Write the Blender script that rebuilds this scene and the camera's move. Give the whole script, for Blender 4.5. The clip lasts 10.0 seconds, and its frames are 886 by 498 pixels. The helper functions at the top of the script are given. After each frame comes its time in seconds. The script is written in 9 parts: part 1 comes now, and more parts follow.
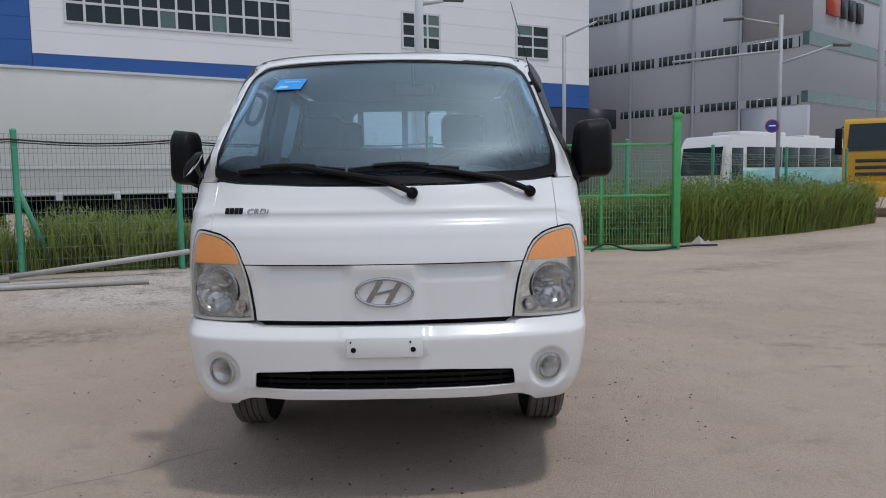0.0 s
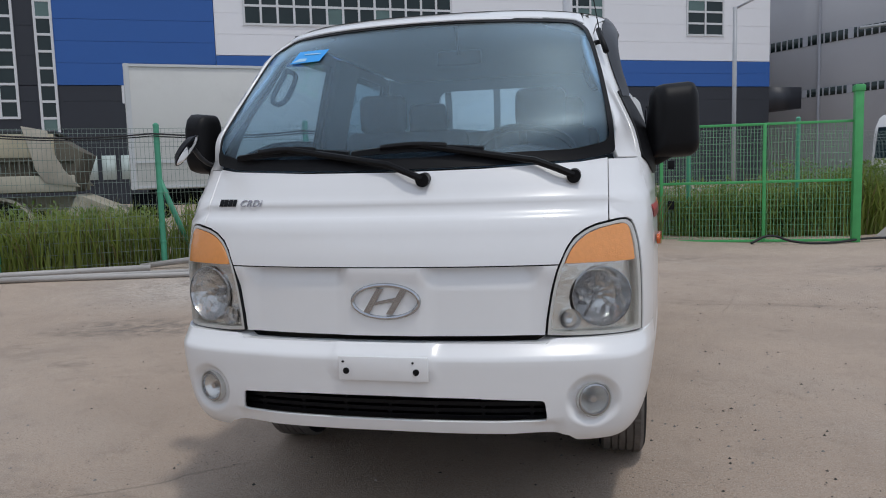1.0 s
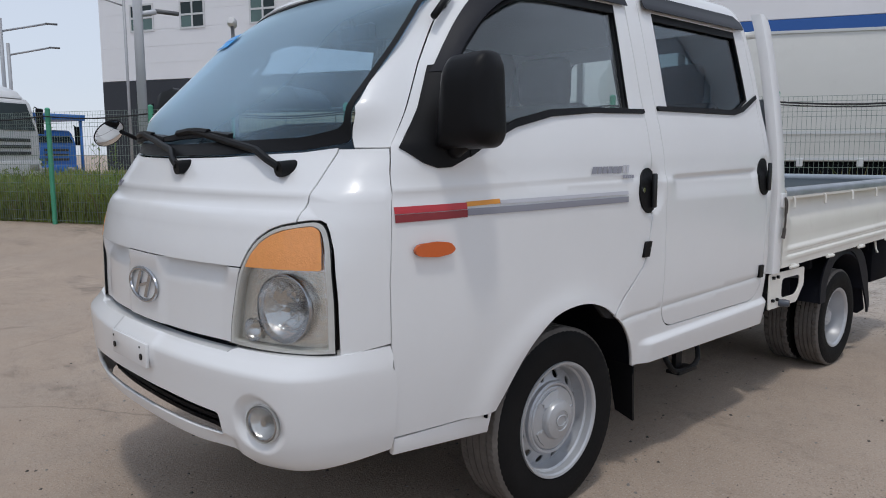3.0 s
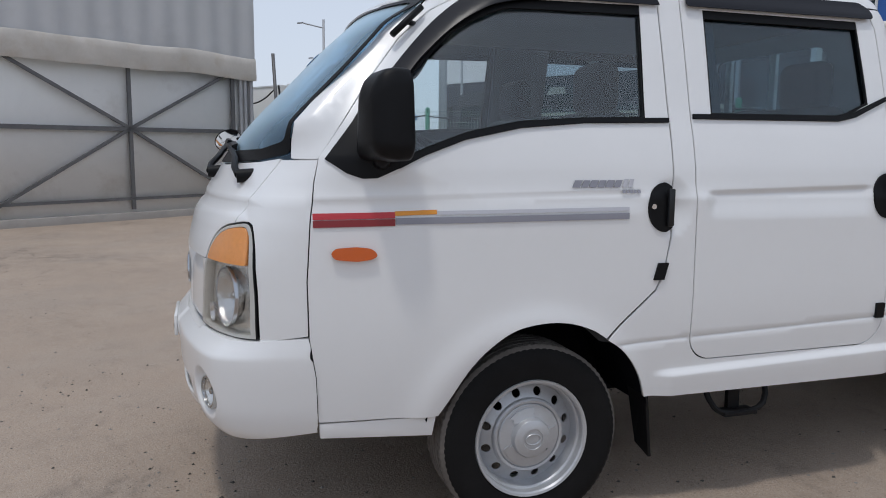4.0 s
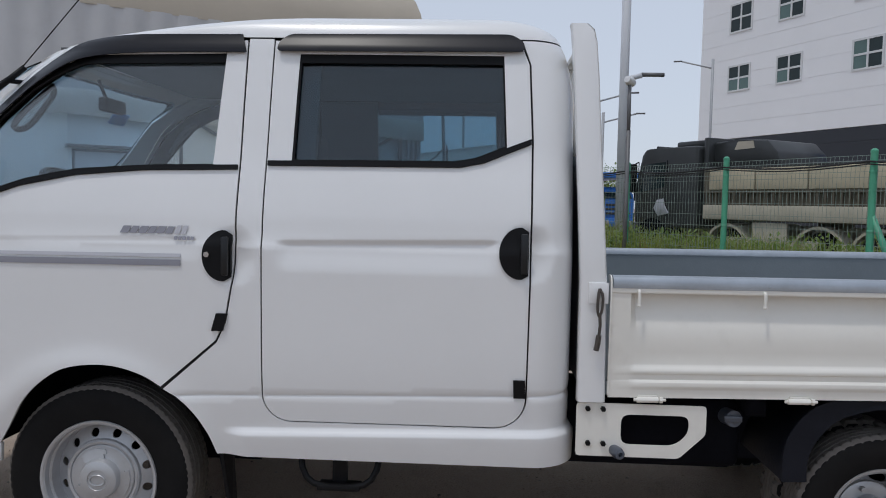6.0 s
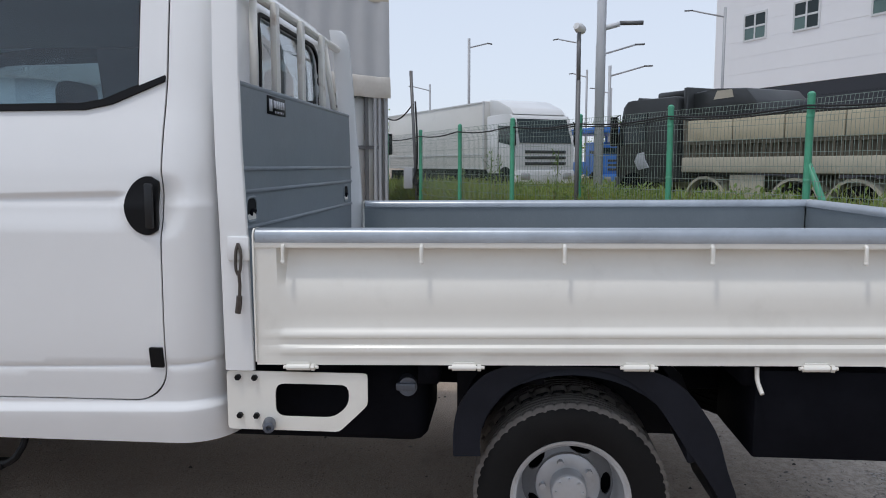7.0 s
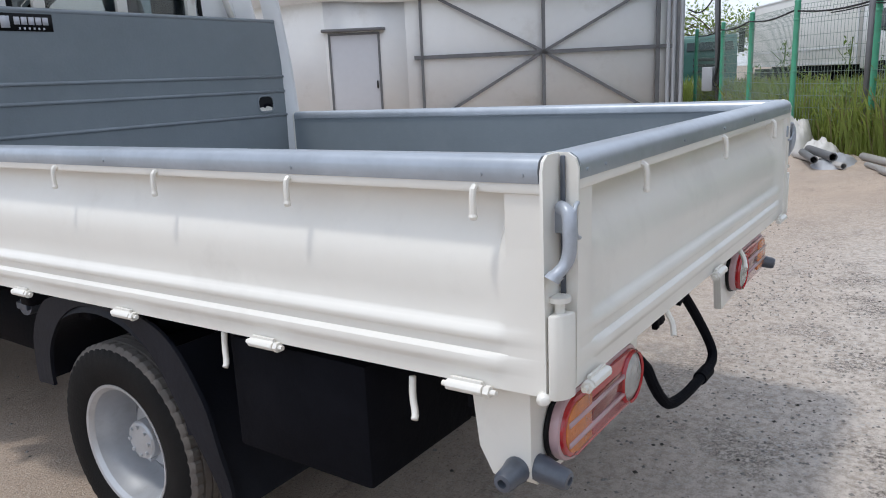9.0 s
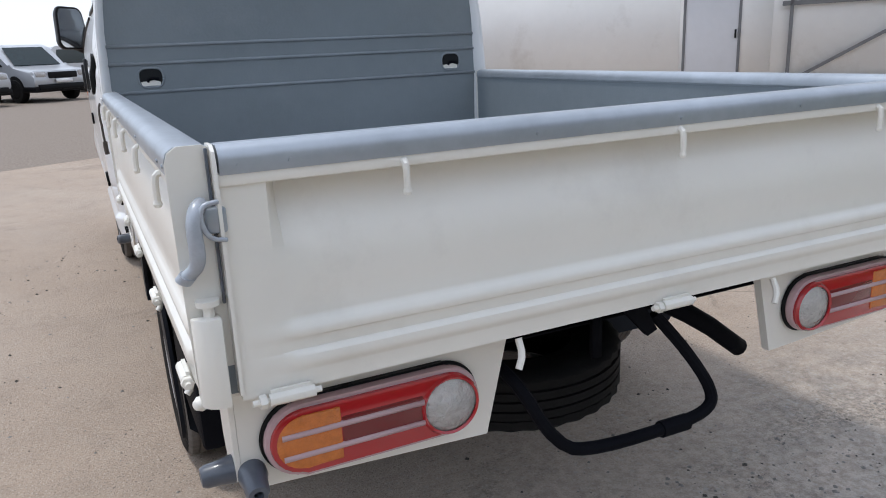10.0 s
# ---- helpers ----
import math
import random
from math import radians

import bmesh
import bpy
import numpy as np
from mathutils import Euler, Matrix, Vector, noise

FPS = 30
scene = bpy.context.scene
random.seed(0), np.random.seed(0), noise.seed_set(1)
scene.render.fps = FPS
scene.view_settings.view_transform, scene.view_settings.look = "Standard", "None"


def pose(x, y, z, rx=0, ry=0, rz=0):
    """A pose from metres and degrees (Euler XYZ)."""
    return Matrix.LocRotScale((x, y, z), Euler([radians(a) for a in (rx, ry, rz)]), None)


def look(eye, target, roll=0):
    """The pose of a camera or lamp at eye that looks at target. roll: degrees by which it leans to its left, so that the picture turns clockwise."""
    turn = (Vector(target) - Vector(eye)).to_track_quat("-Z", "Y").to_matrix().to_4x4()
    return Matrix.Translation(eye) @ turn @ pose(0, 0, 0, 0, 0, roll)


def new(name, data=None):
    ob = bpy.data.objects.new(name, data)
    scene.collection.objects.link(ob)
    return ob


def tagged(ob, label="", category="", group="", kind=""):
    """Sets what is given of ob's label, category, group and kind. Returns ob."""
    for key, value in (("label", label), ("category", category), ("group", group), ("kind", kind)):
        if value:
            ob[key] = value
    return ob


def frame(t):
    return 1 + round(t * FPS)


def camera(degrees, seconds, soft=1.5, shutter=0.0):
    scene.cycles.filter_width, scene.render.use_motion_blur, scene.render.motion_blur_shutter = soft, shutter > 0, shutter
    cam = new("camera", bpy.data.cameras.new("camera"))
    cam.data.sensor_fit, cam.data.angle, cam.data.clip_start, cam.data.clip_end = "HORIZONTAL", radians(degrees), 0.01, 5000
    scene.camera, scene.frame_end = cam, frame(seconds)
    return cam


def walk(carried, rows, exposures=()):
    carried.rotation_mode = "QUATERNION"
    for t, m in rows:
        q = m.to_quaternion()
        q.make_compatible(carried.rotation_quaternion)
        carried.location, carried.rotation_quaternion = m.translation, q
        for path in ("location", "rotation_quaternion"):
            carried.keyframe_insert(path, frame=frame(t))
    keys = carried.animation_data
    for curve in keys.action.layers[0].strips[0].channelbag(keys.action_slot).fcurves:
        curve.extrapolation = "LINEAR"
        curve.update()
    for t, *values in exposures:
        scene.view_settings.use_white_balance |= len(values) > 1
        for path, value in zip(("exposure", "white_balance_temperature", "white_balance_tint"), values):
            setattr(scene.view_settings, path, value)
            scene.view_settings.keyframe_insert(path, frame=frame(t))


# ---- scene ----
import functools
from mathutils import geometry

cam = camera(61.66, 10.0, soft=1.0)
# seconds, eye x y z, yaw, pitch, roll
ROWS = [
    (0.0, 0.203, -2.712, 1.251, -0.55, -5.16, -0.86),
    (0.5, 0.362, -2.421, 1.226, 3.49, -5.61, -1.40),
    (1.0, 0.675, -2.115, 1.227, 12.33, -5.76, -1.65),
    (1.5, 1.069, -1.802, 1.212, 19.32, -6.29, -2.35),
    (2.0, 1.546, -1.544, 1.234, 28.09, -6.61, -1.93),
    (2.5, 1.956, -1.191, 1.240, 36.35, -7.36, -0.27),
    (2.7, 2.142, -1.046, 1.240, 41.17, -7.33, -0.30),
    (3.8, 2.922, -0.047, 1.297, 65.25, -7.62, 0.70),
    (4.0, 3.047, 0.159, 1.298, 72.35, -7.60, 0.55),
    (4.5, 3.231, 0.707, 1.284, 81.32, -7.31, 0.50),
    (5.0, 3.356, 1.303, 1.301, 87.48, -4.90, 0.47),
    (5.5, 3.336, 1.876, 1.286, 90.45, -3.52, 0.77),
    (6.0, 3.268, 2.493, 1.295, 93.07, -3.42, 1.19),
    (6.2, 3.230, 2.710, 1.298, 94.22, -3.47, 1.23),
    (7.3, 2.761, 3.965, 1.215, 94.95, -8.65, -0.30),
    (7.5, 2.662, 4.166, 1.190, 95.24, -10.26, -0.32),
    (8.0, 2.407, 4.682, 1.203, 100.79, -11.28, -1.33),
    (8.5, 2.145, 5.160, 1.203, 113.03, -12.22, -1.63),
    (9.0, 1.791, 5.579, 1.204, 125.12, -12.94, -2.50),
    (9.5, 1.423, 5.915, 1.199, 141.75, -14.65, -2.50),
    (10.0, 0.947, 6.128, 1.209, 154.67, -15.54, -2.48),
]
walk(cam, [(t, pose(x, y, z, 0, 0, yaw) @ pose(0, 0, 0, 90 + pitch) @ pose(0, 0, 0, 0, 0, roll))
           for t, x, y, z, yaw, pitch, roll in ROWS],
     exposures=((0.0, 0.60), (4.5, 0.58), (6.0, 0.46), (7.5, 0.92), (8.5, 1.06), (9.5, 1.22), (10.0, 1.20)))

# daylight: hazy summer noon, the sun high and a little in front of the truck
SUN_TO = Vector((0.25, -0.21, 1.0)).normalized()
world = bpy.data.worlds.new("world")
scene.world = world
world.use_nodes = True
wn = world.node_tree
sky = wn.nodes.new("ShaderNodeTexSky")
sky.sky_type, sky.sun_disc = "NISHITA", False
sky.sun_elevation = math.asin(SUN_TO.z)
sky.sun_rotation = math.atan2(SUN_TO.x, SUN_TO.y)
sky.air_density, sky.dust_density, sky.ozone_density = 1.2, 0.7, 2.5
haze = wn.nodes.new("ShaderNodeHueSaturation")
haze.inputs["Saturation"].default_value = 0.50
wn.links.new(sky.outputs["Color"], haze.inputs["Color"])
veil = wn.nodes.new("ShaderNodeMix")   # even summer haze over the whole sky
veil.data_type = "RGBA"
veil.inputs[0].default_value = 0.85
veil.inputs[7].default_value = (2.40, 2.70, 3.27, 1.0)
wn.links.new(haze.outputs["Color"], veil.inputs[6])
wn.links.new(veil.outputs[2], wn.nodes["Background"].inputs["Color"])
wn.nodes["Background"].inputs["Strength"].default_value = 0.15
sun_data = bpy.data.lights.new("sun", "SUN")
sun_data.energy, sun_data.angle, sun_data.color = 0.72, radians(5.0), (1.0, 0.97, 0.93)
sun = new("sun", sun_data)
sun.matrix_world = look(SUN_TO * 60, (0, 0, 0))

# ---------------------------------------------------------------- materials
def material(name, color, rough=0.5, metal=0.0, coat=0.0, var=0.0, scale=8.0, bump=0.0, bump_scale=60.0,
             color2=None, stain=0.0, stain_color=None, stain_scale=2.0, spec=0.5, per_object=0.0):
    """Principled surface with fine grain, a second broader tone and optional stains."""
    m = bpy.data.materials.new(name)
    m.use_nodes = True
    nt = m.node_tree
    b = nt.nodes["Principled BSDF"]
    b.inputs["Roughness"].default_value, b.inputs["Metallic"].default_value = rough, metal
    b.inputs["Coat Weight"].default_value, b.inputs["Coat Roughness"].default_value = coat, 0.06
    b.inputs["Specular IOR Level"].default_value = spec
    tc = nt.nodes.new("ShaderNodeTexCoord")
    out = None

    def noise_tex(sc, detail=5.0, rough_=0.6):
        n = nt.nodes.new("ShaderNodeTexNoise")
        n.inputs["Scale"].default_value, n.inputs["Detail"].default_value = sc, detail
        n.inputs["Roughness"].default_value = rough_
        nt.links.new(tc.outputs["Object"], n.inputs["Vector"])
        return n

    def ramp(src, lo, hi):
        r = nt.nodes.new("ShaderNodeMapRange")
        r.inputs["From Min"].default_value, r.inputs["From Max"].default_value = lo, hi
        nt.links.new(src, r.inputs["Value"])
        return r.outputs["Result"]

    def mix(fac, a, c):
        x = nt.nodes.new("ShaderNodeMix")
        x.data_type = "RGBA"
        for sock, v in ((x.inputs[0], fac), (x.inputs[6], a), (x.inputs[7], c)):
            if isinstance(v, (tuple, float, int)):
                sock.default_value = v
            else:
                nt.links.new(v, sock)
        return x.outputs[2]

    c4 = (*color, 1.0)
    out = c4
    if var or color2:
        k = color2 or tuple(c * (1 - var) for c in color)
        n1, n2 = noise_tex(scale), noise_tex(scale * 9, 3.0)
        a = nt.nodes.new("ShaderNodeMath")
        a.operation = "ADD"
        nt.links.new(ramp(n1.outputs["Fac"], 0.35, 0.7), a.inputs[0])
        nt.links.new(ramp(n2.outputs["Fac"], 0.3, 1.6), a.inputs[1])
        h = nt.nodes.new("ShaderNodeMath")
        h.operation = "MULTIPLY"
        h.inputs[1].default_value = 0.65
        h.use_clamp = True
        nt.links.new(a.outputs[0], h.inputs[0])
        out = mix(h.outputs[0], c4, (*k, 1.0))
    if stain:
        n3 = noise_tex(stain_scale, 8.0, 0.65)
        g = nt.nodes.new("ShaderNodeMath")
        g.operation, g.use_clamp = "MULTIPLY", True
        g.inputs[1].default_value = stain
        nt.links.new(ramp(n3.outputs["Fac"], 0.55, 0.72), g.inputs[0])
        out = mix(g.outputs[0], out, (*(stain_color or (0.1, 0.09, 0.08)), 1.0))
    if per_object:
        oi = nt.nodes.new("ShaderNodeObjectInfo")
        hs = nt.nodes.new("ShaderNodeHueSaturation")
        mr = ramp(oi.outputs["Random"], 0.0, 1.0)
        mr.node.inputs["To Min"].default_value, mr.node.inputs["To Max"].default_value = 1 - per_object, 1 + per_object
        nt.links.new(mr, hs.inputs["Value"])
        if isinstance(out, tuple):
            hs.inputs["Color"].default_value = out
        else:
            nt.links.new(out, hs.inputs["Color"])
        out = hs.outputs["Color"]
    if isinstance(out, tuple):
        b.inputs["Base Color"].default_value = out
    else:
        nt.links.new(out, b.inputs["Base Color"])
    if bump:
        n4 = noise_tex(bump_scale, 6.0)
        bp = nt.nodes.new("ShaderNodeBump")
        bp.inputs["Strength"].default_value, bp.inputs["Distance"].default_value = bump, 0.01
        nt.links.new(n4.outputs["Fac"], bp.inputs["Height"])
        nt.links.new(bp.outputs["Normal"], b.inputs["Normal"])
    return m


def let_light_through(m, share=0.45):
    """Thin leaves and blades pass part of the light."""
    nt = m.node_tree
    b, out = nt.nodes["Principled BSDF"], nt.nodes["Material Output"]
    tr, mx = nt.nodes.new("ShaderNodeBsdfTranslucent"), nt.nodes.new("ShaderNodeMixShader")
    mx.inputs[0].default_value = share
    src = b.inputs["Base Color"].links
    if src:
        nt.links.new(src[0].from_socket, tr.inputs["Color"])
    else:
        tr.inputs["Color"].default_value = b.inputs["Base Color"].default_value
    nt.links.new(b.outputs[0], mx.inputs[1])
    nt.links.new(tr.outputs[0], mx.inputs[2])
    nt.links.new(mx.outputs[0], out.inputs["Surface"])
    return m


def glass(name, tint, gloss=1.0, rough=0.0, sheen=(1.0, 1.0, 1.0)):
    """A thin pane: see-through with its tint, and mirror gloss that grows at grazing angles."""
    m = bpy.data.materials.new(name)
    m.use_nodes = True
    nt = m.node_tree
    nt.nodes.remove(nt.nodes["Principled BSDF"])
    tr, gl = nt.nodes.new("ShaderNodeBsdfTransparent"), nt.nodes.new("ShaderNodeBsdfGlossy")
    tr.inputs["Color"].default_value = (*tint, 1)
    gl.inputs["Roughness"].default_value = rough
    gl.inputs["Color"].default_value = (*sheen, 1)
    fr, mx = nt.nodes.new("ShaderNodeLayerWeight"), nt.nodes.new("ShaderNodeMixShader")
    pw = nt.nodes.new("ShaderNodeMath")
    pw.operation = "POWER"
    pw.inputs[1].default_value = 3.5
    nt.links.new(fr.outputs["Facing"], pw.inputs[0])
    mu = nt.nodes.new("ShaderNodeMath")
    mu.operation, mu.use_clamp = "MULTIPLY_ADD", True
    mu.inputs[1].default_value, mu.inputs[2].default_value = gloss * 0.6, gloss * 0.045
    nt.links.new(pw.outputs[0], mu.inputs[0])
    nt.links.new(mu.outputs[0], mx.inputs[0])
    nt.links.new(tr.outputs[0], mx.inputs[1])
    nt.links.new(gl.outputs[0], mx.inputs[2])
    nt.links.new(mx.outputs[0], nt.nodes["Material Output"].inputs["Surface"])
    return m


PAINT = material("white_paint", (0.80, 0.80, 0.80), 0.28, coat=0.6, var=0.03, scale=3)
BEDPAINT = material("cream_white_paint", (0.81, 0.785, 0.725), 0.36, coat=0.3, var=0.05, scale=4, stain=0.25,
                    stain_color=(0.55, 0.52, 0.47), stain_scale=5)
BEDGREY = material("grey_bed_paint", (0.205, 0.236, 0.258), 0.5, var=0.18, scale=3, stain=0.25,
                   stain_color=(0.26, 0.28, 0.30), stain_scale=4, bump=0.1, bump_scale=90)
RUSTBAR = material("rusting_white_bar", (0.74, 0.72, 0.67), 0.45, var=0.1, scale=6, stain=0.9, stain_color=(0.24, 0.12, 0.06), stain_scale=9)
BEDRIB = material("pale_grey_edge", (0.24, 0.27, 0.295), 0.45, var=0.25, scale=6)
SLOTDARK = material("dark_slot", (0.02, 0.021, 0.022), 0.8, spec=0.1)
ZINC = material("galvanised_cap", (0.44, 0.48, 0.53), 0.36, metal=0.5, var=0.35, scale=4, stain=0.5,
                stain_color=(0.34, 0.38, 0.43), stain_scale=6, bump=0.12, bump_scale=9)
BLACK = material("black_plastic", (0.0065, 0.0065, 0.0075), 0.45, spec=0.17, var=0.2, scale=20, bump=0.08, bump_scale=400)
GLOSSBLACK = material("gloss_black", (0.010, 0.011, 0.013), 0.35, spec=0.4)
# near-black for sheets behind panel gaps, in place of the shade inside them
SEAM = material("dark_gap_fill", (0.035, 0.035, 0.037), 0.8, spec=0.2)
UNDER = material("underbody_black", (0.008, 0.0085, 0.0115), 0.6, spec=0.03, var=0.4, scale=6, bump=0.15, bump_scale=60)
MUDGUARD = material("mudguard_plastic", (0.012, 0.0135, 0.020), 0.5, spec=0.15, var=0.4, scale=6, bump=0.1, bump_scale=60)
RUBBER = material("tyre_rubber", (0.0125, 0.0122, 0.0125), 0.65, spec=0.1, var=0.3, scale=12, bump=0.2, bump_scale=150)
TREAD = material("worn_tread", (0.165, 0.148, 0.134), 0.85, spec=0.3, var=0.4, scale=15, bump=0.25, bump_scale=120)
STEEL = material("silver_wheel_paint", (0.50, 0.51, 0.53), 0.36, metal=0.40, var=0.15, scale=10, stain=0.3,
                 stain_color=(0.30, 0.28, 0.26), stain_scale=14)
# wheel silver darkened to carry the shade inside the deep rear dish
DISHSTEEL = material("shaded_wheel_steel", (0.20, 0.207, 0.22), 0.42, metal=0.5, var=0.2, scale=12, stain=0.35, stain_color=(0.13, 0.12, 0.11), stain_scale=14)
CHROME = material("chrome", (0.80, 0.81, 0.83), 0.12, metal=1.0)
MIRROR = material("mirror", (0.85, 0.87, 0.88), 0.02, metal=1.0)
DARKCHROME = material("worn_chrome", (0.52, 0.53, 0.55), 0.2, metal=1.0, var=0.2, scale=30)
DULLCHROME = material("bright_reflector", (0.78, 0.77, 0.75), 0.20, metal=0.75, bump=0.5, bump_scale=26)
RED = material("red_decal", (0.50, 0.03, 0.04), 0.35)
DARKRED = material("dark_red_decal", (0.25, 0.02, 0.025), 0.35)
AMBERPAINT = material("amber_decal", (0.75, 0.30, 0.03), 0.35)
SILVERDECAL = material("silver_decal", (0.52, 0.52, 0.56), 0.35)
GREYDECAL = material("grey_decal", (0.27, 0.27, 0.31), 0.35)
MARKER = material("orange_marker_lens", (0.62, 0.11, 0.012), 0.2, coat=0.5, bump=0.2, bump_scale=120)
AMBER = material("amber_lens", (0.86, 0.345, 0.10), 0.2, coat=0.5, var=0.12, scale=70, bump=0.2, bump_scale=200)
TAILRED = material("red_lens", (0.40, 0.012, 0.018), 0.14, coat=0.7)
TAILAMBER = material("tail_amber_lens", (0.72, 0.20, 0.03), 0.2, coat=0.6, var=0.35, scale=60, bump=0.5, bump_scale=160)
TAILDARK = material("dark_red_lens", (0.15, 0.005, 0.008), 0.2, coat=0.6)
PINKHAZE = material("faded_lens_edge", (0.50, 0.34, 0.36), 0.3, coat=0.4)
SEAT = material("grey_seat_cloth", (0.022, 0.025, 0.032), 0.9, var=0.3, scale=40, bump=0.2, bump_scale=300)
TRIM = material("cabin_trim", (0.07, 0.075, 0.085), 0.7, var=0.15, scale=10)
DASH = material("dashboard", (0.020, 0.021, 0.025), 0.6, var=0.2, scale=15)
HEADLINER = material("headliner", (0.14, 0.145, 0.15), 0.9, var=0.1, scale=30)
STICKERBLUE = material("blue_sticker", (0.03, 0.36, 0.85), 0.4)
PALEBLUE = material("pale_blue_print", (0.42, 0.66, 0.86), 0.4)
WHITE = material("plain_white", (0.8, 0.8, 0.8), 0.5)
GREYRUBBER = material("grey_rubber", (0.085, 0.098, 0.125), 0.38, coat=0.3, var=0.4, scale=30)
WINDSCREEN = glass("windscreen_glass", (0.72, 0.85, 0.95), 1.3, 0.45, (0.80, 0.94, 1.0))
SMOKED = material("smoked_visor", (0.014, 0.0145, 0.019), 0.30, spec=0.18)
RUSTED = material("rusty_latch_steel", (0.10, 0.085, 0.075), 0.55, metal=0.4, var=0.5, scale=60)
LAMPSIDE = material("grey_lamp_side", (0.56, 0.555, 0.525), 0.3, coat=0.4, var=0.2, scale=20)
BOWL = material("faceted_bowl", (0.60, 0.60, 0.61), 0.17, metal=1.0, bump=0.25, bump_scale=60)
SIDEGLASS = glass("tinted_side_glass", (0.56, 0.68, 0.74), 1.15)
FRONTGLASS = glass("light_side_glass", (0.90, 0.94, 0.95), 1.3)
LENS = glass("clear_lens", (0.97, 0.97, 0.96), 0.6, 0.03)
CLEARPLASTIC = material("frosted_clear_lens", (0.62, 0.61, 0.60), 0.16, metal=0.6, var=0.35, scale=45, bump=0.8, bump_scale=90)


# ---------------------------------------------------------------- mesh helpers
def part(name, bm, mat, parent=None, label="", smooth=30):
    """Links a bmesh as one mesh object under a thing or part."""
    me = bpy.data.meshes.new(name)
    if smooth:
        for fc in bm.faces:
            fc.smooth = True
        lim = radians(smooth)
        for e in bm.edges:
            if len(e.link_faces) == 2 and e.calc_face_angle(0.0) > lim:
                e.smooth = False
    lay = bm.verts.layers.float_vector.get("nrm")
    turns = None
    if lay is not None:
        flg = bm.faces.layers.int["skin"]
        turns = [tuple(v[lay] * fc[flg]) for fc in bm.faces for v in fc.verts]
        bm.verts.layers.float_vector.remove(lay)
        bm.faces.layers.int.remove(bm.faces.layers.int["skin"])
    bm.to_mesh(me)
    bm.free()
    if turns:
        me.normals_split_custom_set(turns)
    for mm in (mat if isinstance(mat, (list, tuple)) else (mat,)):
        me.materials.append(mm)
    ob = new(name, me)
    if parent is not None:
        ob.parent = parent
    if label:
        tagged(ob, label)
    return ob


def thing(name, label, category, m=None, group="", kind=""):
    ob = new(name)
    ob.empty_display_size = 0.2
    if m is not None:
        ob.matrix_basis = m
    return tagged(ob, label, category, group, kind)


def box(bm, x0, x1, y0, y1, z0, z1, bevel=0.0, seg=2, mi=0):
    vs = [bm.verts.new((x, y, z)) for x in (x0, x1) for y in (y0, y1) for z in (z0, z1)]
    fs = [bm.faces.new([vs[i] for i in q]) for q in
          ((0, 1, 3, 2), (4, 6, 7, 5), (0, 4, 5, 1), (2, 3, 7, 6), (0, 2, 6, 4), (1, 5, 7, 3))]
    for fc in fs:
        fc.material_index = mi
    if bevel:
        es = list({e for fc in fs for e in fc.edges})
        r = bmesh.ops.bevel(bm, geom=es, offset=bevel, segments=seg, profile=0.5, affect="EDGES")
        for fc in r["faces"]:
            fc.material_index = mi
    return vs


def basis(axis):
    a = Vector(axis).normalized()
    u = a.cross(Vector((0, 0, 1)) if abs(a.z) < 0.9 else Vector((1, 0, 0))).normalized()
    return a, u, a.cross(u)


def lathe(bm, profile, centre, axis, seg=32, mi=0, closed=False):
    """Turns (radius, height along axis) points about the axis through centre."""
    a, u, v = basis(axis)
    c = Vector(centre)
    rings = []
    for r, h in profile:
        if r < 1e-5:
            rings.append([bm.verts.new(c + a * h)])
        else:
            rings.append([bm.verts.new(c + a * h + (u * math.cos(2 * math.pi * k / seg) + v * math.sin(2 * math.pi * k / seg)) * r)
                          for k in range(seg)])
    pairs = list(zip(rings, rings[1:])) + ([(rings[-1], rings[0])] if closed else [])
    for p, q in pairs:
        for k in range(seg):
            l = (k + 1) % seg
            if len(p) == 1 and len(q) == 1:
                continue
            if len(p) == 1:
                fc = bm.faces.new((p[0], q[k], q[l]))
            elif len(q) == 1:
                fc = bm.faces.new((p[k], q[0], p[l]))
            else:
                fc = bm.faces.new((p[k], q[k], q[l], p[l]))
            fc.material_index = mi
    return rings


def cyl(bm, p0, p1, r, seg=16, r1=None, mi=0):
    p0, p1 = Vector(p0), Vector(p1)
    h = (p1 - p0).length
    lathe(bm, [(0, 0), (r, 0), (r if r1 is None else r1, h), (0, h)], p0, p1 - p0, seg, mi)


def tube(bm, pts, r, seg=8, mi=0, smooth_steps=0):
    """A round bar along points, its bends rounded by subdividing the line."""
    p = [Vector(q) for q in pts]
    for _ in range(smooth_steps):
        o = [p[0]]
        for a, b in zip(p, p[1:]):
            o += [a * 0.75 + b * 0.25, a * 0.25 + b * 0.75]
        p = o + [p[-1]]
    prev = None
    ref = None
    for i, q in enumerate(p):
        d = (p[min(i + 1, len(p) - 1)] - p[max(i - 1, 0)]).normalized()
        if ref is None:
            _, ref, _ = basis(d)
        u = (ref - d * ref.dot(d)).normalized()
        ref = u
        v = d.cross(u)
        ring = [bm.verts.new(q + (u * math.cos(2 * math.pi * k / seg) + v * math.sin(2 * math.pi * k / seg)) * r) for k in range(seg)]
        if prev:
            for k in range(seg):
                bm.faces.new((prev[k], prev[(k + 1) % seg], ring[(k + 1) % seg], ring[k])).material_index = mi
        else:
            bm.faces.new(ring[::-1]).material_index = mi
        prev = ring
    bm.faces.new(prev).material_index = mi


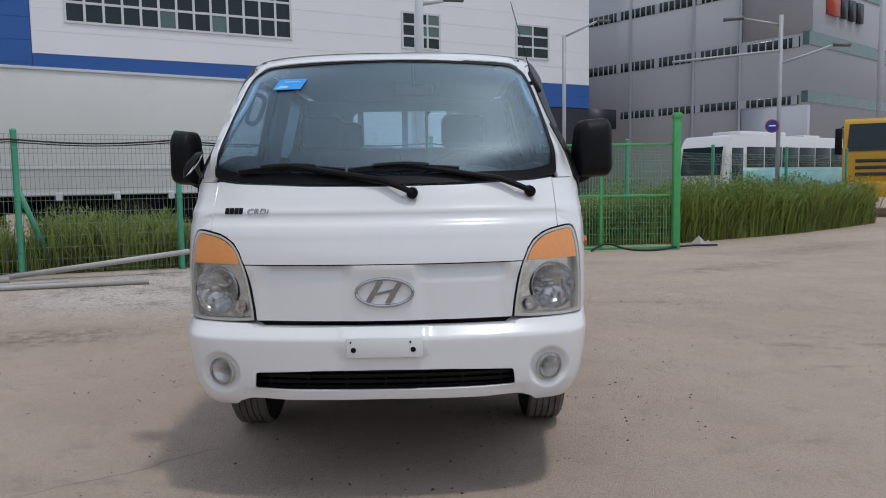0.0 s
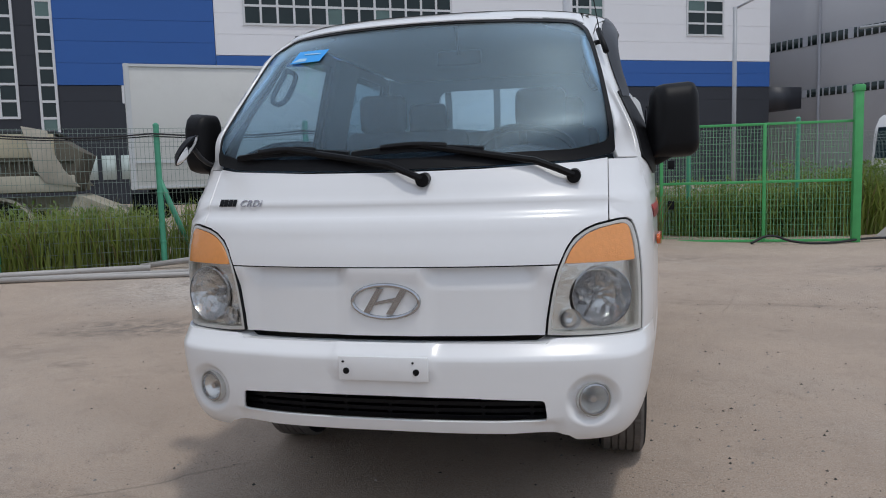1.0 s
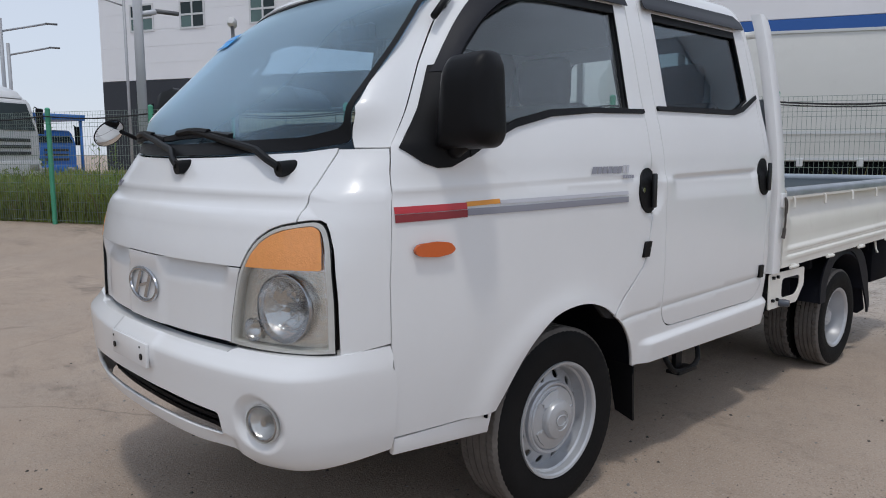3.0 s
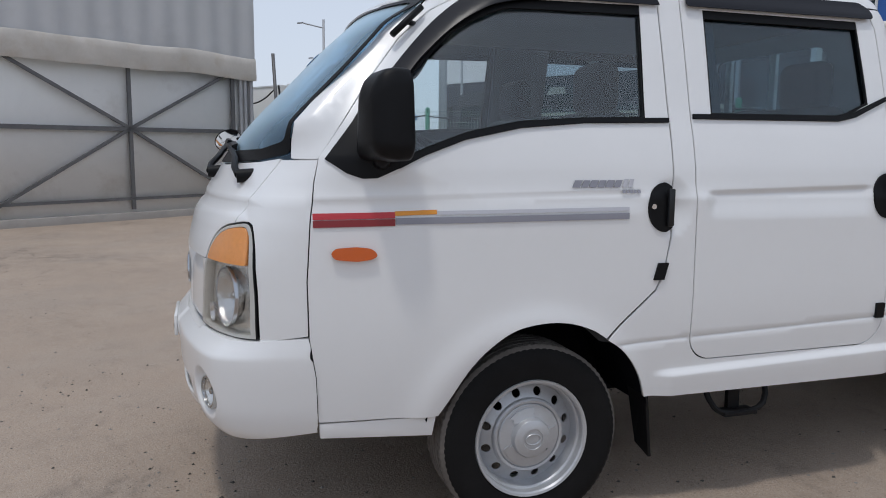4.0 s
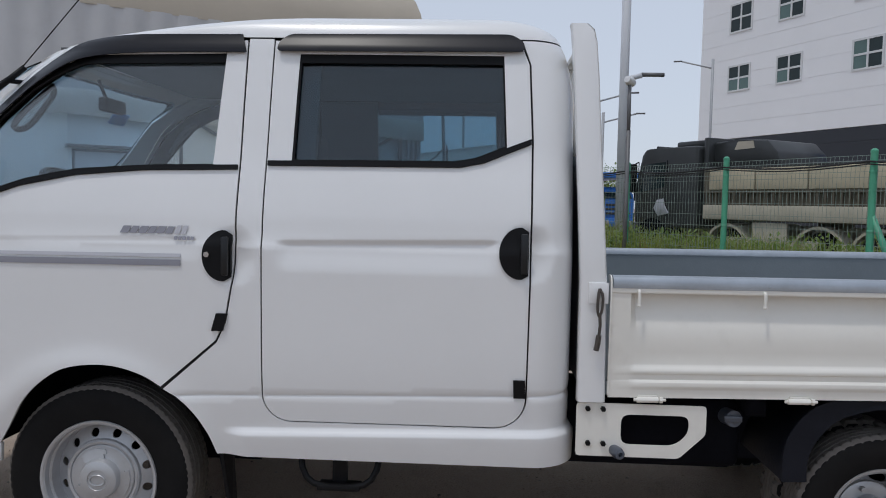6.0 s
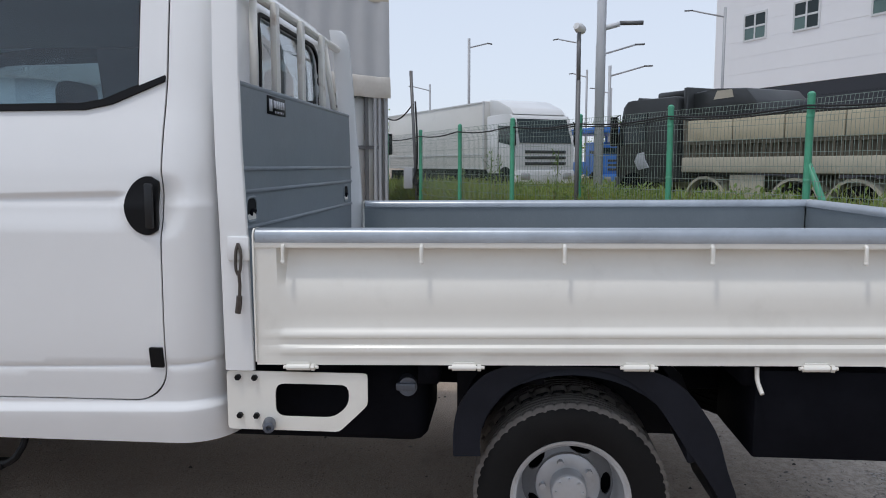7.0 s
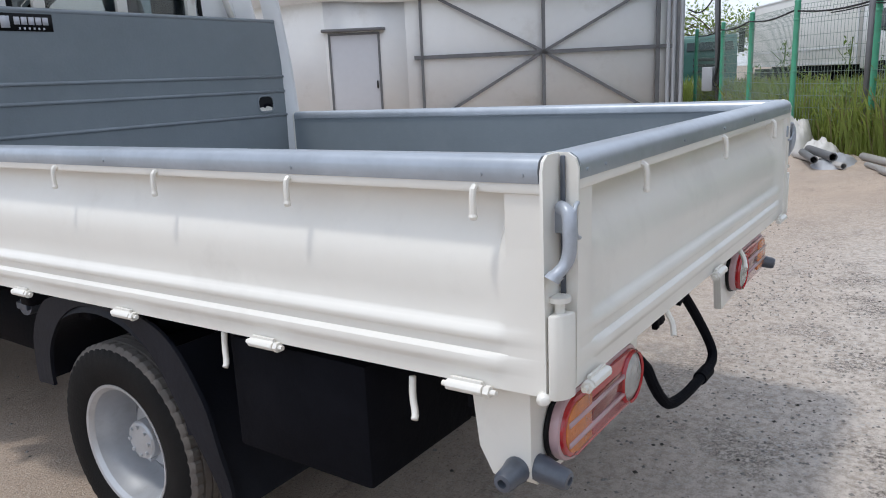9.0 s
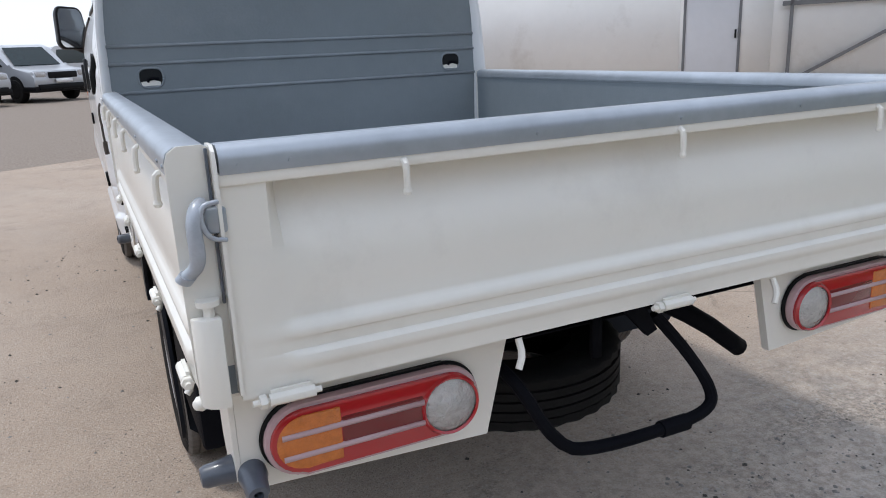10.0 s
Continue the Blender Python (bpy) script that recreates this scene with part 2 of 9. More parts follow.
def prism(bm, poly, d, mi=0, bevel=0.0):
    """A flat outline (3D points in one plane) given thickness d (a vector)."""
    d = Vector(d)
    a = [bm.verts.new(Vector(q)) for q in poly]
    b = [bm.verts.new(Vector(q) + d) for q in poly]
    fs = [bm.faces.new(a), bm.faces.new(b[::-1])]
    n = len(a)
    fs += [bm.faces.new((a[i], b[i], b[(i + 1) % n], a[(i + 1) % n])) for i in range(n)]
    for fc in fs:
        fc.material_index = mi
    if bevel:
        bmesh.ops.bevel(bm, geom=list({e for fc in fs for e in fc.edges}), offset=bevel, segments=2, profile=0.5, affect="EDGES")


def fix(bm):
    bmesh.ops.recalc_face_normals(bm, faces=bm.faces[:])
    return bm


def rounded(pts, r, steps=5):
    """Rounds the corners of a 2D outline."""
    out = []
    n = len(pts)
    for i in range(n):
        p, a, b = Vector(pts[i]), Vector(pts[i - 1]), Vector(pts[(i + 1) % n])
        ra = min(r, (a - p).length * 0.45, (b - p).length * 0.45)
        s, e = p + (a - p).normalized() * ra, p + (b - p).normalized() * ra
        for k in range(steps + 1):
            t = k / steps
            out.append(tuple(s * (1 - t) ** 2 + p * 2 * t * (1 - t) + e * t * t))
    return out


def inside(poly, q):
    x, y = q
    c = False
    j = len(poly) - 1
    for i in range(len(poly)):
        (xi, yi), (xj, yj) = poly[i], poly[j]
        if (yi > y) != (yj > y) and x < (xj - xi) * (y - yi) / (yj - yi) + xi:
            c = not c
        j = i
    return c


def dense(poly, cell):
    out = []
    for i in range(len(poly)):
        a, b = Vector(poly[i]), Vector(poly[(i + 1) % len(poly)])
        k = max(1, math.ceil((b - a).length / cell))
        out += [tuple(a.lerp(b, t / k)) for t in range(k)]
    return out


def sheet(bm, surf, outer, holes=(), th=0.012, cell=0.035, off=None, side=1, mi=0, lines=()):
    """A panel cut to a 2D outline with holes and laid on a curved surface, with thickness."""
    loops = [dense(outer, cell)] + [dense(h, cell) for h in holes]
    verts, edges = [], []
    for lp in loops:
        k = len(verts)
        verts += lp
        edges += [(k + i, k + (i + 1) % len(lp)) for i in range(len(lp))]
    edge_pts = np.array(verts)
    ex, ey = edge_pts[:, 0], edge_pts[:, 1]
    for a, b in lines:   # rows of points that carry fine pressings
        k = max(1, round((Vector(b) - Vector(a)).length / cell))
        for q in (Vector(a).lerp(Vector(b), t / k) for t in range(k + 1)):
            if np.min((ex - q.x) ** 2 + (ey - q.y) ** 2) > (0.003) ** 2 and inside(loops[0], q) and not any(inside(h, q) for h in loops[1:]):
                verts.append(tuple(q))
    edge_pts = np.array(verts)
    xs, ys = edge_pts[:, 0], edge_pts[:, 1]
    for gx in np.arange(ex.min() + cell * 0.5, ex.max(), cell):
        for gy in np.arange(ey.min() + cell * 0.5, ey.max(), cell):
            if np.min((xs - gx) ** 2 + (ys - gy) ** 2) > (0.55 * cell) ** 2 and inside(loops[0], (gx, gy)) \
                    and not any(inside(h, (gx, gy)) for h in loops[1:]):
                verts.append((gx, gy))
    res = geometry.delaunay_2d_cdt([Vector(v) for v in verts], edges, [], 0, 1e-6)
    v2, tris = res[0], res[2]
    keep = []
    for t in tris:
        c = (v2[t[0]] + v2[t[1]] + v2[t[2]]) / 3
        if abs((v2[t[1]] - v2[t[0]]).cross(v2[t[2]] - v2[t[0]])) < 2e-7:
            continue
        if inside(loops[0], c) and not any(inside(h, c) for h in loops[1:]):
            keep.append(t)

    def at(a, b):
        p = Vector(surf(a, b))
        n = (Vector(surf(a + 0.002, b)) - Vector(surf(a - 0.002, b))).cross(Vector(surf(a, b + 0.002)) - Vector(surf(a, b - 0.002)))
        n.normalize()
        if n.dot(p - Vector((0, 1.6, 1.0))) < 0:
            n = -n
        o = off(p.x, p.y, p.z) if off else 0.0
        return p + n * o, n

    def normal(a, b, n):
        if off is None:
            return n
        m = (at(a + 0.004, b)[0] - at(a - 0.004, b)[0]).cross(at(a, b + 0.004)[0] - at(a, b - 0.004)[0])
        m.normalize()
        return -m if m.dot(n) < 0 else m

    lay = bm.verts.layers.float_vector.get("nrm") or bm.verts.layers.float_vector.new("nrm")
    flg = bm.faces.layers.int.get("skin") or bm.faces.layers.int.new("skin")
    front, back = {}, {}
    for t in keep:
        for i in t:
            if i not in front:
                p, n = at(*v2[i])
                m = normal(*v2[i], n)
                q = p - n * th
                if side < 0:
                    p.x, q.x, m.x = -p.x, -q.x, -m.x
                front[i], back[i] = bm.verts.new(p), bm.verts.new(q)
                front[i][lay], back[i][lay] = m, -m
    count = set()
    for t in keep:
        a = [front[i] for i in t]
        n = (a[1].co - a[0].co).cross(a[2].co - a[0].co)
        o = t[::-1] if n.dot(sum((front[i].co - back[i].co for i in t), Vector())) < 0 else t
        for vs in ([front[i] for i in o], [back[i] for i in reversed(o)]):
            fc = bm.faces.new(vs)
            fc.material_index = mi
            fc[flg] = 1
        count.update((o[i], o[(i + 1) % 3]) for i in range(3))
    for a, b in count:
        if (b, a) not in count:
            bm.faces.new((front[b], front[a], back[a], back[b])).material_index = mi
    return bm

# ---------------------------------------------------------------- ground
def ground_material():
    m = bpy.data.materials.new("yard_concrete")
    m.use_nodes = True
    nt = m.node_tree
    b = nt.nodes["Principled BSDF"]
    tc = nt.nodes.new("ShaderNodeTexCoord")

    def nz(scale, detail=8.0, rough=0.6, vec=None):
        n = nt.nodes.new("ShaderNodeTexNoise")
        n.inputs["Scale"].default_value, n.inputs["Detail"].default_value, n.inputs["Roughness"].default_value = scale, detail, rough
        nt.links.new(vec or tc.outputs["Object"], n.inputs["Vector"])
        return n.outputs["Fac"]

    def rng(v, a, c, lo=0.0, hi=1.0):
        r = nt.nodes.new("ShaderNodeMapRange")
        r.inputs[1].default_value, r.inputs[2].default_value, r.inputs[3].default_value, r.inputs[4].default_value = a, c, lo, hi
        nt.links.new(v, r.inputs[0])
        return r.outputs[0]

    def mix(f, a, c):
        x = nt.nodes.new("ShaderNodeMix")
        x.data_type = "RGBA"
        for s, v in ((x.inputs[0], f), (x.inputs[6], a), (x.inputs[7], c)):
            if isinstance(v, tuple):
                s.default_value = (*v, 1)
            else:
                nt.links.new(v, s)
        return x.outputs[2]

    def math_(op, a, c):
        x = nt.nodes.new("ShaderNodeMath")
        x.operation, x.use_clamp = op, True
        for s, v in zip(x.inputs, (a, c)):
            if isinstance(v, float):
                s.default_value = v
            else:
                nt.links.new(v, s)
        return x.outputs[0]
    def stretched(sx_, sy_, rot=0.0, at=(0.0, 0.0)):
        mp_ = nt.nodes.new("ShaderNodeMapping")
        mp_.vector_type = "TEXTURE"
        mp_.inputs["Location"].default_value = (at[0], at[1], 0.0)
        mp_.inputs["Rotation"].default_value = (0.0, 0.0, radians(rot))
        mp_.inputs["Scale"].default_value = (sx_, sy_, 1.0)
        nt.links.new(tc.outputs["Object"], mp_.inputs["Vector"])
        return mp_.outputs[0]

    base = mix(rng(nz(0.35), 0.35, 0.65), (0.385, 0.292, 0.222), (0.460, 0.356, 0.276))
    base = mix(rng(nz(1.3, 9.0, 0.65), 0.42, 0.72, 0.0, 0.6), base, (0.300, 0.230, 0.178))
    base = mix(rng(nz(0.6, 9.0, 0.7, stretched(1.0, 2.6, 35)), 0.50, 0.70, 0.0, 0.55), base, (0.43, 0.365, 0.31))
    base = mix(rng(nz(5.5, 9.0, 0.7), 0.52, 0.68, 0.0, 0.5), base, (0.270, 0.208, 0.162))
    base = mix(rng(nz(45.0, 4.0), 0.40, 0.75, 0.0, 0.35), base, (0.45, 0.39, 0.33))
    base = mix(rng(nz(110.0, 4.0, 0.75), 0.55, 0.64, 0.0, 0.85), base, (0.165, 0.135, 0.112))
    base = mix(rng(nz(170.0, 3.0, 0.7), 0.57, 0.63, 0.0, 0.8), base, (0.58, 0.51, 0.44))
    base = mix(math_("MULTIPLY", rng(nz(75.0, 3.0, 0.6), 0.62, 0.67), rng(nz(2.2, 5.0), 0.42, 0.60)), base, (0.085, 0.072, 0.062))
    # oily dark blotches, long and broken
    blot = math_("MULTIPLY", rng(nz(0.9, 9.0, 0.7, stretched(2.0, 0.77)), 0.57, 0.68), rng(nz(9.0, 6.0), 0.35, 0.6))
    base = mix(math_("MULTIPLY", blot, 0.7), base, (0.10, 0.088, 0.078))
    # worn tar patches with ragged rims
    for px, py, ra, rb, rot, depth in ((-3.1, 3.45, 0.95, 0.42, 6, 0.75), (-1.15, 4.75, 0.75, 0.55, 40, 0.6), (-2.4, 6.3, 1.3, 0.7, 20, 0.3), (4.4, 7.6, 1.8, 0.35, 30, 0.5),
                                       (-6.6, -1.5, 1.1, 0.4, 60, 0.45), (6.9, 10.1, 2.2, 0.5, 35, 0.6), (1.2, 8.2, 1.5, 0.4, 10, 0.5), (-4.4, 2.2, 1.2, 0.3, 15, 0.45)):
        ln = nt.nodes.new("ShaderNodeVectorMath")
        ln.operation = "LENGTH"
        nt.links.new(stretched(ra, rb, rot, (px, py)), ln.inputs[0])
        rag = math_("MULTIPLY", rng(ln.outputs["Value"], 1.25, 0.35), rng(nz(6.0, 10.0, 0.75), 0.42, 0.60))
        base = mix(math_("MULTIPLY", rag, depth), base, mix(rng(nz(70.0, 4.0), 0.4, 0.6), (0.060, 0.055, 0.052), (0.15, 0.135, 0.12)))
    # fine cracks
    vo = nt.nodes.new("ShaderNodeTexVoronoi")
    vo.feature = "DISTANCE_TO_EDGE"
    vo.inputs["Scale"].default_value = 0.55
    wob = nt.nodes.new("ShaderNodeMix")
    wob.data_type = "VECTOR"
    wob.inputs[0].default_value = 0.25
    nn = nt.nodes.new("ShaderNodeTexNoise")
    nn.inputs["Scale"].default_value, nn.inputs["Detail"].default_value = 1.6, 8.0
    nt.links.new(tc.outputs["Object"], nn.inputs["Vector"])
    nt.links.new(tc.outputs["Object"], wob.inputs[4])
    nt.links.new(nn.outputs["Color"], wob.inputs[5])
    nt.links.new(wob.outputs[1], vo.inputs["Vector"])
    crack = math_("MULTIPLY", rng(vo.outputs["Distance"], 0.0045, 0.001), rng(nz(0.7), 0.52, 0.60))
    base = mix(math_("MULTIPLY", crack, 0.35), base, (0.09, 0.078, 0.066))
    sx = nt.nodes.new("ShaderNodeSeparateXYZ")
    nt.links.new(tc.outputs["Object"], sx.inputs[0])
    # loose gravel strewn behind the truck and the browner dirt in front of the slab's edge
    # the pale gravel runs on under the tail, where it also lightens the shade
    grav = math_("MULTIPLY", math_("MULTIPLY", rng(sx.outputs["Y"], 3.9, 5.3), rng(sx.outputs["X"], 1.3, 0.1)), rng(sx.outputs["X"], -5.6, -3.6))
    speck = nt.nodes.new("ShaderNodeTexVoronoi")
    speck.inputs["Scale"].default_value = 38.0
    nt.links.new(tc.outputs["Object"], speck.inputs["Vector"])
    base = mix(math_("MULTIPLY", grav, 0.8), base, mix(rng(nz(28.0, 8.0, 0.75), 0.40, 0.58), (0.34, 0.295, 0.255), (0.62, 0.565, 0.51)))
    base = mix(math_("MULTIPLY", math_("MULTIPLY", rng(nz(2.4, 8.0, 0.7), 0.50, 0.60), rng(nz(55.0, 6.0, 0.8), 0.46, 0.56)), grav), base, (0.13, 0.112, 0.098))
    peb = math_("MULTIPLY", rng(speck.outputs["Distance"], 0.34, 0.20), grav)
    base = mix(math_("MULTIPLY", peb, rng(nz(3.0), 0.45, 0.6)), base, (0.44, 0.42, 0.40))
    edge = nt.nodes.new("ShaderNodeMath")
    edge.operation = "MULTIPLY_ADD"
    edge.inputs[1].default_value, edge.inputs[2].default_value = 0.45, -4.45
    nt.links.new(sx.outputs["X"], edge.inputs[0])
    neg = nt.nodes.new("ShaderNodeMath")
    neg.operation = "SUBTRACT"
    nt.links.new(edge.outputs[0], neg.inputs[0])
    nt.links.new(sx.outputs["Y"], neg.inputs[1])
    base = mix(rng(neg.outputs[0], 0.0, 0.03), base, mix(rng(nz(30.0), 0.4, 0.6), (0.20, 0.158, 0.125), (0.29, 0.24, 0.20)))
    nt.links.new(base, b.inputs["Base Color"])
    b.inputs["Roughness"].default_value = 0.92
    bp = nt.nodes.new("ShaderNodeBump")
    bp.inputs["Strength"].default_value, bp.inputs["Distance"].default_value = 0.7, 0.012
    hsum = nt.nodes.new("ShaderNodeMath")
    hsum.operation = "ADD"
    nt.links.new(nz(85.0, 6.0, 0.7), hsum.inputs[0])
    nt.links.new(nz(7.0, 6.0), hsum.inputs[1])
    nt.links.new(hsum.outputs[0], bp.inputs["Height"])
    nt.links.new(bp.outputs["Normal"], b.inputs["Normal"])
    return m


GROUND = ground_material()


def bank(x, y):
    """Height of the low bank along the foot of the fence."""
    d = (x + 5.05) * -0.53 + (y - 6.70) * 0.85
    up = min(1.0, max(0.0, (d + 2.3) / 2.0)) * min(1.0, max(0.0, (5.0 - d) / 2.0)) * min(1.0, max(0.0, (3.0 - x) / 2.5)) * min(1.0, max(0.0, (x + 30.0) / 8.0))
    return 0.13 * up * up * (3 - 2 * up)


bm = bmesh.new()
xs = sorted(set([-2500, -600, -200, -90, -50, 50, 90, 200, 600, 2500] + list(np.linspace(-30, 30, 61))))
grid = [[bm.verts.new((x, y, 0.0 if abs(x) > 30 or abs(y) > 30 else 0.010 * (noise.noise((x * 0.3, y * 0.3, 0.0))) * (0 if -2.5 < x < 2.5 and -1.5 < y < 7 else 1) + bank(x, y))) for y in xs] for x in xs]
for a, b in zip(grid, grid[1:]):
    for k in range(len(a) - 1):
        bm.faces.new((a[k], b[k], b[k + 1], a[k + 1]))
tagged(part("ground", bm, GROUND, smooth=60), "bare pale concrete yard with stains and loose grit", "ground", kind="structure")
PEBBLE = material("pebble_grey", (0.30, 0.28, 0.26), 0.9, per_object=0.0, var=0.5, scale=3)
rp = random.Random(5)
bm = bmesh.new()


def stone(bm, x, y, r):
    vs = [bm.verts.new((x + r * dx * rp.uniform(0.6, 1.1), y + r * dy * rp.uniform(0.6, 1.1), max(0.0, dz * r * rp.uniform(0.5, 0.9)))) for dx, dy, dz in
          ((1, 0, 0.1), (0, 1, 0.1), (-1, 0, 0.1), (0, -1, 0.1), (0.1, 0.1, 1.0))]
    for k in range(4):
        bm.faces.new((vs[k], vs[(k + 1) % 4], vs[4]))


def strewn(count, where, sizes):
    for _ in range(count):
        x, y = where()
        stone(bm, x, y, rp.choice(sizes))


def behind():
    return rp.triangular(-6.0, 1.4, -1.5), 4.7 + abs(rp.gauss(0, 1.9))


spots = [(rp.uniform(-6, 7), rp.uniform(-2.5, 9), rp.uniform(0.15, 0.9)) for _ in range(150)]


def yard():
    a, b, c = rp.choice(spots)
    return rp.gauss(a, c), rp.gauss(b, c)


strewn(6000, behind, (0.003, 0.004, 0.006, 0.009))
strewn(3200, yard, (0.003, 0.004, 0.005, 0.007, 0.010))
tagged(part("loose_gravel", bm, PEBBLE, smooth=0), "scattered loose grit and pebbles on the concrete", "gravel", kind="stuff")

DARKGRIT = material("dark_grit", (0.085, 0.075, 0.066), 0.9, var=0.5, scale=3)
bm = bmesh.new()
strewn(1500, behind, (0.002, 0.003, 0.005))
strewn(3600, yard, (0.003, 0.004, 0.005, 0.006, 0.010))
tagged(part("dark_grit", bm, DARKGRIT, smooth=0), "scattered dark crumbs of asphalt and dirt", "gravel", kind="stuff")

# ---------------------------------------------------------------- the truck
# nose at y = 0, centre line x = 0, its left side towards +x, ground z = 0
def curve_of(*pairs):
    """A smooth curve through (z, value) pairs, tabulated."""
    zs, vs = np.array([p[0] for p in pairs]), np.array([p[1] for p in pairs])
    m = np.gradient(vs, zs)
    d = np.diff(vs) / np.diff(zs)
    for i in range(1, len(zs) - 1):
        if d[i - 1] * d[i] <= 0:
            m[i] = 0
    m[0], m[-1] = d[0], d[-1]
    tz = np.linspace(zs[0], zs[-1], 3000)
    i = np.clip(np.searchsorted(zs, tz) - 1, 0, len(zs) - 2)
    h = (zs[i + 1] - zs[i])
    t = (tz - zs[i]) / h
    tv = (2 * t**3 - 3 * t**2 + 1) * vs[i] + (t**3 - 2 * t**2 + t) * h * m[i] + (-2 * t**3 + 3 * t**2) * vs[i + 1] + (t**3 - t**2) * h * m[i + 1]
    return lambda z: float(np.interp(z, tz, tv))


half_w = curve_of((0.30, 0.80), (0.38, 0.822), (0.45, 0.838), (0.55, 0.856), (0.70, 0.873), (0.90, 0.878), (1.14, 0.878), (1.165, 0.870),
                  (1.25, 0.858), (1.35, 0.836), (1.42, 0.816), (1.60, 0.774), (1.78, 0.730), (1.84, 0.714), (1.87, 0.703),
                  (1.90, 0.688), (1.92, 0.672), (1.935, 0.645), (1.945, 0.612), (1.955, 0.545), (1.963, 0.44), (1.970, 0.32), (1.975, 0.18))
nose = curve_of((0.30, 0.077), (0.735, 0.077), (0.85, 0.080), (0.945, 0.084), (0.97, 0.088), (1.03, 0.103), (1.07, 0.115), (1.095, 0.130), (1.110, 0.147), (1.122, 0.153),
                (1.140, 0.155), (1.160, 0.167), (1.21, 0.195), (1.27, 0.233), (1.35, 0.292), (1.57, 0.50), (1.80, 0.735), (1.84, 0.785), (1.86, 0.855), (1.88, 0.965), (1.90, 1.09),
                (1.92, 1.23), (1.938, 1.36), (1.955, 1.47), (1.967, 1.55), (1.975, 1.60))
tail = curve_of((0.30, 2.795), (1.60, 2.795), (1.75, 2.785), (1.85, 2.755), (1.90, 2.72), (1.93, 2.66), (1.955, 2.57), (1.967, 2.47), (1.975, 2.35))
NE, NF, DEP, RC = 2.4, 3.8, 0.5, 0.13


def flowing(pts, steps=5):
    """A smooth line through 2D points."""
    q = [Vector(v) for v in pts]
    q = [q[0] * 2 - q[1]] + q + [q[-1] * 2 - q[-2]]
    out = []
    for a, b, c, d in zip(q, q[1:], q[2:], q[3:]):
        for k in range(steps):
            t = k / steps
            out.append(tuple(0.5 * (2 * b + (c - a) * t + (2 * a - 5 * b + 4 * c - d) * t * t + (3 * b - a - 3 * c + d) * t ** 3)))
    return out + [tuple(q[-2])]


# the nose in plan below the windscreen: share of the half-width, depth behind the foremost line
PLAN = np.array(flowing([(0.0, 0.0), (0.15, 0.003), (0.30, 0.012), (0.45, 0.031), (0.60, 0.060), (0.72, 0.095), (0.82, 0.140), (0.885, 0.188), (0.92, 0.245), (0.945, 0.32),
                         (0.963, 0.42), (0.98, 0.55), (0.993, 0.70), (1.0, 0.85)], 14))
PX, PF = PLAN[:, 0], PLAN[:, 1]
QS = 1 - (1 - np.linspace(0, 1, 200)) ** 3
LOW_F, ROUND_F, FLAT_F = np.interp(QS, PX, PF), DEP * (1 - (1 - QS ** NE) ** (1 / NE)), DEP * (1 - (1 - QS ** NF) ** (1 / NF))


def smooth(a, b, v):
    t = min(1.0, max(0.0, (v - a) / (b - a)))
    return t * t * (3 - 2 * t)


def flatness(z):
    """How far the windscreen's cross-section is flatter than the nose's."""
    return smooth(1.24, 1.40, z) * (1 - smooth(1.70, 1.85, z))


door_line = curve_of((1.20, 0.44), (1.268, 0.480), (1.387, 0.562), (1.517, 0.652), (1.658, 0.762), (1.749, 0.863), (1.809, 0.974), (1.842, 1.10), (1.86, 1.25))


def above(z):
    """How far the section is that of the windscreen rather than of the nose."""
    return smooth(1.10, 1.30, z)


def front_y(x, z):
    q, k, u = min(abs(x) / half_w(z), 1.0), flatness(z), above(z)
    return nose(z) + (1 - u) * float(np.interp(q, PX, PF)) + u * DEP * ((1 - k) * (1 - (1 - q ** NE) ** (1 / NE)) + k * (1 - (1 - q ** NF) ** (1 / NF)))


def front_surf(x, z):
    return (x, front_y(x, z), z)


def side_surf(y, z):
    u = above(z)
    if u >= 1 or y > 1.2:
        return upper_side(y, z)
    w, k = half_w(z), flatness(z)
    x = w * float(np.interp(y - nose(z), (1 - u) * LOW_F + u * ((1 - k) * ROUND_F + k * FLAT_F), QS))
    v = smooth(1.24, 1.30, z)
    return ((1 - v) * x + (v * upper_side(y, z)[0] if v else 0.0), y, z)


def upper_side(y, z):
    w, y0, yb = half_w(z), nose(z) + DEP, tail(z) - RC
    if y < y0:
        q = min(1.0, (y0 - y) / DEP)
        x24 = w * max(1e-4, 1 - q ** NE) ** (1 / NE)
        k = flatness(z)
        b = 1 - smooth(door_line(z) - 0.15, door_line(z) + 0.06, y) if 1.24 < z < 1.85 else 0.0
        if k * b <= 0:
            return (x24, y, z)
        lo, hi, d = 0.0, 1.0, (y - nose(z)) / DEP   # the front's own outline at this depth
        for _ in range(22):
            m = 0.5 * (lo + hi)
            if (1 - k) * (1 - (1 - m ** NE) ** (1 / NE)) + k * (1 - (1 - m ** NF) ** (1 / NF)) < d:
                lo = m
            else:
                hi = m
        return ((1 - b) * x24 + b * w * lo, y, z)
    if y > yb:
        q = (y - yb) / RC
        if q > math.pi / 2:
            return (w - RC - (q - math.pi / 2) * RC, yb + RC, z)
        return (w - RC + RC * math.cos(q), yb + RC * math.sin(q), z)
    return (w, y, z)


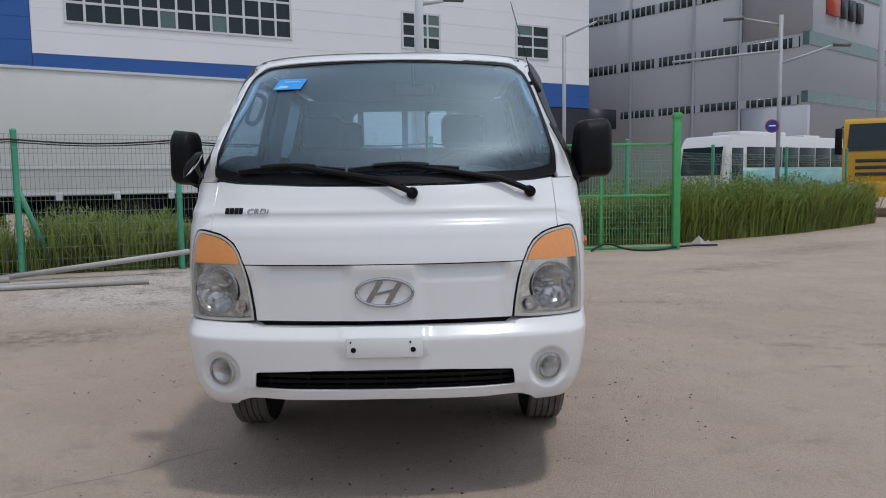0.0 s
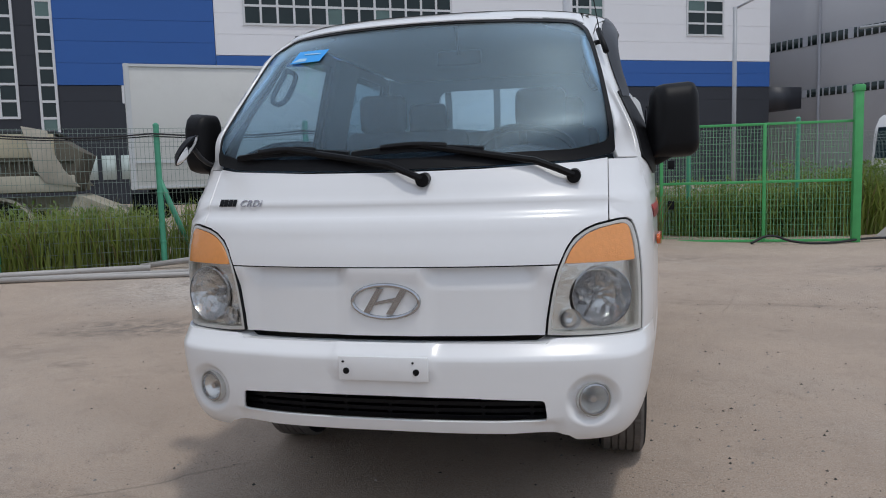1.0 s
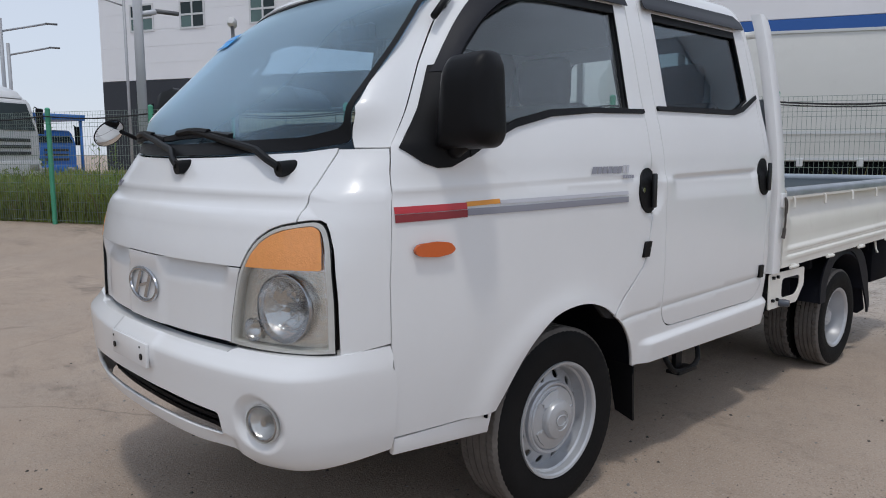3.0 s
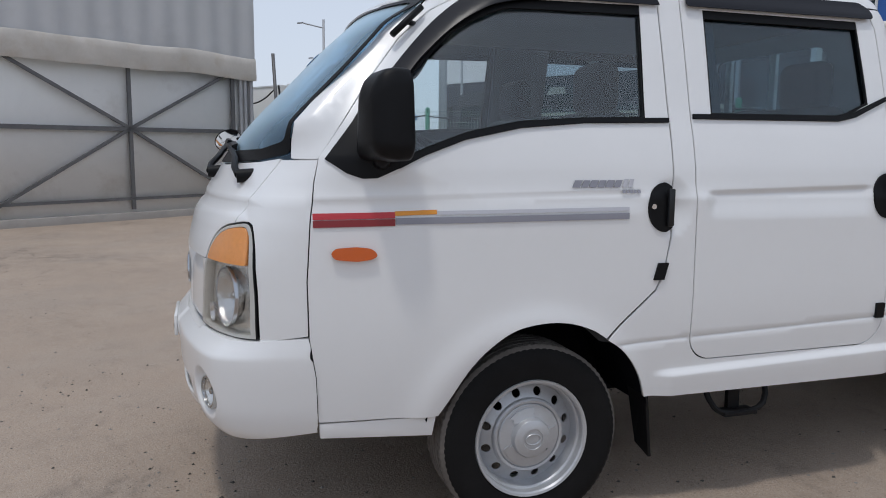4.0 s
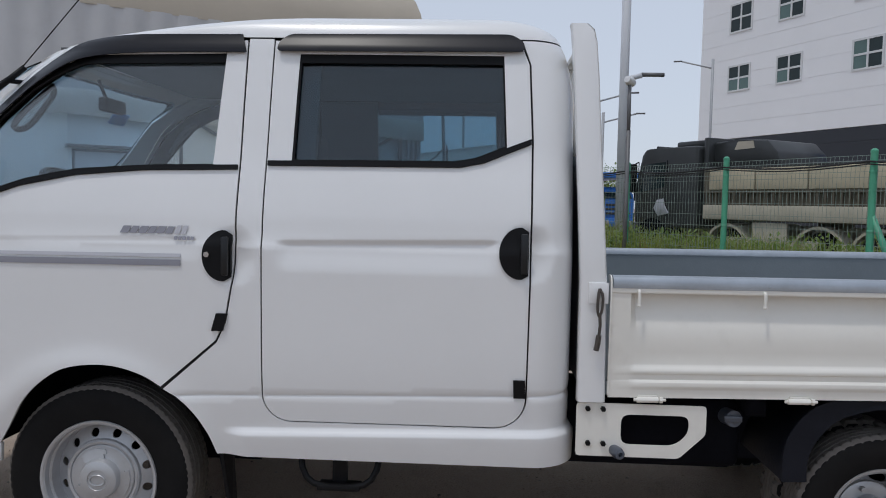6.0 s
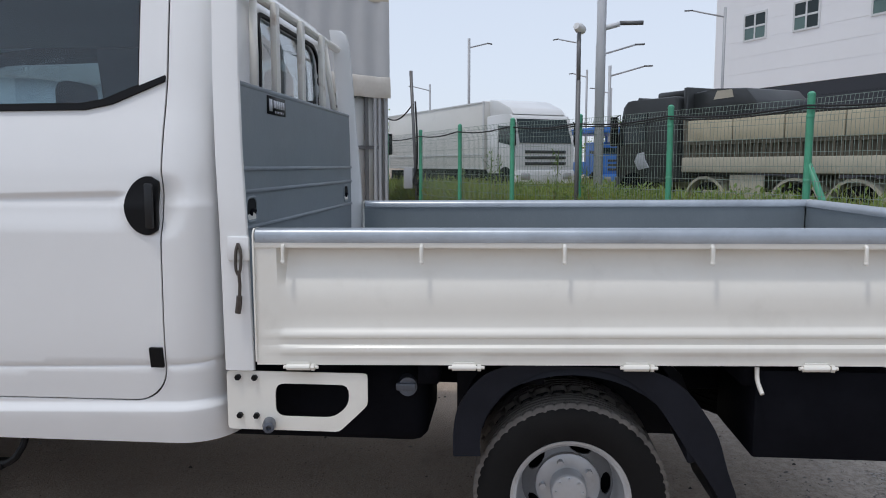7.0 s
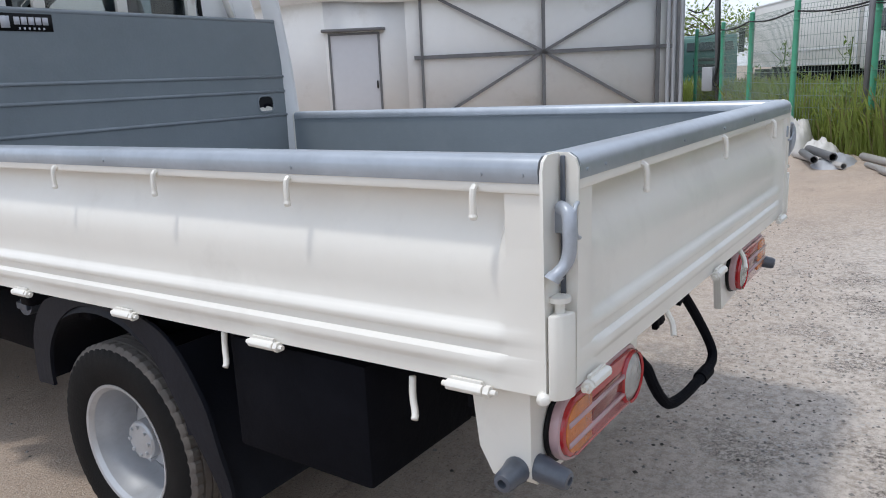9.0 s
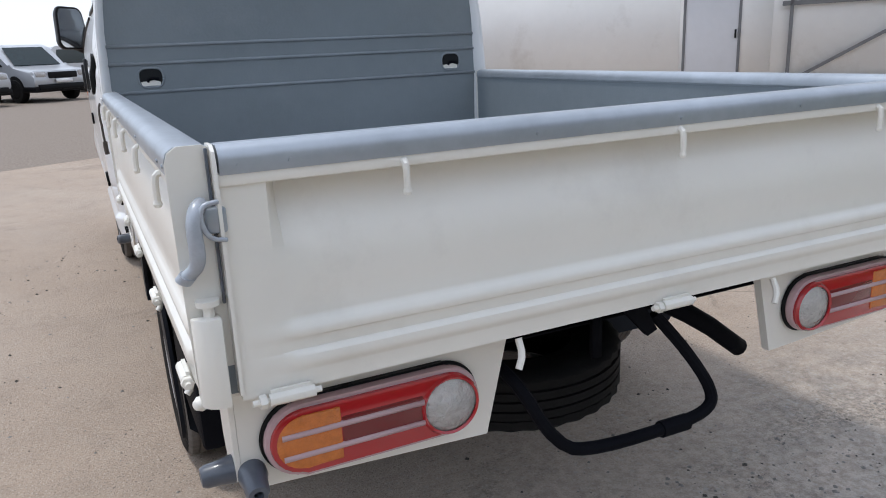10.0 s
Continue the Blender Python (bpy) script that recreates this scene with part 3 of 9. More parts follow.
# the bumper wraps round the corner: laid out by length along its outline
bump_w = curve_of((0.36, 0.79), (0.40, 0.818), (0.45, 0.838), (0.55, 0.858), (0.64, 0.869), (0.70, 0.871), (0.73, 0.870))
bump_n = curve_of((0.36, 0.135), (0.385, 0.097), (0.41, 0.075), (0.45, 0.058), (0.52, 0.047), (0.60, 0.043), (0.655, 0.041), (0.668, 0.045), (0.680, 0.056), (0.70, 0.076), (0.73, 0.098))
BUMP = np.array(flowing([(0.0, 0.0), (0.15, 0.002), (0.30, 0.009), (0.45, 0.023), (0.60, 0.046), (0.72, 0.072), (0.80, 0.096), (0.86, 0.127), (0.905, 0.18), (0.935, 0.25), (0.955, 0.34),
                         (0.967, 0.42), (0.98, 0.55), (0.993, 0.70), (1.0, 0.85)], 14))
BPX, BPF = BUMP[:, 0], BUMP[:, 1]
_arc = np.r_[0, np.cumsum(np.hypot(np.diff(0.85 * BPX), np.diff(BPF)))]


def bump_surf(s, z):
    a = abs(s)
    return (math.copysign(bump_w(z) * float(np.interp(a, _arc, BPX)), s), bump_n(z) + float(np.interp(a, _arc, BPF)), z)


def bump_s(x):
    return math.copysign(float(np.interp(abs(x) / 0.85, BPX, _arc)), x)


def bump_y(x, z):
    return bump_n(z) + float(np.interp(abs(x) / bump_w(z), BPX, BPF))


HANDLES = ((1.676, 1.112), (2.650, 1.142))


def side_relief(x, y, z):
    """Pressings of the cab side: arch flare, handle dishes, the sunk band of the rear door, sill ledge."""
    o = 0.014 * math.exp(-((math.hypot(y - 1.19, z - 0.325) - 0.40) / 0.06) ** 2)
    for hy, hz in HANDLES:
        d = math.hypot((y - hy + 0.005) / 0.088, (z - hz) / 0.104)
        if d < 1:
            o -= 0.024 * (1 - d * d) ** 1.6
    zt = 1.160 + 0.022 * (y - 1.80)
    o -= 0.014 * smooth(1.80, 1.86, y) * (1 - smooth(2.50, 2.56, y)) * (1 - smooth(zt - 0.008, zt + 0.010, z)) * smooth(1.06, 1.15, z)
    zf = 1.148 + 0.018 * (y - 0.45)
    o -= 0.006 * (1 - smooth(1.50, 1.60, y)) * (1 - smooth(zf - 0.010, zf + 0.010, z)) * smooth(1.09, 1.14, z)
    o -= 0.005 * (1 - smooth(0.0, 0.007, abs(z - 0.662 - 0.03 * (y - 2.2)))) * smooth(1.44, 1.5, y)
    zs = 0.540 + 0.028 * (y - 2.2)
    o += 0.022 * (1 - smooth(zs - 0.014, zs + 0.012, z)) * smooth(1.62, 1.72, y)
    return o


def rows_of(z_at, y0, y1, steps):
    return [((y0, z_at(y0) + d), (y1, z_at(y1) + d)) for d in steps]


PRESS = rows_of(lambda y: 0.662 + 0.03 * (y - 2.2), 1.45, 2.78, (-0.0075, -0.004, 0.0, 0.004, 0.0075)) + \
    rows_of(lambda y: 0.540 + 0.028 * (y - 2.2), 1.60, 2.78, (-0.015, -0.008, -0.001, 0.006, 0.013)) + \
    rows_of(lambda y: 1.160 + 0.022 * (y - 1.80), 1.79, 2.57, (-0.009, -0.004, 0.001, 0.006, 0.011)) + \
    rows_of(lambda y: 1.148 + 0.018 * (y - 0.45), 0.45, 1.60, (-0.011, -0.004, 0.004, 0.011))
truck = thing("pickup_truck", "white double-cab light truck with drop-side bed on bare concrete", "truck")

FD = [(0.470, 0.447), (0.462, 0.60), (0.442, 0.722), (0.438, 0.90), (0.450, 1.08), (0.466, 1.20), (0.483, 1.272), (0.565, 1.385),
      (0.655, 1.515), (0.765, 1.655), (0.865, 1.745), (0.975, 1.805), (1.10, 1.838), (1.30, 1.846), (1.668, 1.846), (1.674, 1.41),
      (1.674, 1.19), (1.668, 1.03), (1.645, 0.895), (1.615, 0.83)] + \
     flowing([(1.432, 0.672), (1.375, 0.706), (1.29, 0.733), (1.20, 0.739), (1.10, 0.722), (1.02, 0.675), (0.95, 0.605), (0.888, 0.505), (0.850, 0.447)])
FDW = [(0.715, 1.262), (0.80, 1.298), (0.93, 1.345), (1.12, 1.384), (1.35, 1.403), (1.585, 1.412), (1.60, 1.80), (1.10, 1.79), (1.00, 1.755),
       (0.90, 1.69), (0.80, 1.59), (0.715, 1.485)]
def door_corner(cy, cz, r, a0, n=9):
    return [(cy + r * math.cos(radians(a0 + 90 * k / n)), cz + r * math.sin(radians(a0 + 90 * k / n))) for k in range(n + 1)]


RD = [(1.766, 1.846), (1.770, 1.17)] + door_corner(1.868, 0.657, 0.093, 180) + door_corner(2.542, 0.667, 0.100, 270) + [ (2.646, 1.14), (2.646, 1.51), (2.635, 1.77), (2.605, 1.846)]
RDW = [(1.855, 1.80), (1.850, 1.428), (2.40, 1.432), (2.47, 1.445), (2.565, 1.485), (2.55, 1.80)]
SIDE = flowing([(1.612, 0.44), (1.585, 0.51), (1.545, 0.575), (1.495, 0.628), (1.440, 0.664)]) + [ (1.621, 0.824), (1.652, 0.891), (1.675, 1.03), (1.681, 1.19),
        (1.681, 1.41), (1.675, 1.852), (1.760, 1.852), (1.764, 1.17)] + door_corner(1.868, 0.657, 0.0985, 180) + door_corner(2.542, 0.667, 0.1055, 270) + [(2.652, 1.14), (2.653, 1.51), (2.642, 1.77), (2.612, 1.852),
        (2.89, 1.852), (2.93, 1.60), (2.93, 0.44)]
LAMP_IN = [(0.502, 0.727), (0.507, 0.781), (0.520, 0.858), (0.535, 0.920), (0.548, 0.953), (0.563, 0.987), (0.586, 1.020), (0.620, 1.045), (0.654, 1.059), (0.688, 1.066), (0.718, 1.072)]
LAMP_OUT = [(0.741, 1.073), (0.756, 1.065), (0.767, 1.046), (0.779, 1.0), (0.786, 0.939), (0.790, 0.862), (0.791, 0.784), (0.790, 0.722)]
LAMP = flowing(LAMP_IN + LAMP_OUT, 2) + [(0.736, 0.7195), (0.643, 0.7205), (0.557, 0.723)]
CORNER = [(front_y(0.692, z), z) for z in np.linspace(1.262, 1.0725, 26)] + [(front_y(0.720, 1.0775), 1.0775)] + \
         [(front_y(x + 0.0045, z + 0.005 * (z > 1.05)), z + 0.005 * (z > 1.05)) for x, z in LAMP_OUT] + [(front_y(0.795, 0.717), 0.717), (0.437, 0.734), (0.434, 0.90), (0.446, 1.08), (0.462, 1.20), (0.478, 1.264)]


def ws_edge(z):
    """Half-width of the windscreen opening at a height."""
    return float(np.interp(z, (1.25, 1.30, 1.385, 1.46, 1.575, 1.68, 1.80, 1.85), (0.722, 0.718, 0.709, 0.697, 0.675, 0.649, 0.610, 0.590)))


PILLAR = [(front_y(ws_edge(z) + 0.003, z), z) for z in (1.8575, 1.83, 1.80, 1.76, 1.70, 1.64, 1.57, 1.50, 1.44, 1.38, 1.32, 1.268)] + \
         [(0.480, 1.268), (0.562, 1.387), (0.652, 1.517), (0.762, 1.658), (0.863, 1.749), (0.974, 1.809), (1.10, 1.842), (1.30, 1.850), (1.30, 1.8575)]
HOOD_R = [(0.5395, 0.9445), (0.545, 0.957), (0.560, 0.992), (0.583, 1.0255), (0.618, 1.0505), (0.653, 1.0645), (0.687, 1.0715), (0.687, 1.12), (0.687, 1.17), (0.687, 1.266), (0.60, 1.254),
          (0.30, 1.240)]
HOOD = [(-0.2, 0.9445), (0.2, 0.9445)] + HOOD_R + [(0.0, 1.236)] + [(-x, z) for x, z in reversed(HOOD_R)]
GRILLE = [(-0.4975, 0.7265), (0.4975, 0.7265), (0.503, 0.781), (0.516, 0.858), (0.5305, 0.920), (0.5375, 0.9405), (-0.5375, 0.9405), (-0.5305, 0.920), (-0.516, 0.858), (-0.503, 0.781)]
WS = rounded([(-0.714, 1.282), (-0.60, 1.262), (-0.30, 1.250), (0.0, 1.246), (0.30, 1.250), (0.60, 1.262), (0.714, 1.282), (0.706, 1.385), (0.694, 1.46), (0.672, 1.575),
              (0.646, 1.68), (0.618, 1.765), (0.575, 1.803), (0.30, 1.812), (0.0, 1.815), (-0.30, 1.812), (-0.575, 1.803), (-0.618, 1.765), (-0.646, 1.68),
              (-0.672, 1.575), (-0.694, 1.46), (-0.706, 1.385)], 0.02, 3)
WSIN = rounded([(-0.697, 1.322), (-0.58, 1.296), (0.0, 1.282), (0.58, 1.296), (0.697, 1.322), (0.683, 1.44), (0.661, 1.56), (0.635, 1.67), (0.606, 1.755), (0.565, 1.789),
                (0.0, 1.802), (-0.565, 1.789), (-0.606, 1.755), (-0.635, 1.67), (-0.661, 1.56), (-0.683, 1.44)], 0.03, 4)


def grille_relief(x, y, z):
    """Two hollows under the bonnet's edge, flush at the middle pad and beside the lamps."""
    top = smooth(0.87, 0.938, z)
    c = 1 - smooth(0.110, 0.165, abs(x)) + smooth(0.440, 0.505, abs(x))
    return -0.016 - 0.016 * top + c * (0.006 + 0.025 * top)


bm = bmesh.new()
sheet(bm, front_surf, HOOD, th=0.015, cell=0.018)
part("hood_panel", bm, PAINT, truck)
bm = bmesh.new()
sheet(bm, front_surf, GRILLE, th=0.01, off=grille_relief, cell=0.018)
part("grille_panel", bm, PAINT, truck)
bm = bmesh.new()
sheet(bm, front_surf, [(-0.573, 1.809), (-0.30, 1.816), (0.0, 1.819), (0.30, 1.816), (0.573, 1.809), (0.604, 1.790), (0.586, 1.8575), (-0.586, 1.8575), (-0.604, 1.790)], th=0.01)
part("windscreen_header", bm, PAINT, truck)
ws = bmesh.new()
sheet(ws, front_surf, WS, th=0.005, cell=0.05, off=lambda x, y, z: -0.006)
windscreen = part("windscreen", ws, WINDSCREEN, truck, "raked clear windscreen with a black border")
bm = bmesh.new()
sheet(bm, front_surf, WS, [WSIN], th=0.003, off=lambda x, y, z: -0.001)
part("windscreen_border", bm, BLACK, windscreen)
lip_in = [(ws_edge(z) - 0.010, z) for z in np.linspace(1.30, 1.75, 19)] + [(0.607, 1.768), (0.592, 1.786), (0.568, 1.797), (0.45, 1.803), (0.30, 1.806), (0.15, 1.808)]
lip_out = [(ws_edge(z) + 0.026, z) for z in np.linspace(1.30, 1.75, 19)] + [(0.642, 1.790), (0.628, 1.816), (0.598, 1.836), (0.45, 1.846), (0.30, 1.849), (0.15, 1.851)]
bm = bmesh.new()   # painted edge standing proud round the glass
sheet(bm, front_surf, lip_in[-3:] + [(0.0, 1.809)] + [(-x, z) for x, z in reversed(lip_in)] + [(-x, z) for x, z in lip_out] + [(0.0, 1.852)] + lip_out[:-4:-1], th=0.014, cell=0.02,
      off=lambda x, y, z: -0.002 + 0.0075 * smooth(1.30, 1.42, z) * (1 - smooth(0.10, 0.44, x)) * (1 - smooth(0.004, 0.024, max(abs(x) - ws_edge(z), z - 1.815))))
part("windscreen_surround", bm, PAINT, truck)
bm = bmesh.new()
sheet(bm, front_surf, [(-0.506, 1.664), (-0.380, 1.667), (-0.356, 1.718), (-0.482, 1.716)], th=0.001, off=lambda x, y, z: 0.001)
part("sticker", bm, STICKERBLUE, windscreen, "small blue paper sticker")
bm = bmesh.new()
sheet(bm, front_surf, [(-0.497, 1.669), (-0.440, 1.671), (-0.436, 1.682), (-0.470, 1.684)], th=0.001, off=lambda x, y, z: 0.0025)
sheet(bm, front_surf, [(-0.455, 1.699), (-0.385, 1.698), (-0.383, 1.702), (-0.455, 1.704)], th=0.001, off=lambda x, y, z: 0.0025)
part("sticker_mark", bm, PALEBLUE, windscreen)

# roof: rings that close towards the crown
bm = bmesh.new()
rings = []
for z in (1.8555, 1.870, 1.885, 1.900, 1.912, 1.924, 1.934, 1.943, 1.951, 1.958, 1.964, 1.969, 1.973, 1.975):
    w, y0, yb = half_w(z), nose(z) + DEP, tail(z) - RC
    half = []
    for k in range(25):
        p = math.pi / 2 * k / 24
        half.append((w * math.sin(p) ** (2 / NE), y0 - DEP * math.cos(p) ** (2 / NE)))
    half += [(w, y0 + (yb - y0) * k / 12) for k in range(1, 12)]
    rc = min(RC, w * 0.8)
    half += [(w - rc + rc * math.cos(math.pi / 2 * k / 8), yb + RC * math.sin(math.pi / 2 * k / 8)) for k in range(9)]
    half.append((0.0, yb + RC))
    ring = half + [(-x, y) for x, y in half[-2:0:-1]]
    rings.append([bm.verts.new((x, y, z + 0.002)) for x, y in ring])
for a, b in zip(rings, rings[1:]):
    for k in range(len(a)):
        bm.faces.new((a[k], a[(k + 1) % len(a)], b[(k + 1) % len(a)], b[k]))
bm.faces.new(rings[-1])
part("roof", fix(bm), PAINT, truck, smooth=50)
bm = bmesh.new()
box(bm, -0.62, 0.62, 0.95, 2.66, 1.825, 1.835)
part("headliner", bm, HEADLINER, truck)


def text_bars(name, parent, mat, surf, off, u0, v0, widths, h, gap=0.006, slant=0.25, side=1):
    u = u0
    for w in widths:
        q = bmesh.new()
        sheet(q, surf, [(u, v0), (u + w, v0), (u + w + slant * h, v0 + h), (u + slant * h, v0 + h)], th=0.001, cell=0.05, off=lambda x, y, z: off, side=side)
        part(name, q, mat, parent)
        u += w + gap


for sd in (1, -1):
    bm = bmesh.new()
    sheet(bm, side_surf, CORNER, th=0.012, side=sd)
    part("corner_panel", bm, PAINT, truck)
    bm = bmesh.new()
    sheet(bm, side_surf, PILLAR, th=0.02, cell=0.03, side=sd)
    part("front_pillar", bm, PAINT, truck)
    bm = bmesh.new()
    sheet(bm, side_surf, SIDE, th=0.014, cell=0.018, off=side_relief, lines=PRESS, side=sd)
    part("cab_side", bm, PAINT, truck)
    # the dark frame behind the shut lines
    bm = bmesh.new()
    shut = [(0.45, 0.47), (0.42, 0.74), (0.42, 1.0), (0.44, 1.2), (0.47, 1.25), (0.57, 1.37), (0.66, 1.50), (0.77, 1.64), (0.87, 1.73), (0.98, 1.79),
            (1.10, 1.825), (1.30, 1.848), (2.60, 1.848), (2.66, 1.77), (2.67, 0.70), (2.64, 0.57), (2.55, 0.54), (1.86, 0.54), (1.70, 0.60), (1.42, 0.655), (1.33, 0.735),
            (1.20, 0.752), (1.06, 0.72), (0.95, 0.62), (0.875, 0.50), (0.84, 0.47)]
    sheet(bm, side_surf, shut, [FDW, RDW], th=0.02, cell=0.05, off=lambda x, y, z: -0.0150 + min(0.0, side_relief(x, y, z)), side=sd)
    part("door_frame", bm, SEAM, truck)
    # dark sheet added behind the bonnet's side gap, standing in for its shade
    bm = bmesh.new()
    sheet(bm, front_surf, [(0.664, 1.10), (0.716, 1.10), (0.716, 1.258), (0.664, 1.258)], th=0.006, cell=0.03, off=lambda x, y, z: -0.018, side=sd)
    part("hood_seal", bm, SEAM, truck)

    bm = bmesh.new()
    sheet(bm, side_surf, FD, [FDW], th=0.012, cell=0.018, off=side_relief, lines=PRESS, side=sd)
    door = part("front_door", bm, PAINT, truck, "white front door with dark tinted window")
    bm = bmesh.new()
    sheet(bm, side_surf, [(0.705, 1.252), *FDW[1:5], (1.592, 1.405), (1.608, 1.808), (1.10, 1.80), (0.99, 1.765), (0.88, 1.69), (0.78, 1.59), (0.705, 1.50)], th=0.004, cell=0.06,
          off=lambda x, y, z: -0.016, side=sd)
    part("window_glass", bm, FRONTGLASS, door, "lightly tinted glass")
    bm = bmesh.new()   # black sail panel in front of the glass
    sheet(bm, side_surf, [(0.500, 1.266), (0.56, 1.225), (0.605, 1.210), (0.650, 1.212), (0.722, 1.245), (0.722, 1.512), (0.672, 1.504), (0.588, 1.378)], th=0.008, cell=0.02,
          off=lambda x, y, z: 0.006, side=sd)
    part("sail_panel", bm, BLACK, door)
    bm = bmesh.new()   # black moulding along the sill of the window
    sheet(bm, side_surf, [(0.715, 1.240), (0.80, 1.281), (0.93, 1.329), (1.12, 1.369), (1.35, 1.389), (1.671, 1.397), (1.671, 1.412), (1.35, 1.405),
                          (1.12, 1.386), (0.93, 1.347), (0.80, 1.300), (0.715, 1.262)], th=0.014, cell=0.02, off=lambda x, y, z: 0.009, side=sd)
    part("belt_moulding", bm, BLACK, door)
    bm = bmesh.new()   # black run channel round the glass
    sheet(bm, side_surf, [(0.700, 1.25), (0.700, 1.50), (0.785, 1.61), (0.885, 1.705), (0.99, 1.772), (1.095, 1.806), (1.61, 1.815), (1.592, 1.40)],
          [[(0.72, 1.27), (0.81, 1.31), (0.94, 1.357), (1.12, 1.394), (1.35, 1.410), (1.584, 1.417), (1.597, 1.768), (1.10, 1.760), (1.012, 1.728), (0.915, 1.675), (0.815, 1.575), (0.72, 1.475)]],
          th=0.01, cell=0.04, off=lambda x, y, z: -0.003, side=sd)
    part("window_seal", bm, BLACK, door)
    bm = bmesh.new()   # smoked rain visor
    low_edge = flowing([(0.665, 1.482), (0.737, 1.499), (0.818, 1.586), (0.914, 1.674), (1.008, 1.735), (1.105, 1.772), (1.30, 1.794), (1.672, 1.799)], 4)
    top_edge = flowing([(1.650, 1.866), (1.30, 1.862), (1.10, 1.843), (0.99, 1.797), (0.893, 1.726), (0.805, 1.638), (0.688, 1.503)], 4)
    ly_, lz_ = [q[0] for q in low_edge], [q[1] for q in low_edge]
    sheet(bm, side_surf, low_edge + top_edge, th=0.004, cell=0.018,
          off=lambda x, y, z: 0.006 + (0.002 + 0.007 * smooth(0.75, 1.1, y)) * (1 - smooth(0.0, 0.065, z - float(np.interp(y, ly_, lz_)))), side=sd)
    part("rain_visor", bm, SMOKED, door, "smoked plastic rain visor")
    bm = bmesh.new()
    sheet(bm, side_surf, rounded([(0.505, 0.985), (0.52, 0.968), (0.585, 0.962), (0.63, 0.968), (0.648, 0.980), (0.63, 1.000), (0.585, 1.006), (0.52, 1.002)], 0.01, 2), th=0.012, cell=0.02,
          off=lambda x, y, z: 0.016, side=sd)
    part("side_marker", bm, MARKER, door, "amber side marker lamp")

    def stripe(name, a, b, z0, z1, mat, o=0.0045):
        q = bmesh.new()
        sheet(q, side_surf, [(a, z0), (b, z0 + 0.004), (b, z1 + 0.004), (a, z1)], th=0.002, cell=0.012, off=lambda x, y, z: side_relief(x, y, z) + o, side=sd)
        part(name, q, mat, door)
    stripe("stripe_red", 0.456, 0.700, 1.087, 1.106, RED)
    stripe("stripe_dark_red", 0.456, 0.700, 1.064, 1.085, DARKRED)
    stripe("stripe_amber", 0.700, 0.830, 1.098, 1.112, AMBERPAINT)
    stripe("stripe_silver", 0.832, 1.50, 1.100, 1.112, SILVERDECAL)
    stripe("stripe_grey", 0.702, 1.50, 1.072, 1.092, GREYDECAL)
    text_bars("badge_bar", door, GREYDECAL, side_surf, 0.004, 1.29, 1.180, (0.028, 0.024, 0.028, 0.024, 0.028, 0.024), 0.024, gap=0.004, slant=0.5, side=sd)
    text_bars("badge_bar", door, SILVERDECAL, side_surf, 0.004, 1.475, 1.180, (0.016, 0.016), 0.028, gap=0.005, slant=0.35, side=sd)
    text_bars("badge_bar", door, GREYDECAL, side_surf, 0.004, 1.475, 1.160, (0.012, 0.010, 0.012, 0.010, 0.012), 0.012, gap=0.003, slant=0, side=sd)

    bm = bmesh.new()
    sheet(bm, side_surf, RD, [RDW], th=0.012, cell=0.018, off=side_relief, lines=PRESS, side=sd)
    door2 = part("rear_door", bm, PAINT, truck, "white rear door with dark tinted window")
    bm = bmesh.new()
    sheet(bm, side_surf, [(1.848, 1.808), (1.843, 1.42), (2.40, 1.424), (2.48, 1.438), (2.575, 1.478), (2.558, 1.808)], th=0.004, cell=0.08, off=lambda x, y, z: -0.016, side=sd)
    part("window_glass", bm, SIDEGLASS, door2, "dark tinted glass")
    bm = bmesh.new()
    sheet(bm, side_surf, [(1.772, 1.412), (2.41, 1.416), (2.49, 1.432), (2.645, 1.497), (2.645, 1.514), (2.48, 1.450), (2.40, 1.433), (1.772, 1.428)], th=0.014, cell=0.02,
          off=lambda x, y, z: 0.009, side=sd)
    part("belt_moulding", bm, BLACK, door2)
    bm = bmesh.new()
    sheet(bm, side_surf, [(1.843, 1.813), (1.838, 1.42), (2.40, 1.424), (2.48, 1.437), (2.578, 1.478), (2.562, 1.813)],
          [[(1.862, 1.770), (1.858, 1.436), (2.397, 1.440), (2.462, 1.452), (2.560, 1.492), (2.546, 1.770)]], th=0.01, cell=0.04, off=lambda x, y, z: -0.003, side=sd)
    part("window_seal", bm, BLACK, door2)
    bm = bmesh.new()
    sheet(bm, side_surf, rounded([(1.776, 1.801), (2.618, 1.806), (2.616, 1.845), (2.575, 1.872), (1.815, 1.868), (1.782, 1.840)], 0.02, 3), th=0.004, cell=0.018,
          off=lambda x, y, z: 0.007 + 0.013 * (1 - smooth(0.0, 0.065, z - 1.80)), side=sd)
    part("rain_visor", bm, SMOKED, door2, "smoked plastic rain visor")
    # door handles: a half-round black plate with a pull bar, and a lock
    for dr, (hy, hz) in zip((door, door2), HANDLES):
        bm = bmesh.new()
        half = [(hy - 0.009, hz - 0.070), (hy - 0.030, hz - 0.083)] + [(hy - 0.034 - 0.070 * math.cos(a), hz + 0.084 * math.sin(a)) for a in np.linspace(-1.45, 1.45, 17)] + [(hy - 0.030, hz + 0.083), (hy - 0.009, hz + 0.070)]
        sheet(bm, side_surf, half, th=0.02, cell=0.02, off=lambda x, y, z: 0.006, side=sd)
        hd = part("door_handle", bm, BLACK, dr, "half-round black plastic door handle")
        bm = bmesh.new()
        xx = half_w(hz) + 0.008
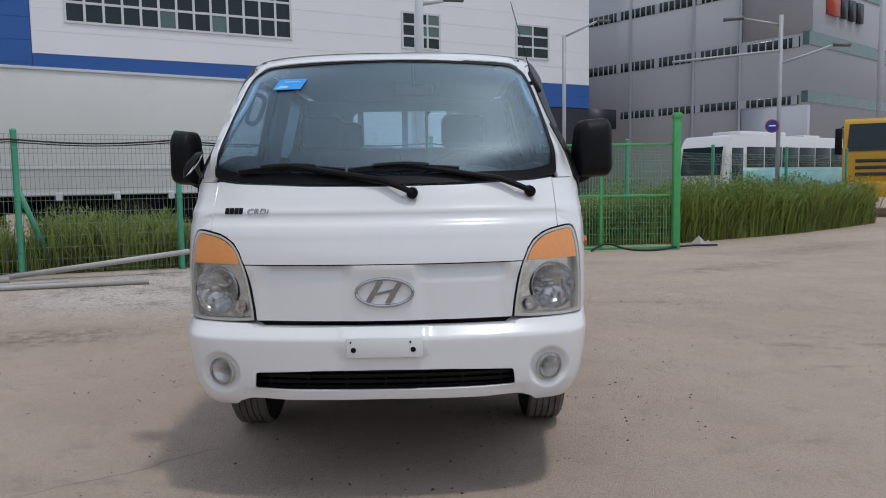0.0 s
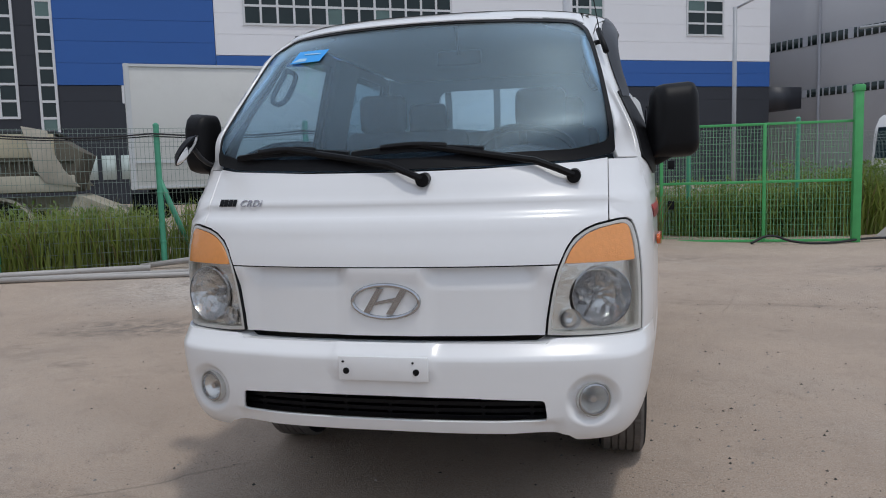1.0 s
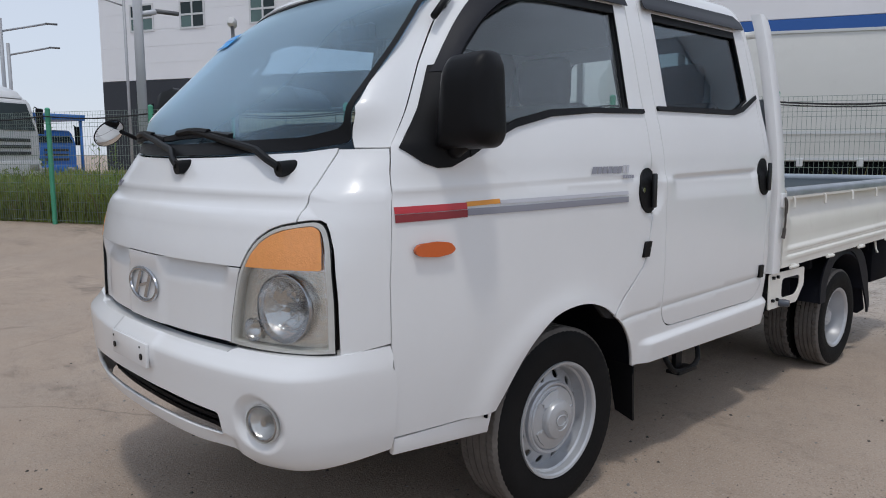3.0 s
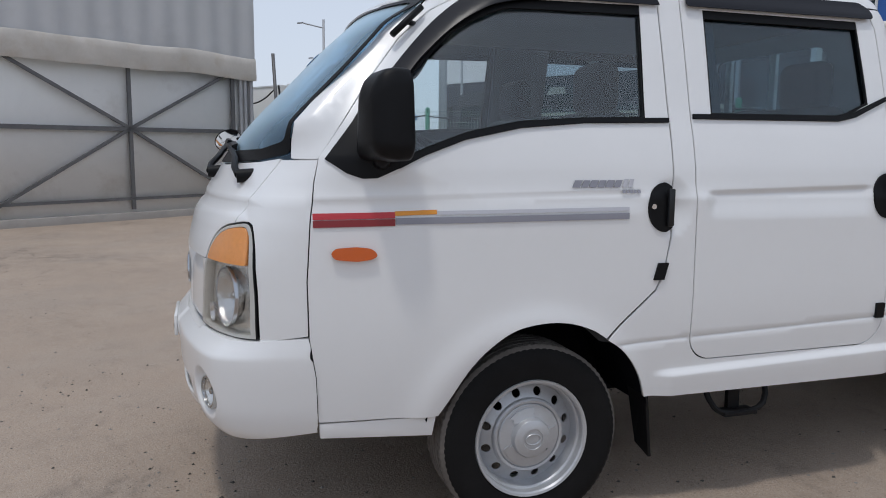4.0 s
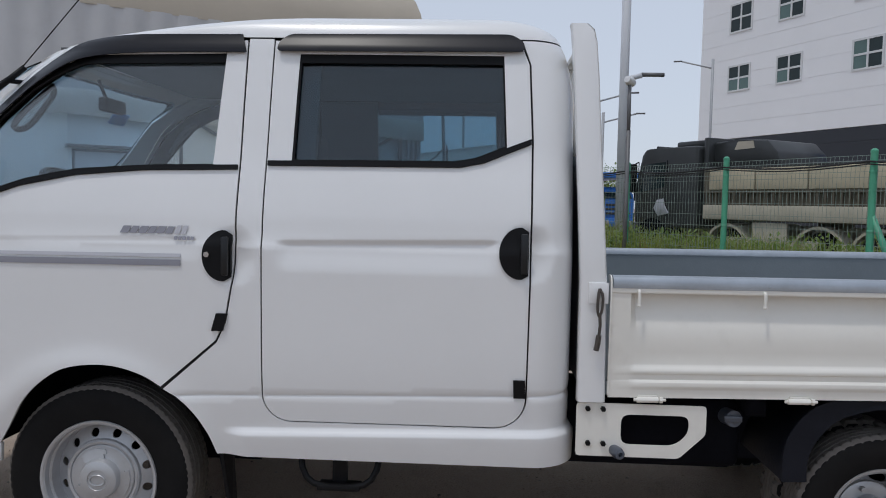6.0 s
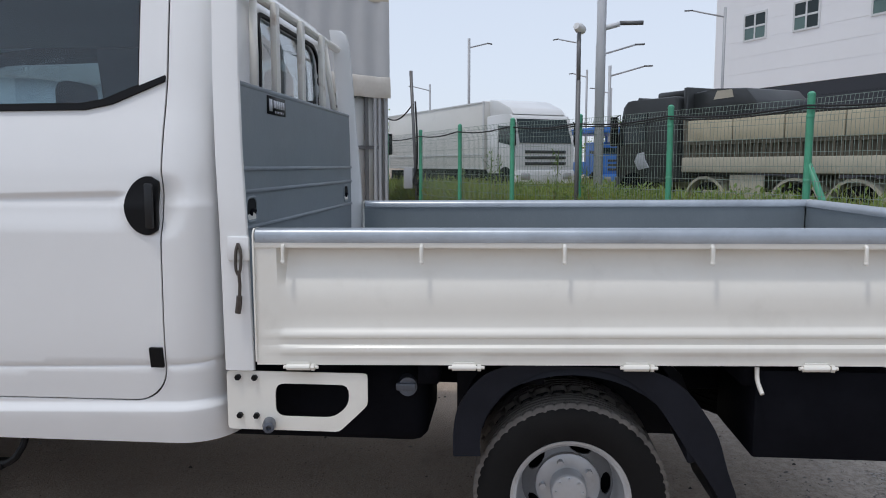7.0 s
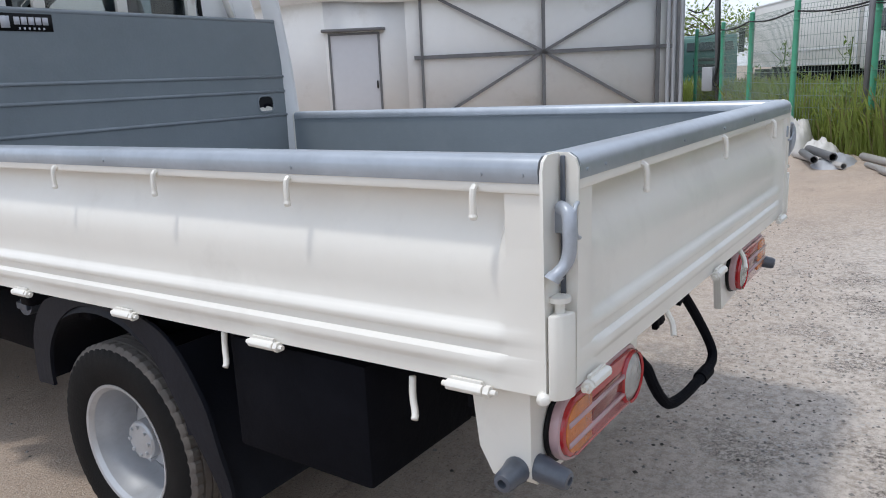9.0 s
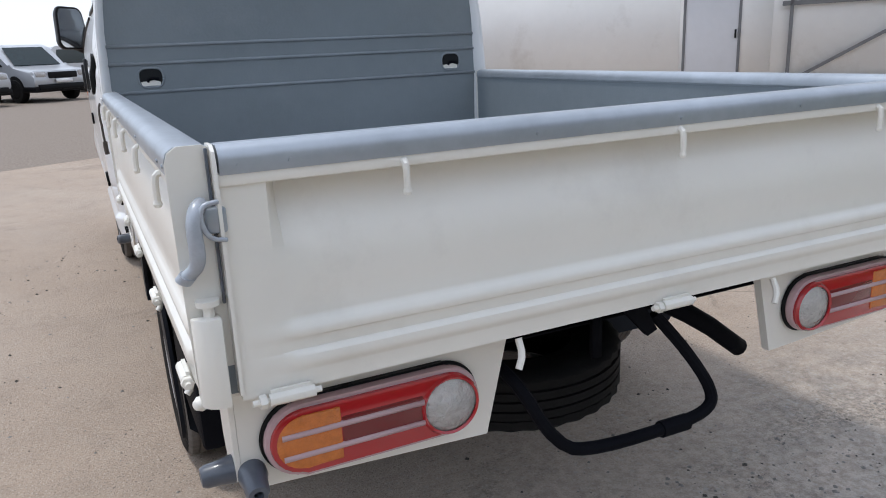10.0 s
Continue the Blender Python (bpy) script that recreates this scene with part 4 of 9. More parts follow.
        box(bm, xx, xx + 0.014, hy - 0.036, hy - 0.012, hz - 0.064, hz + 0.064, 0.005)
        if sd < 0:
            bmesh.ops.scale(bm, vec=(-1, 1, 1), verts=bm.verts[:])
        part("handle_bar", fix(bm), GLOSSBLACK, hd)
        if dr is door:
            bm = bmesh.new()
            cyl(bm, (sd * (xx - 0.001), hy - 0.087, hz + 0.004), (sd * (xx + 0.004), hy - 0.087, hz + 0.004), 0.009)
            part("key_lock", fix(bm), CHROME, hd)
    for dr, ly, lz, tilt in ((door, 1.632, 0.892, 0.3), (door2, 2.622, 0.700, 0.0)):
        bm = bmesh.new()
        sheet(bm, side_surf, [(ly - 0.020 + tilt * 0.03, lz + 0.03), (ly + 0.018 + tilt * 0.03, lz + 0.03), (ly + 0.020 - tilt * 0.03, lz - 0.028), (ly - 0.018 - tilt * 0.03, lz - 0.028)],
              th=0.012, cell=0.03, off=lambda x, y, z: 0.010, side=sd)
        part("hinge_cover", bm, BLACK, dr)

    # headlamp
    bm = bmesh.new()
    ring_of = lambda a, b, r: [(a + r * math.cos(q), b + r * math.sin(q)) for q in np.linspace(0, 2 * math.pi, 28, endpoint=False)]
    sheet(bm, front_surf, LAMP, [ring_of(0.661, 0.836, 0.084), ring_of(0.568, 0.772, 0.020)], th=0.006, cell=0.02, off=lambda x, y, z: -0.030, side=sd)
    lamp = part("headlamp", bm, DULLCHROME, truck, "clear headlamp unit with amber indicator on top")
    bm = bmesh.new()
    def shrink(k):
        return [((q[0] - 0.655) * k + 0.655, (q[1] - 0.895) * (1 - (1 - k) * 0.8) + 0.895) for q in LAMP]
    sheet(bm, front_surf, LAMP, [shrink(0.987)], th=0.05, cell=0.02, off=lambda x, y, z: -0.001, side=sd)
    part("lamp_gasket", bm, BLACK, lamp)
    bm = bmesh.new()
    sheet(bm, front_surf, shrink(0.987), [shrink(0.92)], th=0.030, cell=0.02, off=lambda x, y, z: -0.001, side=sd)
    part("lamp_side", bm, LAMPSIDE, lamp)
    bm = bmesh.new()
    lens = [(0.511, 0.734), (0.530, 0.86), (0.556, 0.940), (0.768, 0.942), (0.776, 0.86), (0.778, 0.730)]
    sheet(bm, front_surf, rounded(lens, 0.012, 2), th=0.003, cell=0.03, off=lambda x, y, z: 0.0, side=sd)
    part("lens", bm, LENS, lamp, "clear lens")
    bm = bmesh.new()
    sheet(bm, front_surf, rounded([(0.559, 0.946), (0.575, 0.982), (0.596, 1.010), (0.626, 1.033), (0.660, 1.047), (0.700, 1.056), (0.736, 1.060), (0.749, 1.050), (0.761, 1.0), (0.767, 0.946)], 0.006, 2), th=0.02, cell=0.02,
          off=lambda x, y, z: 0.001, side=sd)
    part("indicator", bm, AMBER, lamp, "amber indicator lens with fine ribs")
    bm = bmesh.new()
    cx, cz = 0.656, 0.836
    cy = front_y(cx, cz) + 0.056
    ax = Vector((0.30, -1.0, 0.04))
    axn, u_, v_ = basis(ax)
    rb = random.Random(11)
    prev = None
    for q, h in ((0.092, 0.036), (0.086, 0.024), (0.074, 0.006), (0.059, -0.010), (0.042, -0.022), (0.022, -0.030), (0.004, -0.032)):   # faceted bowl
        ring = []
        for k in range(22):
            t = 2 * math.pi * k / 22
            ring.append(bm.verts.new(Vector((cx, cy, cz)) + axn * (h + rb.uniform(-0.0035, 0.0035) * (q < 0.09)) + (u_ * math.cos(t) + v_ * math.sin(t)) * q))
        if prev:
            for k in range(22):
                bm.faces.new((prev[k], prev[(k + 1) % 22], ring[(k + 1) % 22], ring[k]))
        prev = ring
    if sd < 0:
        bmesh.ops.scale(bm, vec=(-1, 1, 1), verts=bm.verts[:])
    part("reflector_bowl", bm, BOWL, lamp, smooth=0)
    bm = bmesh.new()
    lathe(bm, [(0.095, 0.030), (0.094, 0.040), (0.092, 0.041), (0.091, 0.030)], (cx, cy, cz), ax, 40)
    if sd < 0:
        bmesh.ops.scale(bm, vec=(-1, 1, 1), verts=bm.verts[:])
    part("bowl_rim", fix(bm), DARKCHROME, lamp)
    bm = bmesh.new()
    lathe(bm, [(0.0, 0.022), (0.010, 0.020), (0.014, 0.012), (0.014, -0.02), (0.010, -0.03)], (cx, cy, cz), ax, 20)
    if sd < 0:
        bmesh.ops.scale(bm, vec=(-1, 1, 1), verts=bm.verts[:])
    part("bulb_shield", fix(bm), DARKCHROME, lamp)
    bm = bmesh.new()
    cx, cz = 0.568, 0.772
    cy = front_y(cx, cz) + 0.035
    lathe(bm, [(0.033, 0.022), (0.031, 0.014), (0.020, -0.004), (0.0, -0.012)], (cx, cy, cz), Vector((0.22, -1, 0)), 24)
    if sd < 0:
        bmesh.ops.scale(bm, vec=(-1, 1, 1), verts=bm.verts[:])
    part("parking_bowl", bm, BOWL, lamp)

    # door mirror: black housing on a short arm
    arm = bmesh.new()
    tube(arm, [(sd * 0.80, 0.665, 1.262), (sd * 0.86, 0.66, 1.265), (sd * 0.905, 0.655, 1.29)], 0.028, 10)
    mir = part("door_mirror", arm, BLACK, truck, "large black door mirror on a short arm")
    bm = bmesh.new()
    outline = rounded([(0.818, 1.258), (0.988, 1.266), (1.008, 1.30), (1.002, 1.49), (0.984, 1.529), (0.868, 1.519), (0.846, 1.490)], 0.018, 5)
    if sd < 0:   # the far one is set in and looks narrower
        outline = [(0.842 + (x - 0.818) * 0.68, 1.250 + (z - 1.258) * 0.92) for x, z in outline]
    ringset = []
    turn_c, turn_s = math.cos(radians(15)), math.sin(radians(15))

    def swept(x, dy, z):
        """The housing's outer end is swept back."""
        return (sd * (0.912 + (x - 0.912) * turn_c - dy * turn_s), 0.655 + (x - 0.912) * turn_s + dy * turn_c - 0.02 * (z - 1.39), z)
    for dy, sc, up in ((0.052, 0.95, 0.0), (0.048, 0.985, 0.0), (0.038, 1.0, 0.0), (0.006, 1.0, 0.0), (-0.022, 0.96, 0.0), (-0.044, 0.86, -0.006), (-0.058, 0.70, -0.012), (-0.064, 0.5, -0.016)):
        ringset.append([bm.verts.new(swept(0.912 + (x - 0.912) * sc, dy, 1.39 + up + (z - 1.39) * sc)) for x, z in outline])
    for a, b in zip(ringset, ringset[1:]):
        for k in range(len(a)):
            bm.faces.new((a[k], a[(k + 1) % len(a)], b[(k + 1) % len(a)], b[k]))
    bm.faces.new(ringset[-1])
    bm.faces.new(ringset[0])
    part("mirror_housing", fix(bm), BLACK, mir, smooth=50)
    bm = bmesh.new()
    prism(bm, [swept(0.912 + (x - 0.912) * 0.88, 0.0535, 1.39 + (z - 1.39) * 0.90) for x, z in outline], (-sd * turn_s * 0.002, turn_c * 0.002, 0))
    part("mirror_glass", fix(bm), MIRROR, mir)

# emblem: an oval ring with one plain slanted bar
bm = bmesh.new()
ey, ez = front_y(0, 0.835) + 0.010, 0.836
pts = [(0.108 * math.cos(a) + 0.005, 0.052 * math.sin(a)) for a in np.linspace(0, 2 * math.pi, 48, endpoint=False)]
loop = [Vector((x, ey - 0.004, ez + z)) for x, z in pts]
tube(bm, loop + loop[:2], 0.0065, 8)
for q0 in (-0.056, 0.022):
    prism(bm, [(q0 - 0.016, ey - 0.006, ez - 0.040), (q0 + 0.006, ey - 0.006, ez - 0.041), (q0 + 0.056, ey - 0.006, ez + 0.040), (q0 + 0.034, ey - 0.006, ez + 0.041)], (0, 0.006, 0))
prism(bm, [(-0.030, ey - 0.005, ez - 0.012), (0.036, ey - 0.005, ez + 0.002), (0.040, ey - 0.005, ez + 0.013), (-0.024, ey - 0.005, ez - 0.001)], (0, 0.005, 0))
part("emblem", fix(bm), DARKCHROME, truck, "chrome oval emblem")
text_bars("badge_block", truck, BLACK, front_surf, 0.004, -0.632, 1.136, (0.018, 0.018, 0.018, 0.016), 0.022, gap=0.002, slant=0)
fc = bpy.data.curves.new("crdi_badge", "FONT")   # engine badge in raised chrome letters
fc.body, fc.size, fc.extrude, fc.shear = "CRDi", 0.036, 0.0015, 0.15
fo = bpy.data.objects.new("crdi_badge", fc)
bpy.context.scene.collection.objects.link(fo)
bpy.context.view_layer.update()
fm = bpy.data.meshes.new_from_object(fo)
bpy.data.objects.remove(fo)
bm = bmesh.new()
bm.from_mesh(fm)
for q in bm.verts:
    xb, zb = -0.540 + q.co.x * 1.10, 1.136 + q.co.y * 0.88
    q.co = (xb, front_y(xb, zb) - 0.004 - q.co.z, zb)
part("badge_letters", fix(bm), GREYDECAL, truck, "raised CRDi lettering")

# bumper with fog lamps, air slot and the empty plate holder
SLOT = rounded([(-bump_s(0.507), 0.466), (bump_s(0.507), 0.466), (bump_s(0.492), 0.534), (0.25, 0.544), (0.0, 0.546), (-0.25, 0.544), (-bump_s(0.492), 0.534)], 0.012, 3)
FS = bump_s(0.648)
FOG = [[(k * FS + 0.053 * math.cos(a), 0.527 + 0.049 * math.sin(a)) for a in np.linspace(0, 2 * math.pi, 28, endpoint=False)] for k in (1, -1)]


def seam_s(z):
    """Where the bumper meets the door, along its outline."""
    return float(np.interp(float(np.interp(z, (0.45, 0.60, 0.722), (0.470, 0.462, 0.442))) - 0.0035 - bump_n(z), BPF, _arc))


SEND = seam_s(0.412)


def bump_relief(x, y, z):
    o = 0.0
    for k in (1, -1):
        d = math.hypot(x - k * 0.640, z - 0.527)
        o -= 0.024 * (1 - smooth(0.055, 0.088, d))
    o += 0.007 * smooth(0.60, 0.622, z) * (1 - smooth(0.150, 0.185, abs(x))) * (1 - smooth(0.70, 0.715, z))
    o -= 0.010 * (1 - smooth(0.455, 0.475, z)) * smooth(0.36, 0.52, abs(x)) * (1 - smooth(0.52, 0.56, abs(x)))
    return o


bm = bmesh.new()
low = [(s, float(np.interp(abs(s), (0, 0.45, 0.58, 0.62, 0.80, SEND), (0.428, 0.424, 0.418, 0.392, 0.388, 0.412)))) for s in np.linspace(-SEND, SEND, 61)]
ends = [(seam_s(z), z) for z in (0.44, 0.47, 0.51, 0.55, 0.60, 0.65, 0.69, 0.72, 0.727)]


def bump_top(q):
    """Height of the bumper's top edge along its outline."""
    return 0.704 + 0.013 * smooth(bump_s(0.490), bump_s(0.512), abs(q)) + 0.010 * smooth(bump_s(0.76), seam_s(0.727), abs(q))


tops = [(q, bump_top(q)) for q in np.linspace(seam_s(0.727), -seam_s(0.727), 141)[1:-1]]
rows = []
for k in (1, -1):   # rows of points that carry the dish round each fog lamp
    for r in (0.058, 0.064, 0.070, 0.076, 0.082, 0.088, 0.094):
        pts = [(k * bump_s(0.640) + r * 1.06 * math.cos(a), 0.527 + r * math.sin(a)) for a in np.linspace(0, 2 * math.pi, 41)]
        rows += [ab for ab in zip(pts, pts[1:]) if math.hypot(abs(ab[0][0]) - FS, ab[0][1] - 0.527) > 0.058]
for z in (0.640, 0.655, 0.662, 0.668, 0.674, 0.682, 0.692):   # and the crease along the top
    rows.append(((-SEND, z), (SEND, z)))
sheet(bm, bump_surf, low + ends + tops + [(-q, z) for q, z in reversed(ends)], [SLOT] + FOG, th=0.012, cell=0.020, off=bump_relief, lines=rows)
bumper = part("bumper", bm, PAINT, truck, "white plastic front bumper with a black air slot")
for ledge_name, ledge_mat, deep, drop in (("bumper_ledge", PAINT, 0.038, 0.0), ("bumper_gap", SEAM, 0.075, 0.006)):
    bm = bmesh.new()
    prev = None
    for k in np.linspace(-seam_s(0.727), seam_s(0.727), 140):   # ledge on top of the bumper, and a dark strip for the shade behind it
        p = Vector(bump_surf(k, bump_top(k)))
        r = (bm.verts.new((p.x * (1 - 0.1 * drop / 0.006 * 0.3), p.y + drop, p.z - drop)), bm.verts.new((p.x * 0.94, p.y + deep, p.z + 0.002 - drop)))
        if prev:
            bm.faces.new((prev[0], r[0], r[1], prev[1]))
        prev = r
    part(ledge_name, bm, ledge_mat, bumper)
bm = bmesh.new()
for zz in (0.460, 0.482, 0.505, 0.527):
    for a, b in zip(np.linspace(-0.56, 0.56, 17), np.linspace(-0.56, 0.56, 17)[1:]):
        ya, yb = bump_y(a, zz) + 0.05, bump_y(b, zz) + 0.05
        prism(bm, [(a, ya, zz), (b, yb, zz), (b, yb, zz + 0.012), (a, ya, zz + 0.012)], (0, 0.03, 0))
for xx in np.linspace(-0.45, 0.45, 7):
    yy = bump_y(xx, 0.51) + 0.062
    box(bm, xx - 0.006, xx + 0.006, yy, yy + 0.02, 0.46, 0.56)
box(bm, -0.62, 0.62, 0.20, 0.205, 0.40, 0.60)
part("air_slot_slats", fix(bm), BLACK, bumper)
for k in (1, -1):
    fy = bump_y(0.648, 0.527)
    ax = Vector((k * 0.40, -1, 0))
    bm = bmesh.new()
    lathe(bm, [(0.0555, -0.030), (0.0545, -0.014), (0.052, -0.012), (0.050, -0.022), (0.050, -0.05)], (k * 0.648, fy, 0.527), ax, 32)
    fog = part("fog_lamp", fix(bm), LAMPSIDE, bumper, "round clear fog lamp in a white recess")
    bm = bmesh.new()
    lathe(bm, [(0.0505, -0.022), (0.0495, -0.014), (0.045, -0.013), (0.043, -0.020)], (k * 0.648, fy, 0.527), ax, 32)
    part("rim", fix(bm), DARKCHROME, fog)
    bm = bmesh.new()
    lathe(bm, [(0.049, -0.018), (0.035, -0.012), (0.0, -0.008)], (k * 0.648, fy, 0.527), ax, 32)
    part("lens", fix(bm), LENS, fog)
    bm = bmesh.new()
    lathe(bm, [(0.050, -0.020), (0.036, -0.045), (0.012, -0.060), (0.0, -0.040)], (k * 0.648, fy, 0.527), ax, 32)
    part("reflector_bowl", fix(bm), DULLCHROME, fog)
    bm = bmesh.new()
    lathe(bm, [(0.0, -0.020), (0.010, -0.022), (0.013, -0.030), (0.012, -0.058)], (k * 0.648, fy, 0.527), ax, 16)
    part("bulb_shield", fix(bm), DARKCHROME, fog)
bm = bmesh.new()
box(bm, -0.138, 0.149, 0.026, 0.038, 0.597, 0.674, 0.004)
holder = part("plate_holder", bm, PAINT, truck, "bare white plate holder with two bolts, no plate")
for xx in (-0.112, 0.112):
    bm = bmesh.new()
    cyl(bm, (xx, 0.023, 0.628), (xx, 0.035, 0.628), 0.010, 12)
    part("bolt", fix(bm), BLACK, holder)
    bm = bmesh.new()
    cyl(bm, (xx - 0.01, 0.0245, 0.657), (xx - 0.01, 0.035, 0.657), 0.004, 8)
    part("bolt_hole", fix(bm), BLACK, holder)

# wipers: pivots right of centre, blades lying towards the truck's right
for px, arm_end in ((0.115, -0.37), (0.583, 0.08)):
    pz = 1.213
    py = front_y(px, pz)
    bm = bmesh.new()
    cyl(bm, (px, py + 0.02, pz), (px, py - 0.035, pz - 0.004), 0.022, 14)
    az = 1.324
    tube(bm, [(px, py - 0.03, pz), (px - 0.05, front_y(px - 0.05, 1.235) - 0.035, 1.235), (px - 0.12, front_y(px - 0.12, 1.27) - 0.03, 1.262),
              (arm_end, front_y(arm_end, az) - 0.030, az)], 0.0115, 8)
    wip = part("wiper", fix(bm), BLACK, truck, "black windscreen wiper at rest")
    bm = bmesh.new()
    b0, b1 = arm_end - 0.22, min(arm_end + 0.22, px - 0.08)
    prev = None
    for k in range(13):
        a = b0 + (b1 - b0) * k / 12
        za = 1.302 + 0.010 * math.sin(math.pi * k / 12)
        ring = [bm.verts.new(q) for q in ((a, front_y(a, za) - 0.004, za - 0.011), (a, front_y(a, za) - 0.022, za - 0.010), (a, front_y(a, za + 0.01) - 0.026, za + 0.006 + 0.006 * math.sin(math.pi * k / 12)),
                                          (a, front_y(a, za + 0.01) - 0.006, za + 0.012))]
        if prev:
            for j in range(4):
                bm.faces.new((prev[j], prev[(j + 1) % 4], ring[(j + 1) % 4], ring[j]))
        else:
            bm.faces.new(ring)
        prev = ring
    bm.faces.new(prev)
    part("wiper_blade", fix(bm), BLACK, wip)
    bm = bmesh.new()
    tube(bm, [(arm_end + 0.10, front_y(arm_end + 0.1, 1.318) - 0.025, 1.318), (arm_end + 0.03, front_y(arm_end, az) - 0.03, az), (arm_end - 0.03, front_y(arm_end, az) - 0.03, az), (arm_end - 0.12, front_y(arm_end - 0.12, 1.318) - 0.025, 1.318)], 0.011, 6)
    part("blade_bridge", fix(bm), BLACK, wip)

# round look-down mirror on a thin arm at the truck's right front corner
bm = bmesh.new()
tube(bm, [(-0.80, 0.57, 1.275), (-0.785, 0.42, 1.30), (-0.750, 0.285, 1.355)], 0.009, 8, smooth_steps=1)
aux = part("lookdown_mirror", bm, BLACK, truck, "small round look-down mirror on a thin black arm")
bm = bmesh.new()
aux_axis = Vector((0.76, 0.25, -0.60)).normalized()
lathe(bm, [(0.0, -0.025), (0.045, -0.018), (0.066, 0.0), (0.063, 0.004)], (-0.755, 0.265, 1.335), aux_axis, 28)
part("mirror_back", fix(bm), BLACK, aux)
bm = bmesh.new()
lathe(bm, [(0.063, 0.002), (0.04, 0.010), (0.0, 0.014)], (-0.755, 0.265, 1.335), aux_axis, 28)
part("mirror_glass", fix(bm), MIRROR, aux)

# aerial on the left front pillar
bm = bmesh.new()
p = [Vector((0.684, 0.738, 1.655)), Vector((0.670, 0.790, 1.704)), Vector((0.656, 0.842, 1.752))]
tube(bm, [q + Vector((0.002, -0.004, 0.004)) for q in p], 0.011, 8)
tube(bm, [p[1], Vector(side_surf(0.82, 1.704)) - Vector((0.01, 0, 0))], 0.009, 6)
aer = part("aerial", bm, BLACK, truck, "black aerial base on the windscreen pillar")
bm = bmesh.new()
tube(bm, [p[2] + Vector((0.004, -0.008, 0.008)), (0.60, 1.13, 2.15)], 0.0022, 5)
part("rod", bm, BLACK, aer)

# cab back wall with its window
bm = bmesh.new()
rw = rounded([(-0.40, 1.44), (0.40, 1.44), (0.385, 1.77), (-0.385, 1.77)], 0.07, 5)
sheet(bm, lambda x, z: (x, tail(z) - 0.002, z), [(-0.74, 0.46), (0.74, 0.46), (0.745, 1.20), (0.68, 1.45), (0.58, 1.852), (-0.58, 1.852), (-0.68, 1.45), (-0.745, 1.20)], [rw], th=0.03, cell=0.08)
back = part("back_wall", bm, PAINT, truck)
bm = bmesh.new()
sheet(bm, lambda x, z: (x, tail(z) - 0.012, z), rw, th=0.004, cell=0.1)
part("rear_window", bm, FRONTGLASS, back, "clear rear window")
bm = bmesh.new()
sheet(bm, lambda x, z: (x, tail(z) + 0.004, z), [((a - 0) * 1.045, (b - 1.605) * 1.07 + 1.605) for a, b in rw], [rw], th=0.012, cell=0.05)
part("window_rubber", bm, BLACK, back)

# cabin: floor, dashboard, wheel, seats
bm = bmesh.new()
box(bm, -0.80, 0.80, 1.62, 2.76, 0.60, 0.66)
box(bm, -0.80, 0.80, 0.48, 1.64, 0.775, 0.81)
box(bm, -0.72, 0.72, 0.44, 0.50, 0.62, 1.20)
part("cabin_floor", bm, DASH, truck)
bm = bmesh.new()
prof = [(0.36, 1.245), (0.50, 1.275), (0.72, 1.285), (0.86, 1.26), (0.90, 1.18), (0.84, 0.98), (0.60, 0.80), (0.50, 0.80)]
prev = None
for x in np.linspace(-0.76, 0.76, 25):
    k = 1 - (abs(x) / 0.80) ** 4
    lift = 0.045 * math.exp(-((x - 0.37) / 0.16) ** 2)
    ring = [bm.verts.new((x, max(y, front_y(x, max(z, 1.1)) + 0.05) + 0.0, z + (lift if y > 0.6 and z > 1.1 else 0))) for y, z in prof]
    if prev:
        for j in range(len(ring)):
            bm.faces.new((prev[j], prev[(j + 1) % len(ring)], ring[(j + 1) % len(ring)], ring[j]))
    prev = ring
part("dashboard", fix(bm), DASH, truck, "dark grey dashboard")
bm = bmesh.new()
c, ax = Vector((0.37, 0.93, 1.295)), Vector((0, 0.62, 1.0)).normalized()
_, u, v = basis(ax)
ring = [c + (u * math.cos(a) + v * math.sin(a)) * 0.195 for a in np.linspace(0, 2 * math.pi, 33)]
tube(bm, ring + ring[1:2], 0.016, 8)
tube(bm, [c + u * 0.19, c - ax * 0.04, c - u * 0.19], 0.016, 8)
tube(bm, [c - ax * 0.04, c - v * 0.19], 0.016, 8)
lathe(bm, [(0.0, 0.0), (0.06, -0.01), (0.065, -0.05), (0.0, -0.06)], c, ax, 20)
cyl(bm, c - ax * 0.05, c - ax * 0.30, 0.03)
part("steering_wheel", fix(bm), BLACK, truck, "black three-spoke steering wheel")


def seat_parts(x0, x1, y, base_z, back_top, heads, nm):
    q = bmesh.new()
    box(q, x0, x1, y, y + 0.50, base_z - 0.16, base_z, 0.05, 3)
    st = part(nm, q, SEAT, truck, "grey cloth seat")
    q = bmesh.new()
    box(q, x0 + 0.01, x1 - 0.01, y + 0.44, y + 0.56, base_z - 0.05, back_top, 0.05, 3)
    for vtx in q.verts:
        vtx.co.y += 0.22 * (vtx.co.z - base_z)
    part("backrest", q, SEAT, st)
    for hx in heads:
        q = bmesh.new()
        yy = y + 0.50 + 0.22 * (back_top + 0.1 - base_z)
        box(q, hx - 0.125, hx + 0.125, yy - 0.05, yy + 0.05, back_top - 0.01, back_top + 0.19, 0.045, 3)
        hr = part("headrest", q, SEAT, st)
        for dx in (-0.05, 0.05):
            q = bmesh.new()
            cyl(q, (hx + dx, yy, back_top - 0.03), (hx + dx, yy, back_top + 0.06), 0.007, 8)
            part("headrest_post", fix(q), BLACK, hr)


